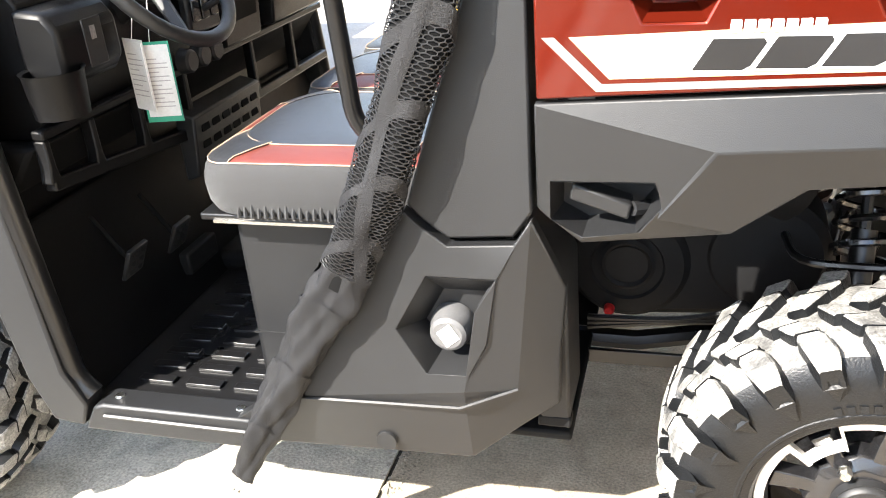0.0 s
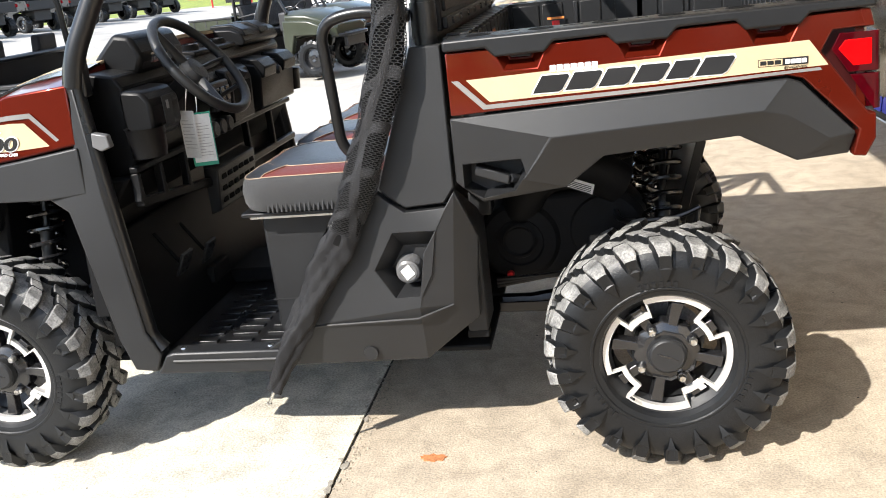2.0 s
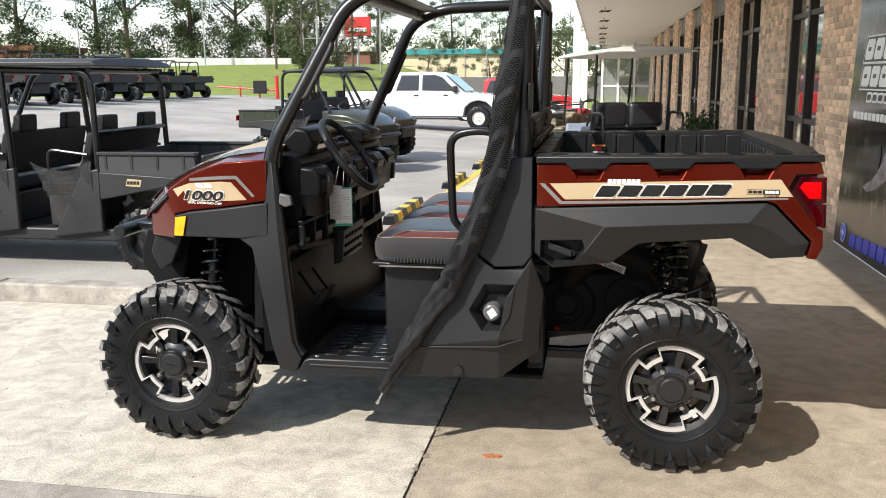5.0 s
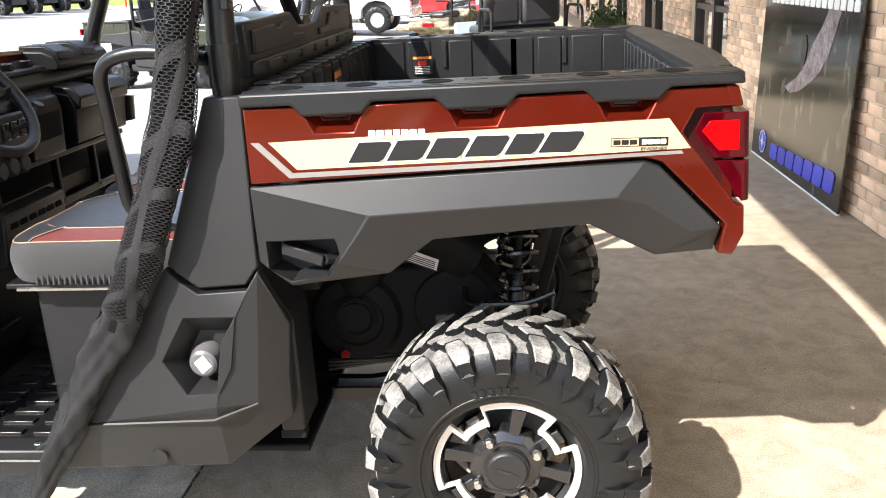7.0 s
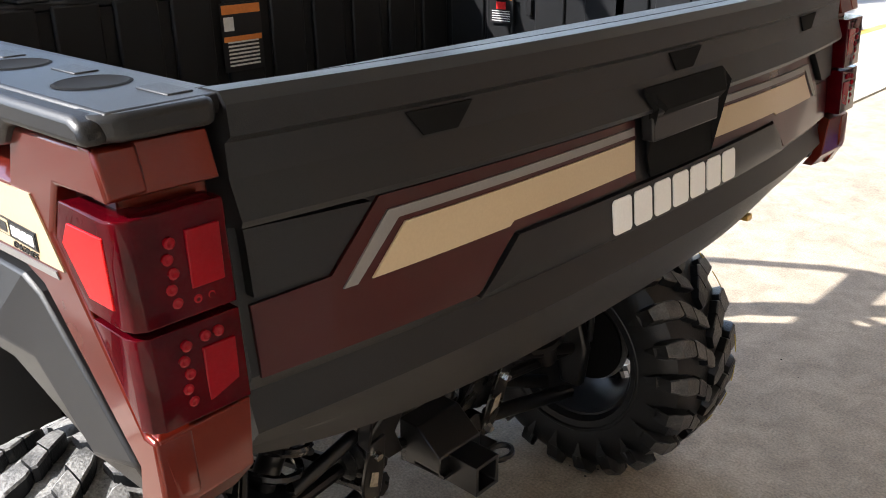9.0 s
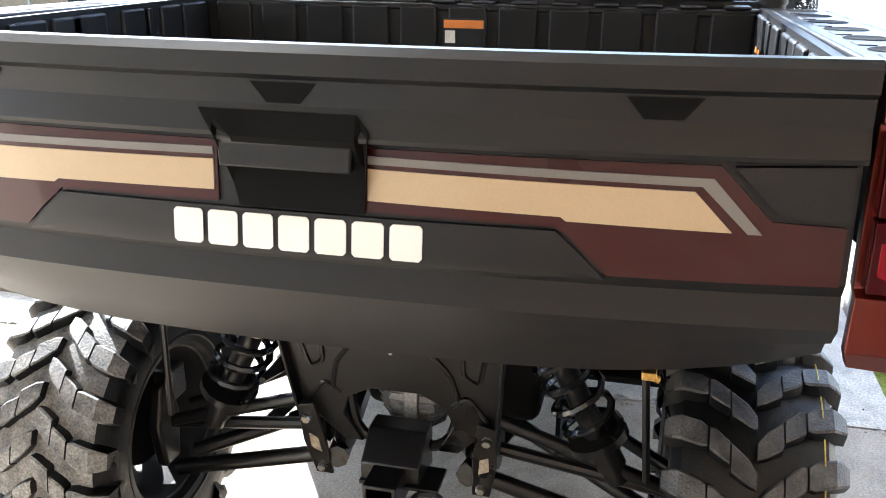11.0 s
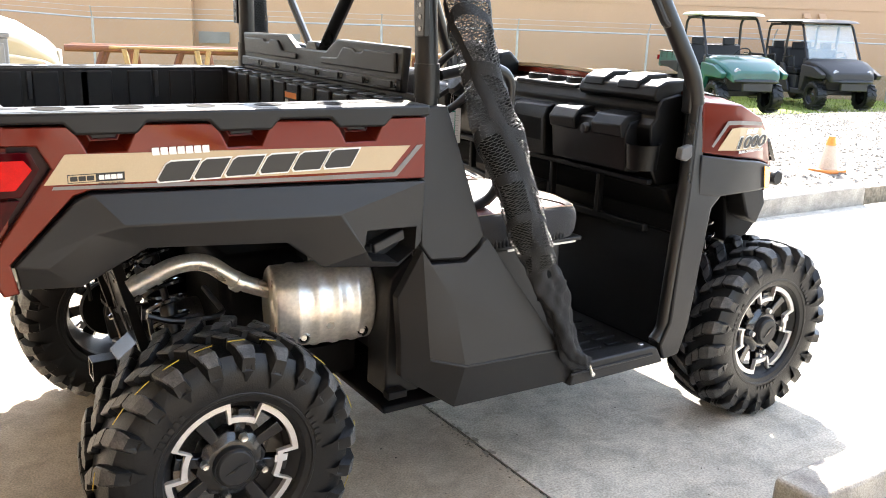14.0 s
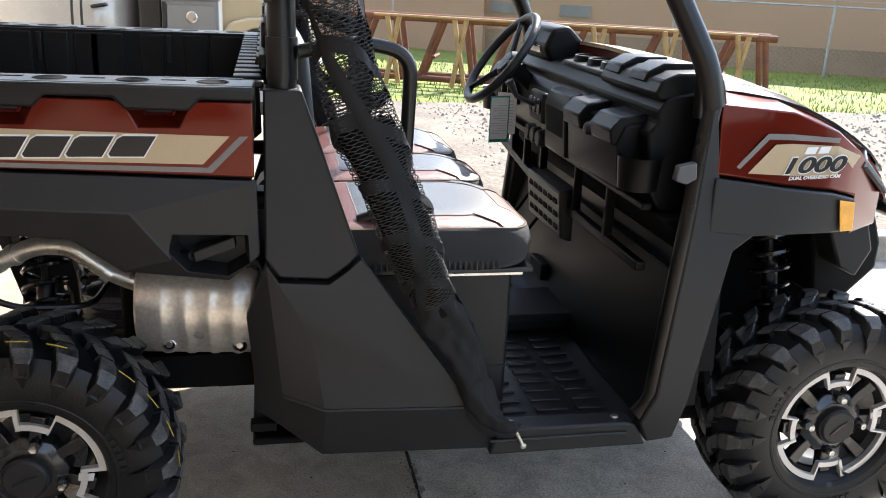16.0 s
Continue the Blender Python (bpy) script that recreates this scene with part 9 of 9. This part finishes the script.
for a in (5.75, 4.0):
    part("vent", loft([[wp(q, 0.02, 0.6), wp(q, 0.06, 0.6), wp(q, 0.06, 0.88), wp(q, 0.02, 0.88)] for q in (a, a + 0.75)]), GREY_DECAL, shed)
for a in (-9.6, -10.05):
    part("vent_hood", loft([[wp(q, 0.02, 1.64), wp(q, 0.14, 1.66), wp(q, 0.02, 1.8)] for q in (a, a + 0.2)]), TANWALL, shed)
fence = thing("chain_link_fence", "galvanised chain link fence with a top rail before the tan wall", "fence")
def fp(a, z):
    p = W0 + WD * a + WN * 0.9
    return Vector((p.x, p.y, ground_z(p.x, p.y) + z))
for k in range(17):
    a = -32 + k * 3.4
    part("fence_post", tube([fp(a, -0.2), fp(a, 1.5)], 0.03, 8), GALV, fence)
    part("barb_arm", tube([fp(a, 1.5), fp(a, 1.74) + WN * 0.14], 0.012, 6), GALV, fence)
for z, r in ((1.47, 0.02), (1.6, 0.005), (1.72, 0.005)):
    part("top_rail", tube([fp(-32 + k * 3.4, z) + (WN * 0.1 if z > 1.5 else WN * 0) for k in range(17)], r, 6), GALV, fence)
bm = bmesh.new()
def wire_strip(a, b):
    d = (b - a).normalized()
    side = d.cross(WN).normalized() * 0.0011
    bm.faces.new([bm.verts.new(q) for q in (a - side, a + side, b + side, b - side)])
for k in range(330):
    a = -26 + k * 0.12
    wire_strip(fp(a, 0.02), fp(a + 1.45, 1.47))
    wire_strip(fp(a + 1.45, 0.02), fp(a, 1.47))
part("wire_mesh", bm, GALV, fence, smooth=0)

TIMBER = mat("raw_timber", (0.42, 0.27, 0.12), 0.8, col2=(0.3, 0.18, 0.075), scale=6, fine=60, contrast=0.2)
truss = thing("steel_truss", "rust-coloured steel truss lying on its side in the yard", "truss")
TA, TB = Vector((-7.9, -9.3, 0)), Vector((-1.8, -11.5, 0))
def tp(f, z, off=0.0):
    p = TA + (TB - TA) * f
    q = (TB - TA).normalized()
    return Vector((p.x - q.y * off, p.y + q.x * off, ground_z(p.x, p.y) + z))
for off in (0.0, 0.5):
    part("top_chord", tube([tp(0, 0.94, off), tp(1, 0.94, off)], 0.055, 10), RUST, truss)
    part("bottom_chord", tube([tp(0.0, 0.05, off), tp(1, 0.05, off)], 0.05, 10), RUST, truss)
    for k in range(6):
        f = 0.01 + k / 6
        part("web", tube([tp(f + 0.015, 0.94, off), tp(f - 0.005, 0.05, off)], 0.045, 8), RUST, truss)
        part("web", tube([tp(f + 0.075, 0.94, off), tp(f + 0.125, 0.05, off)], 0.045, 8), RUST, truss)
for k in range(6):
    part("cross_brace", tube([tp(0.1 + k / 6, 0.4, 0.0), tp(0.1 + k / 6, 0.4, 0.5)], 0.03, 6), RUST, truss)
timber = thing("timber_stack", "raw tan timber props leaning together behind the truss", "timber")
for k in range(6):
    f = 0.08 + 0.155 * k
    b0 = tp(f, 0.0, 0.8)
    for dx in (-0.1, 0.1):
        part("timber_prop", tube([b0 + Vector((dx, 0.05 * dx, 0)), b0 + Vector((-dx * 0.9, 0, 0.98))], 0.04, 5), TIMBER, timber)
part("timber_rail", tube([tp(0.05, 0.99, 0.8), tp(0.9, 0.99, 0.8)], 0.022, 5), TIMBER, timber)

cone = thing("traffic_cone", "faded white and orange traffic cone on the gravel", "cone", at=pose(-7.3, -2.45, ground_z(-7.3, -2.45) + 0.1))
part("base", box(-0.13, 0.13, -0.13, 0.13, 0, 0.03), ORANGE_DECAL, cone, bevel=0.008)
part("cone_body", lathe([(0.095, 0.03), (0.06, 0.22), (0.05, 0.27)], 16, "z"), mat("faded_white_plastic", (0.62, 0.48, 0.36), 0.5), cone)
part("cone_top", lathe([(0.05, 0.27), (0.03, 0.36), (0.0, 0.365)], 16, "z"), mat("orange_plastic", (0.85, 0.3, 0.04), 0.5), cone)

# trailer with a bright tank, a dark end frame and a grey locker
tr = thing("tank_trailer", "bright silver tank trailer with a grey metal locker", "trailer")
TY, TZ = -5.45, 0.98
part("tank", lathe([(0.0, 0.5), (0.3, 0.51), (0.5, 0.56), (0.6, 0.68), (0.62, 0.8), (0.62, 3.9), (0.5, 4.05), (0.0, 4.1)], 48, "x", (0, TY, TZ)), TANK, tr, "silver tank", smooth=60)
for x in (0.86, 0.93, 2.2, 3.5):
    part("tank_band", lathe([(0.621, x), (0.628, x + 0.01), (0.621, x + 0.02)], 48, "x", (0, TY, TZ), cap=False), DARK_METAL, tr)
part("tank_handle", tube(fillet([(0.68, TY + 0.61, 1.13), (0.68, TY + 0.66, 1.13), (0.78, TY + 0.66, 1.11), (0.78, TY + 0.62, 1.11)], 0.02), 0.016, 8), DARK_METAL, tr)
part("end_frame", box(0.26, 0.44, TY - 0.6, TY + 0.6, 0.3, 1.42), DARK_METAL, tr, "black end frame", bevel=0.02)
lk = part("locker", box(-0.19, 0.25, -5.3, -4.72, 0.34, 1.19), GREYBLUE, tr, "grey metal locker", bevel=0.012)
part("locker_lid", box(-0.2, 0.255, -5.31, -4.71, 1.19, 1.23), GREYBLUE, lk, bevel=0.008)
part("locker_door", box(-0.16, 0.21, -4.724, -4.708, 0.38, 1.15), GREYBLUE, lk, bevel=0.004)
part("door_gasket", box(0.215, 0.245, -4.722, -4.7, 0.36, 1.17), DARK_METAL, lk, bevel=0.003)
part("locker_latch", lathe([(0.0, -4.69), (0.035, -4.692), (0.045, -4.7), (0.045, -4.71)], 20, "y", (0.02, 0, 1.06)), CHROME, lk, "round chrome latch")
part("coupling", tube(fillet([(0.22, -4.68, 0.93), (0.16, -4.66, 0.93), (0.1, -4.66, 0.9), (0.1, -4.66, 0.6)], 0.03), 0.018, 8), DARK_METAL, tr, "black hose coupling")
part("trailer_beam", box(-0.6, 4.0, TY - 0.35, TY + 0.35, 0.22, 0.34), DARK_METAL, tr, bevel=0.01)
for x in (1.9, 2.8):
    for y in (TY - 0.75, TY + 0.75):
        simple_wheel(tr, x, y, 0.34, 0.2, rimc=ALLOY)

# beige truck beyond the trailer, nose towards -x
tk = thing("truck", "beige truck with rounded fenders and a large curved hood", "truck", at=pose(0.0, -8.0, -0.02))
arc = [(-0.52 + 0.4 * math.cos(a), 0.4 + 0.4 * math.sin(a)) for a in [math.pi * k / 10 for k in range(11)]]
fender = [(-1.1, 0.32), (-1.14, 0.5), (-1.13, 0.66), (-1.08, 0.76), (-0.9, 0.85), (-0.6, 0.91), (-0.35, 0.91), (-0.15, 0.85), (-0.06, 0.72), (-0.04, 0.4)] + arc
for y in (0.0, -1.5):
    part("fender", prism(fender, y - 0.26, y + 0.02), BEIGE_TRUCK, tk, "rounded beige fender", bevel=0.03, seg=3)
    part("wheel_well", lathe([(0.0, y - 0.24), (0.405, y - 0.24), (0.405, y - 0.02)], 30, "y", (-0.52, 0, 0.4)), DARK_METAL, tk)
    simple_wheel(tk, -0.52, y - 0.1, 0.33, 0.22, rimc=WHITE_PAINT)
    simple_wheel(tk, 2.4, y - 0.1, 0.36, 0.24, rimc=WHITE_PAINT)
    hl = part("headlight", prism([(-1.05, 0.77), (-0.9, 0.83), (-0.93, 0.72), (-1.1, 0.66), (-1.12, 0.7)], y - 0.24, y + 0.03), HEADLENS, tk, bevel=0.012)
    part("turn_lamp", prism([(-0.905, 0.825), (-0.885, 0.815), (-0.915, 0.72), (-0.935, 0.725)], y - 0.2, y + 0.034), ORANGE_DECAL, hl, "orange turn lamp", bevel=0.004)
part("hood", loft([[(x, -0.2, 0.5), (x, -0.14, z - 0.22), (x, -0.36, z), (x, -1.28, z), (x, -1.5, z - 0.22), (x, -1.44, 0.5)] for x, z in ((0.15, 1.46), (-0.3, 1.4), (-0.7, 1.27), (-1.0, 1.08), (-1.1, 0.98))]), BEIGE_TRUCK, tk, "curved beige hood", smooth=60, bevel=0.03, seg=3)
part("grille", box(-1.15, -1.1, -1.3, -0.3, 0.45, 0.96), CHROME, tk, bevel=0.02)
part("bumper", box(-1.22, -1.08, -1.75, 0.03, 0.3, 0.46), CHROME, tk, "chrome bumper", bevel=0.04)
cab = part("cab", prism([(0.0, 0.3), (1.5, 0.3), (1.5, 2.25), (0.45, 2.25), (0.12, 1.46), (0.0, 1.4)], -1.66, 0.0), BEIGE_TRUCK, tk, "beige cab", bevel=0.06, seg=3)
part("side_window", prism([(0.3, 1.42), (1.2, 1.42), (1.2, 2.0), (0.55, 2.0)], 0.001, 0.012), CAR_GLASS, cab)
part("door_seam", box(0.06, 0.075, 0.001, 0.006, 0.4, 1.4), DARK_METAL, cab)
part("hood_vent", prism([(-0.15, 1.13), (0.05, 1.1), (0.08, 1.16), (-0.05, 1.19)], -0.16, -0.128), DARK_METAL, tk)
part("truck_bed", box(1.5, 4.2, -1.6, -0.05, 0.5, 0.75), DARK_METAL, tk, bevel=0.02)
part("marker_lamp", lathe([(0.0, 0.03), (0.02, 0.028), (0.025, 0.0)], 10, "y", (-0.05, 0.02, 0.72)), ORANGE_DECAL, tk)
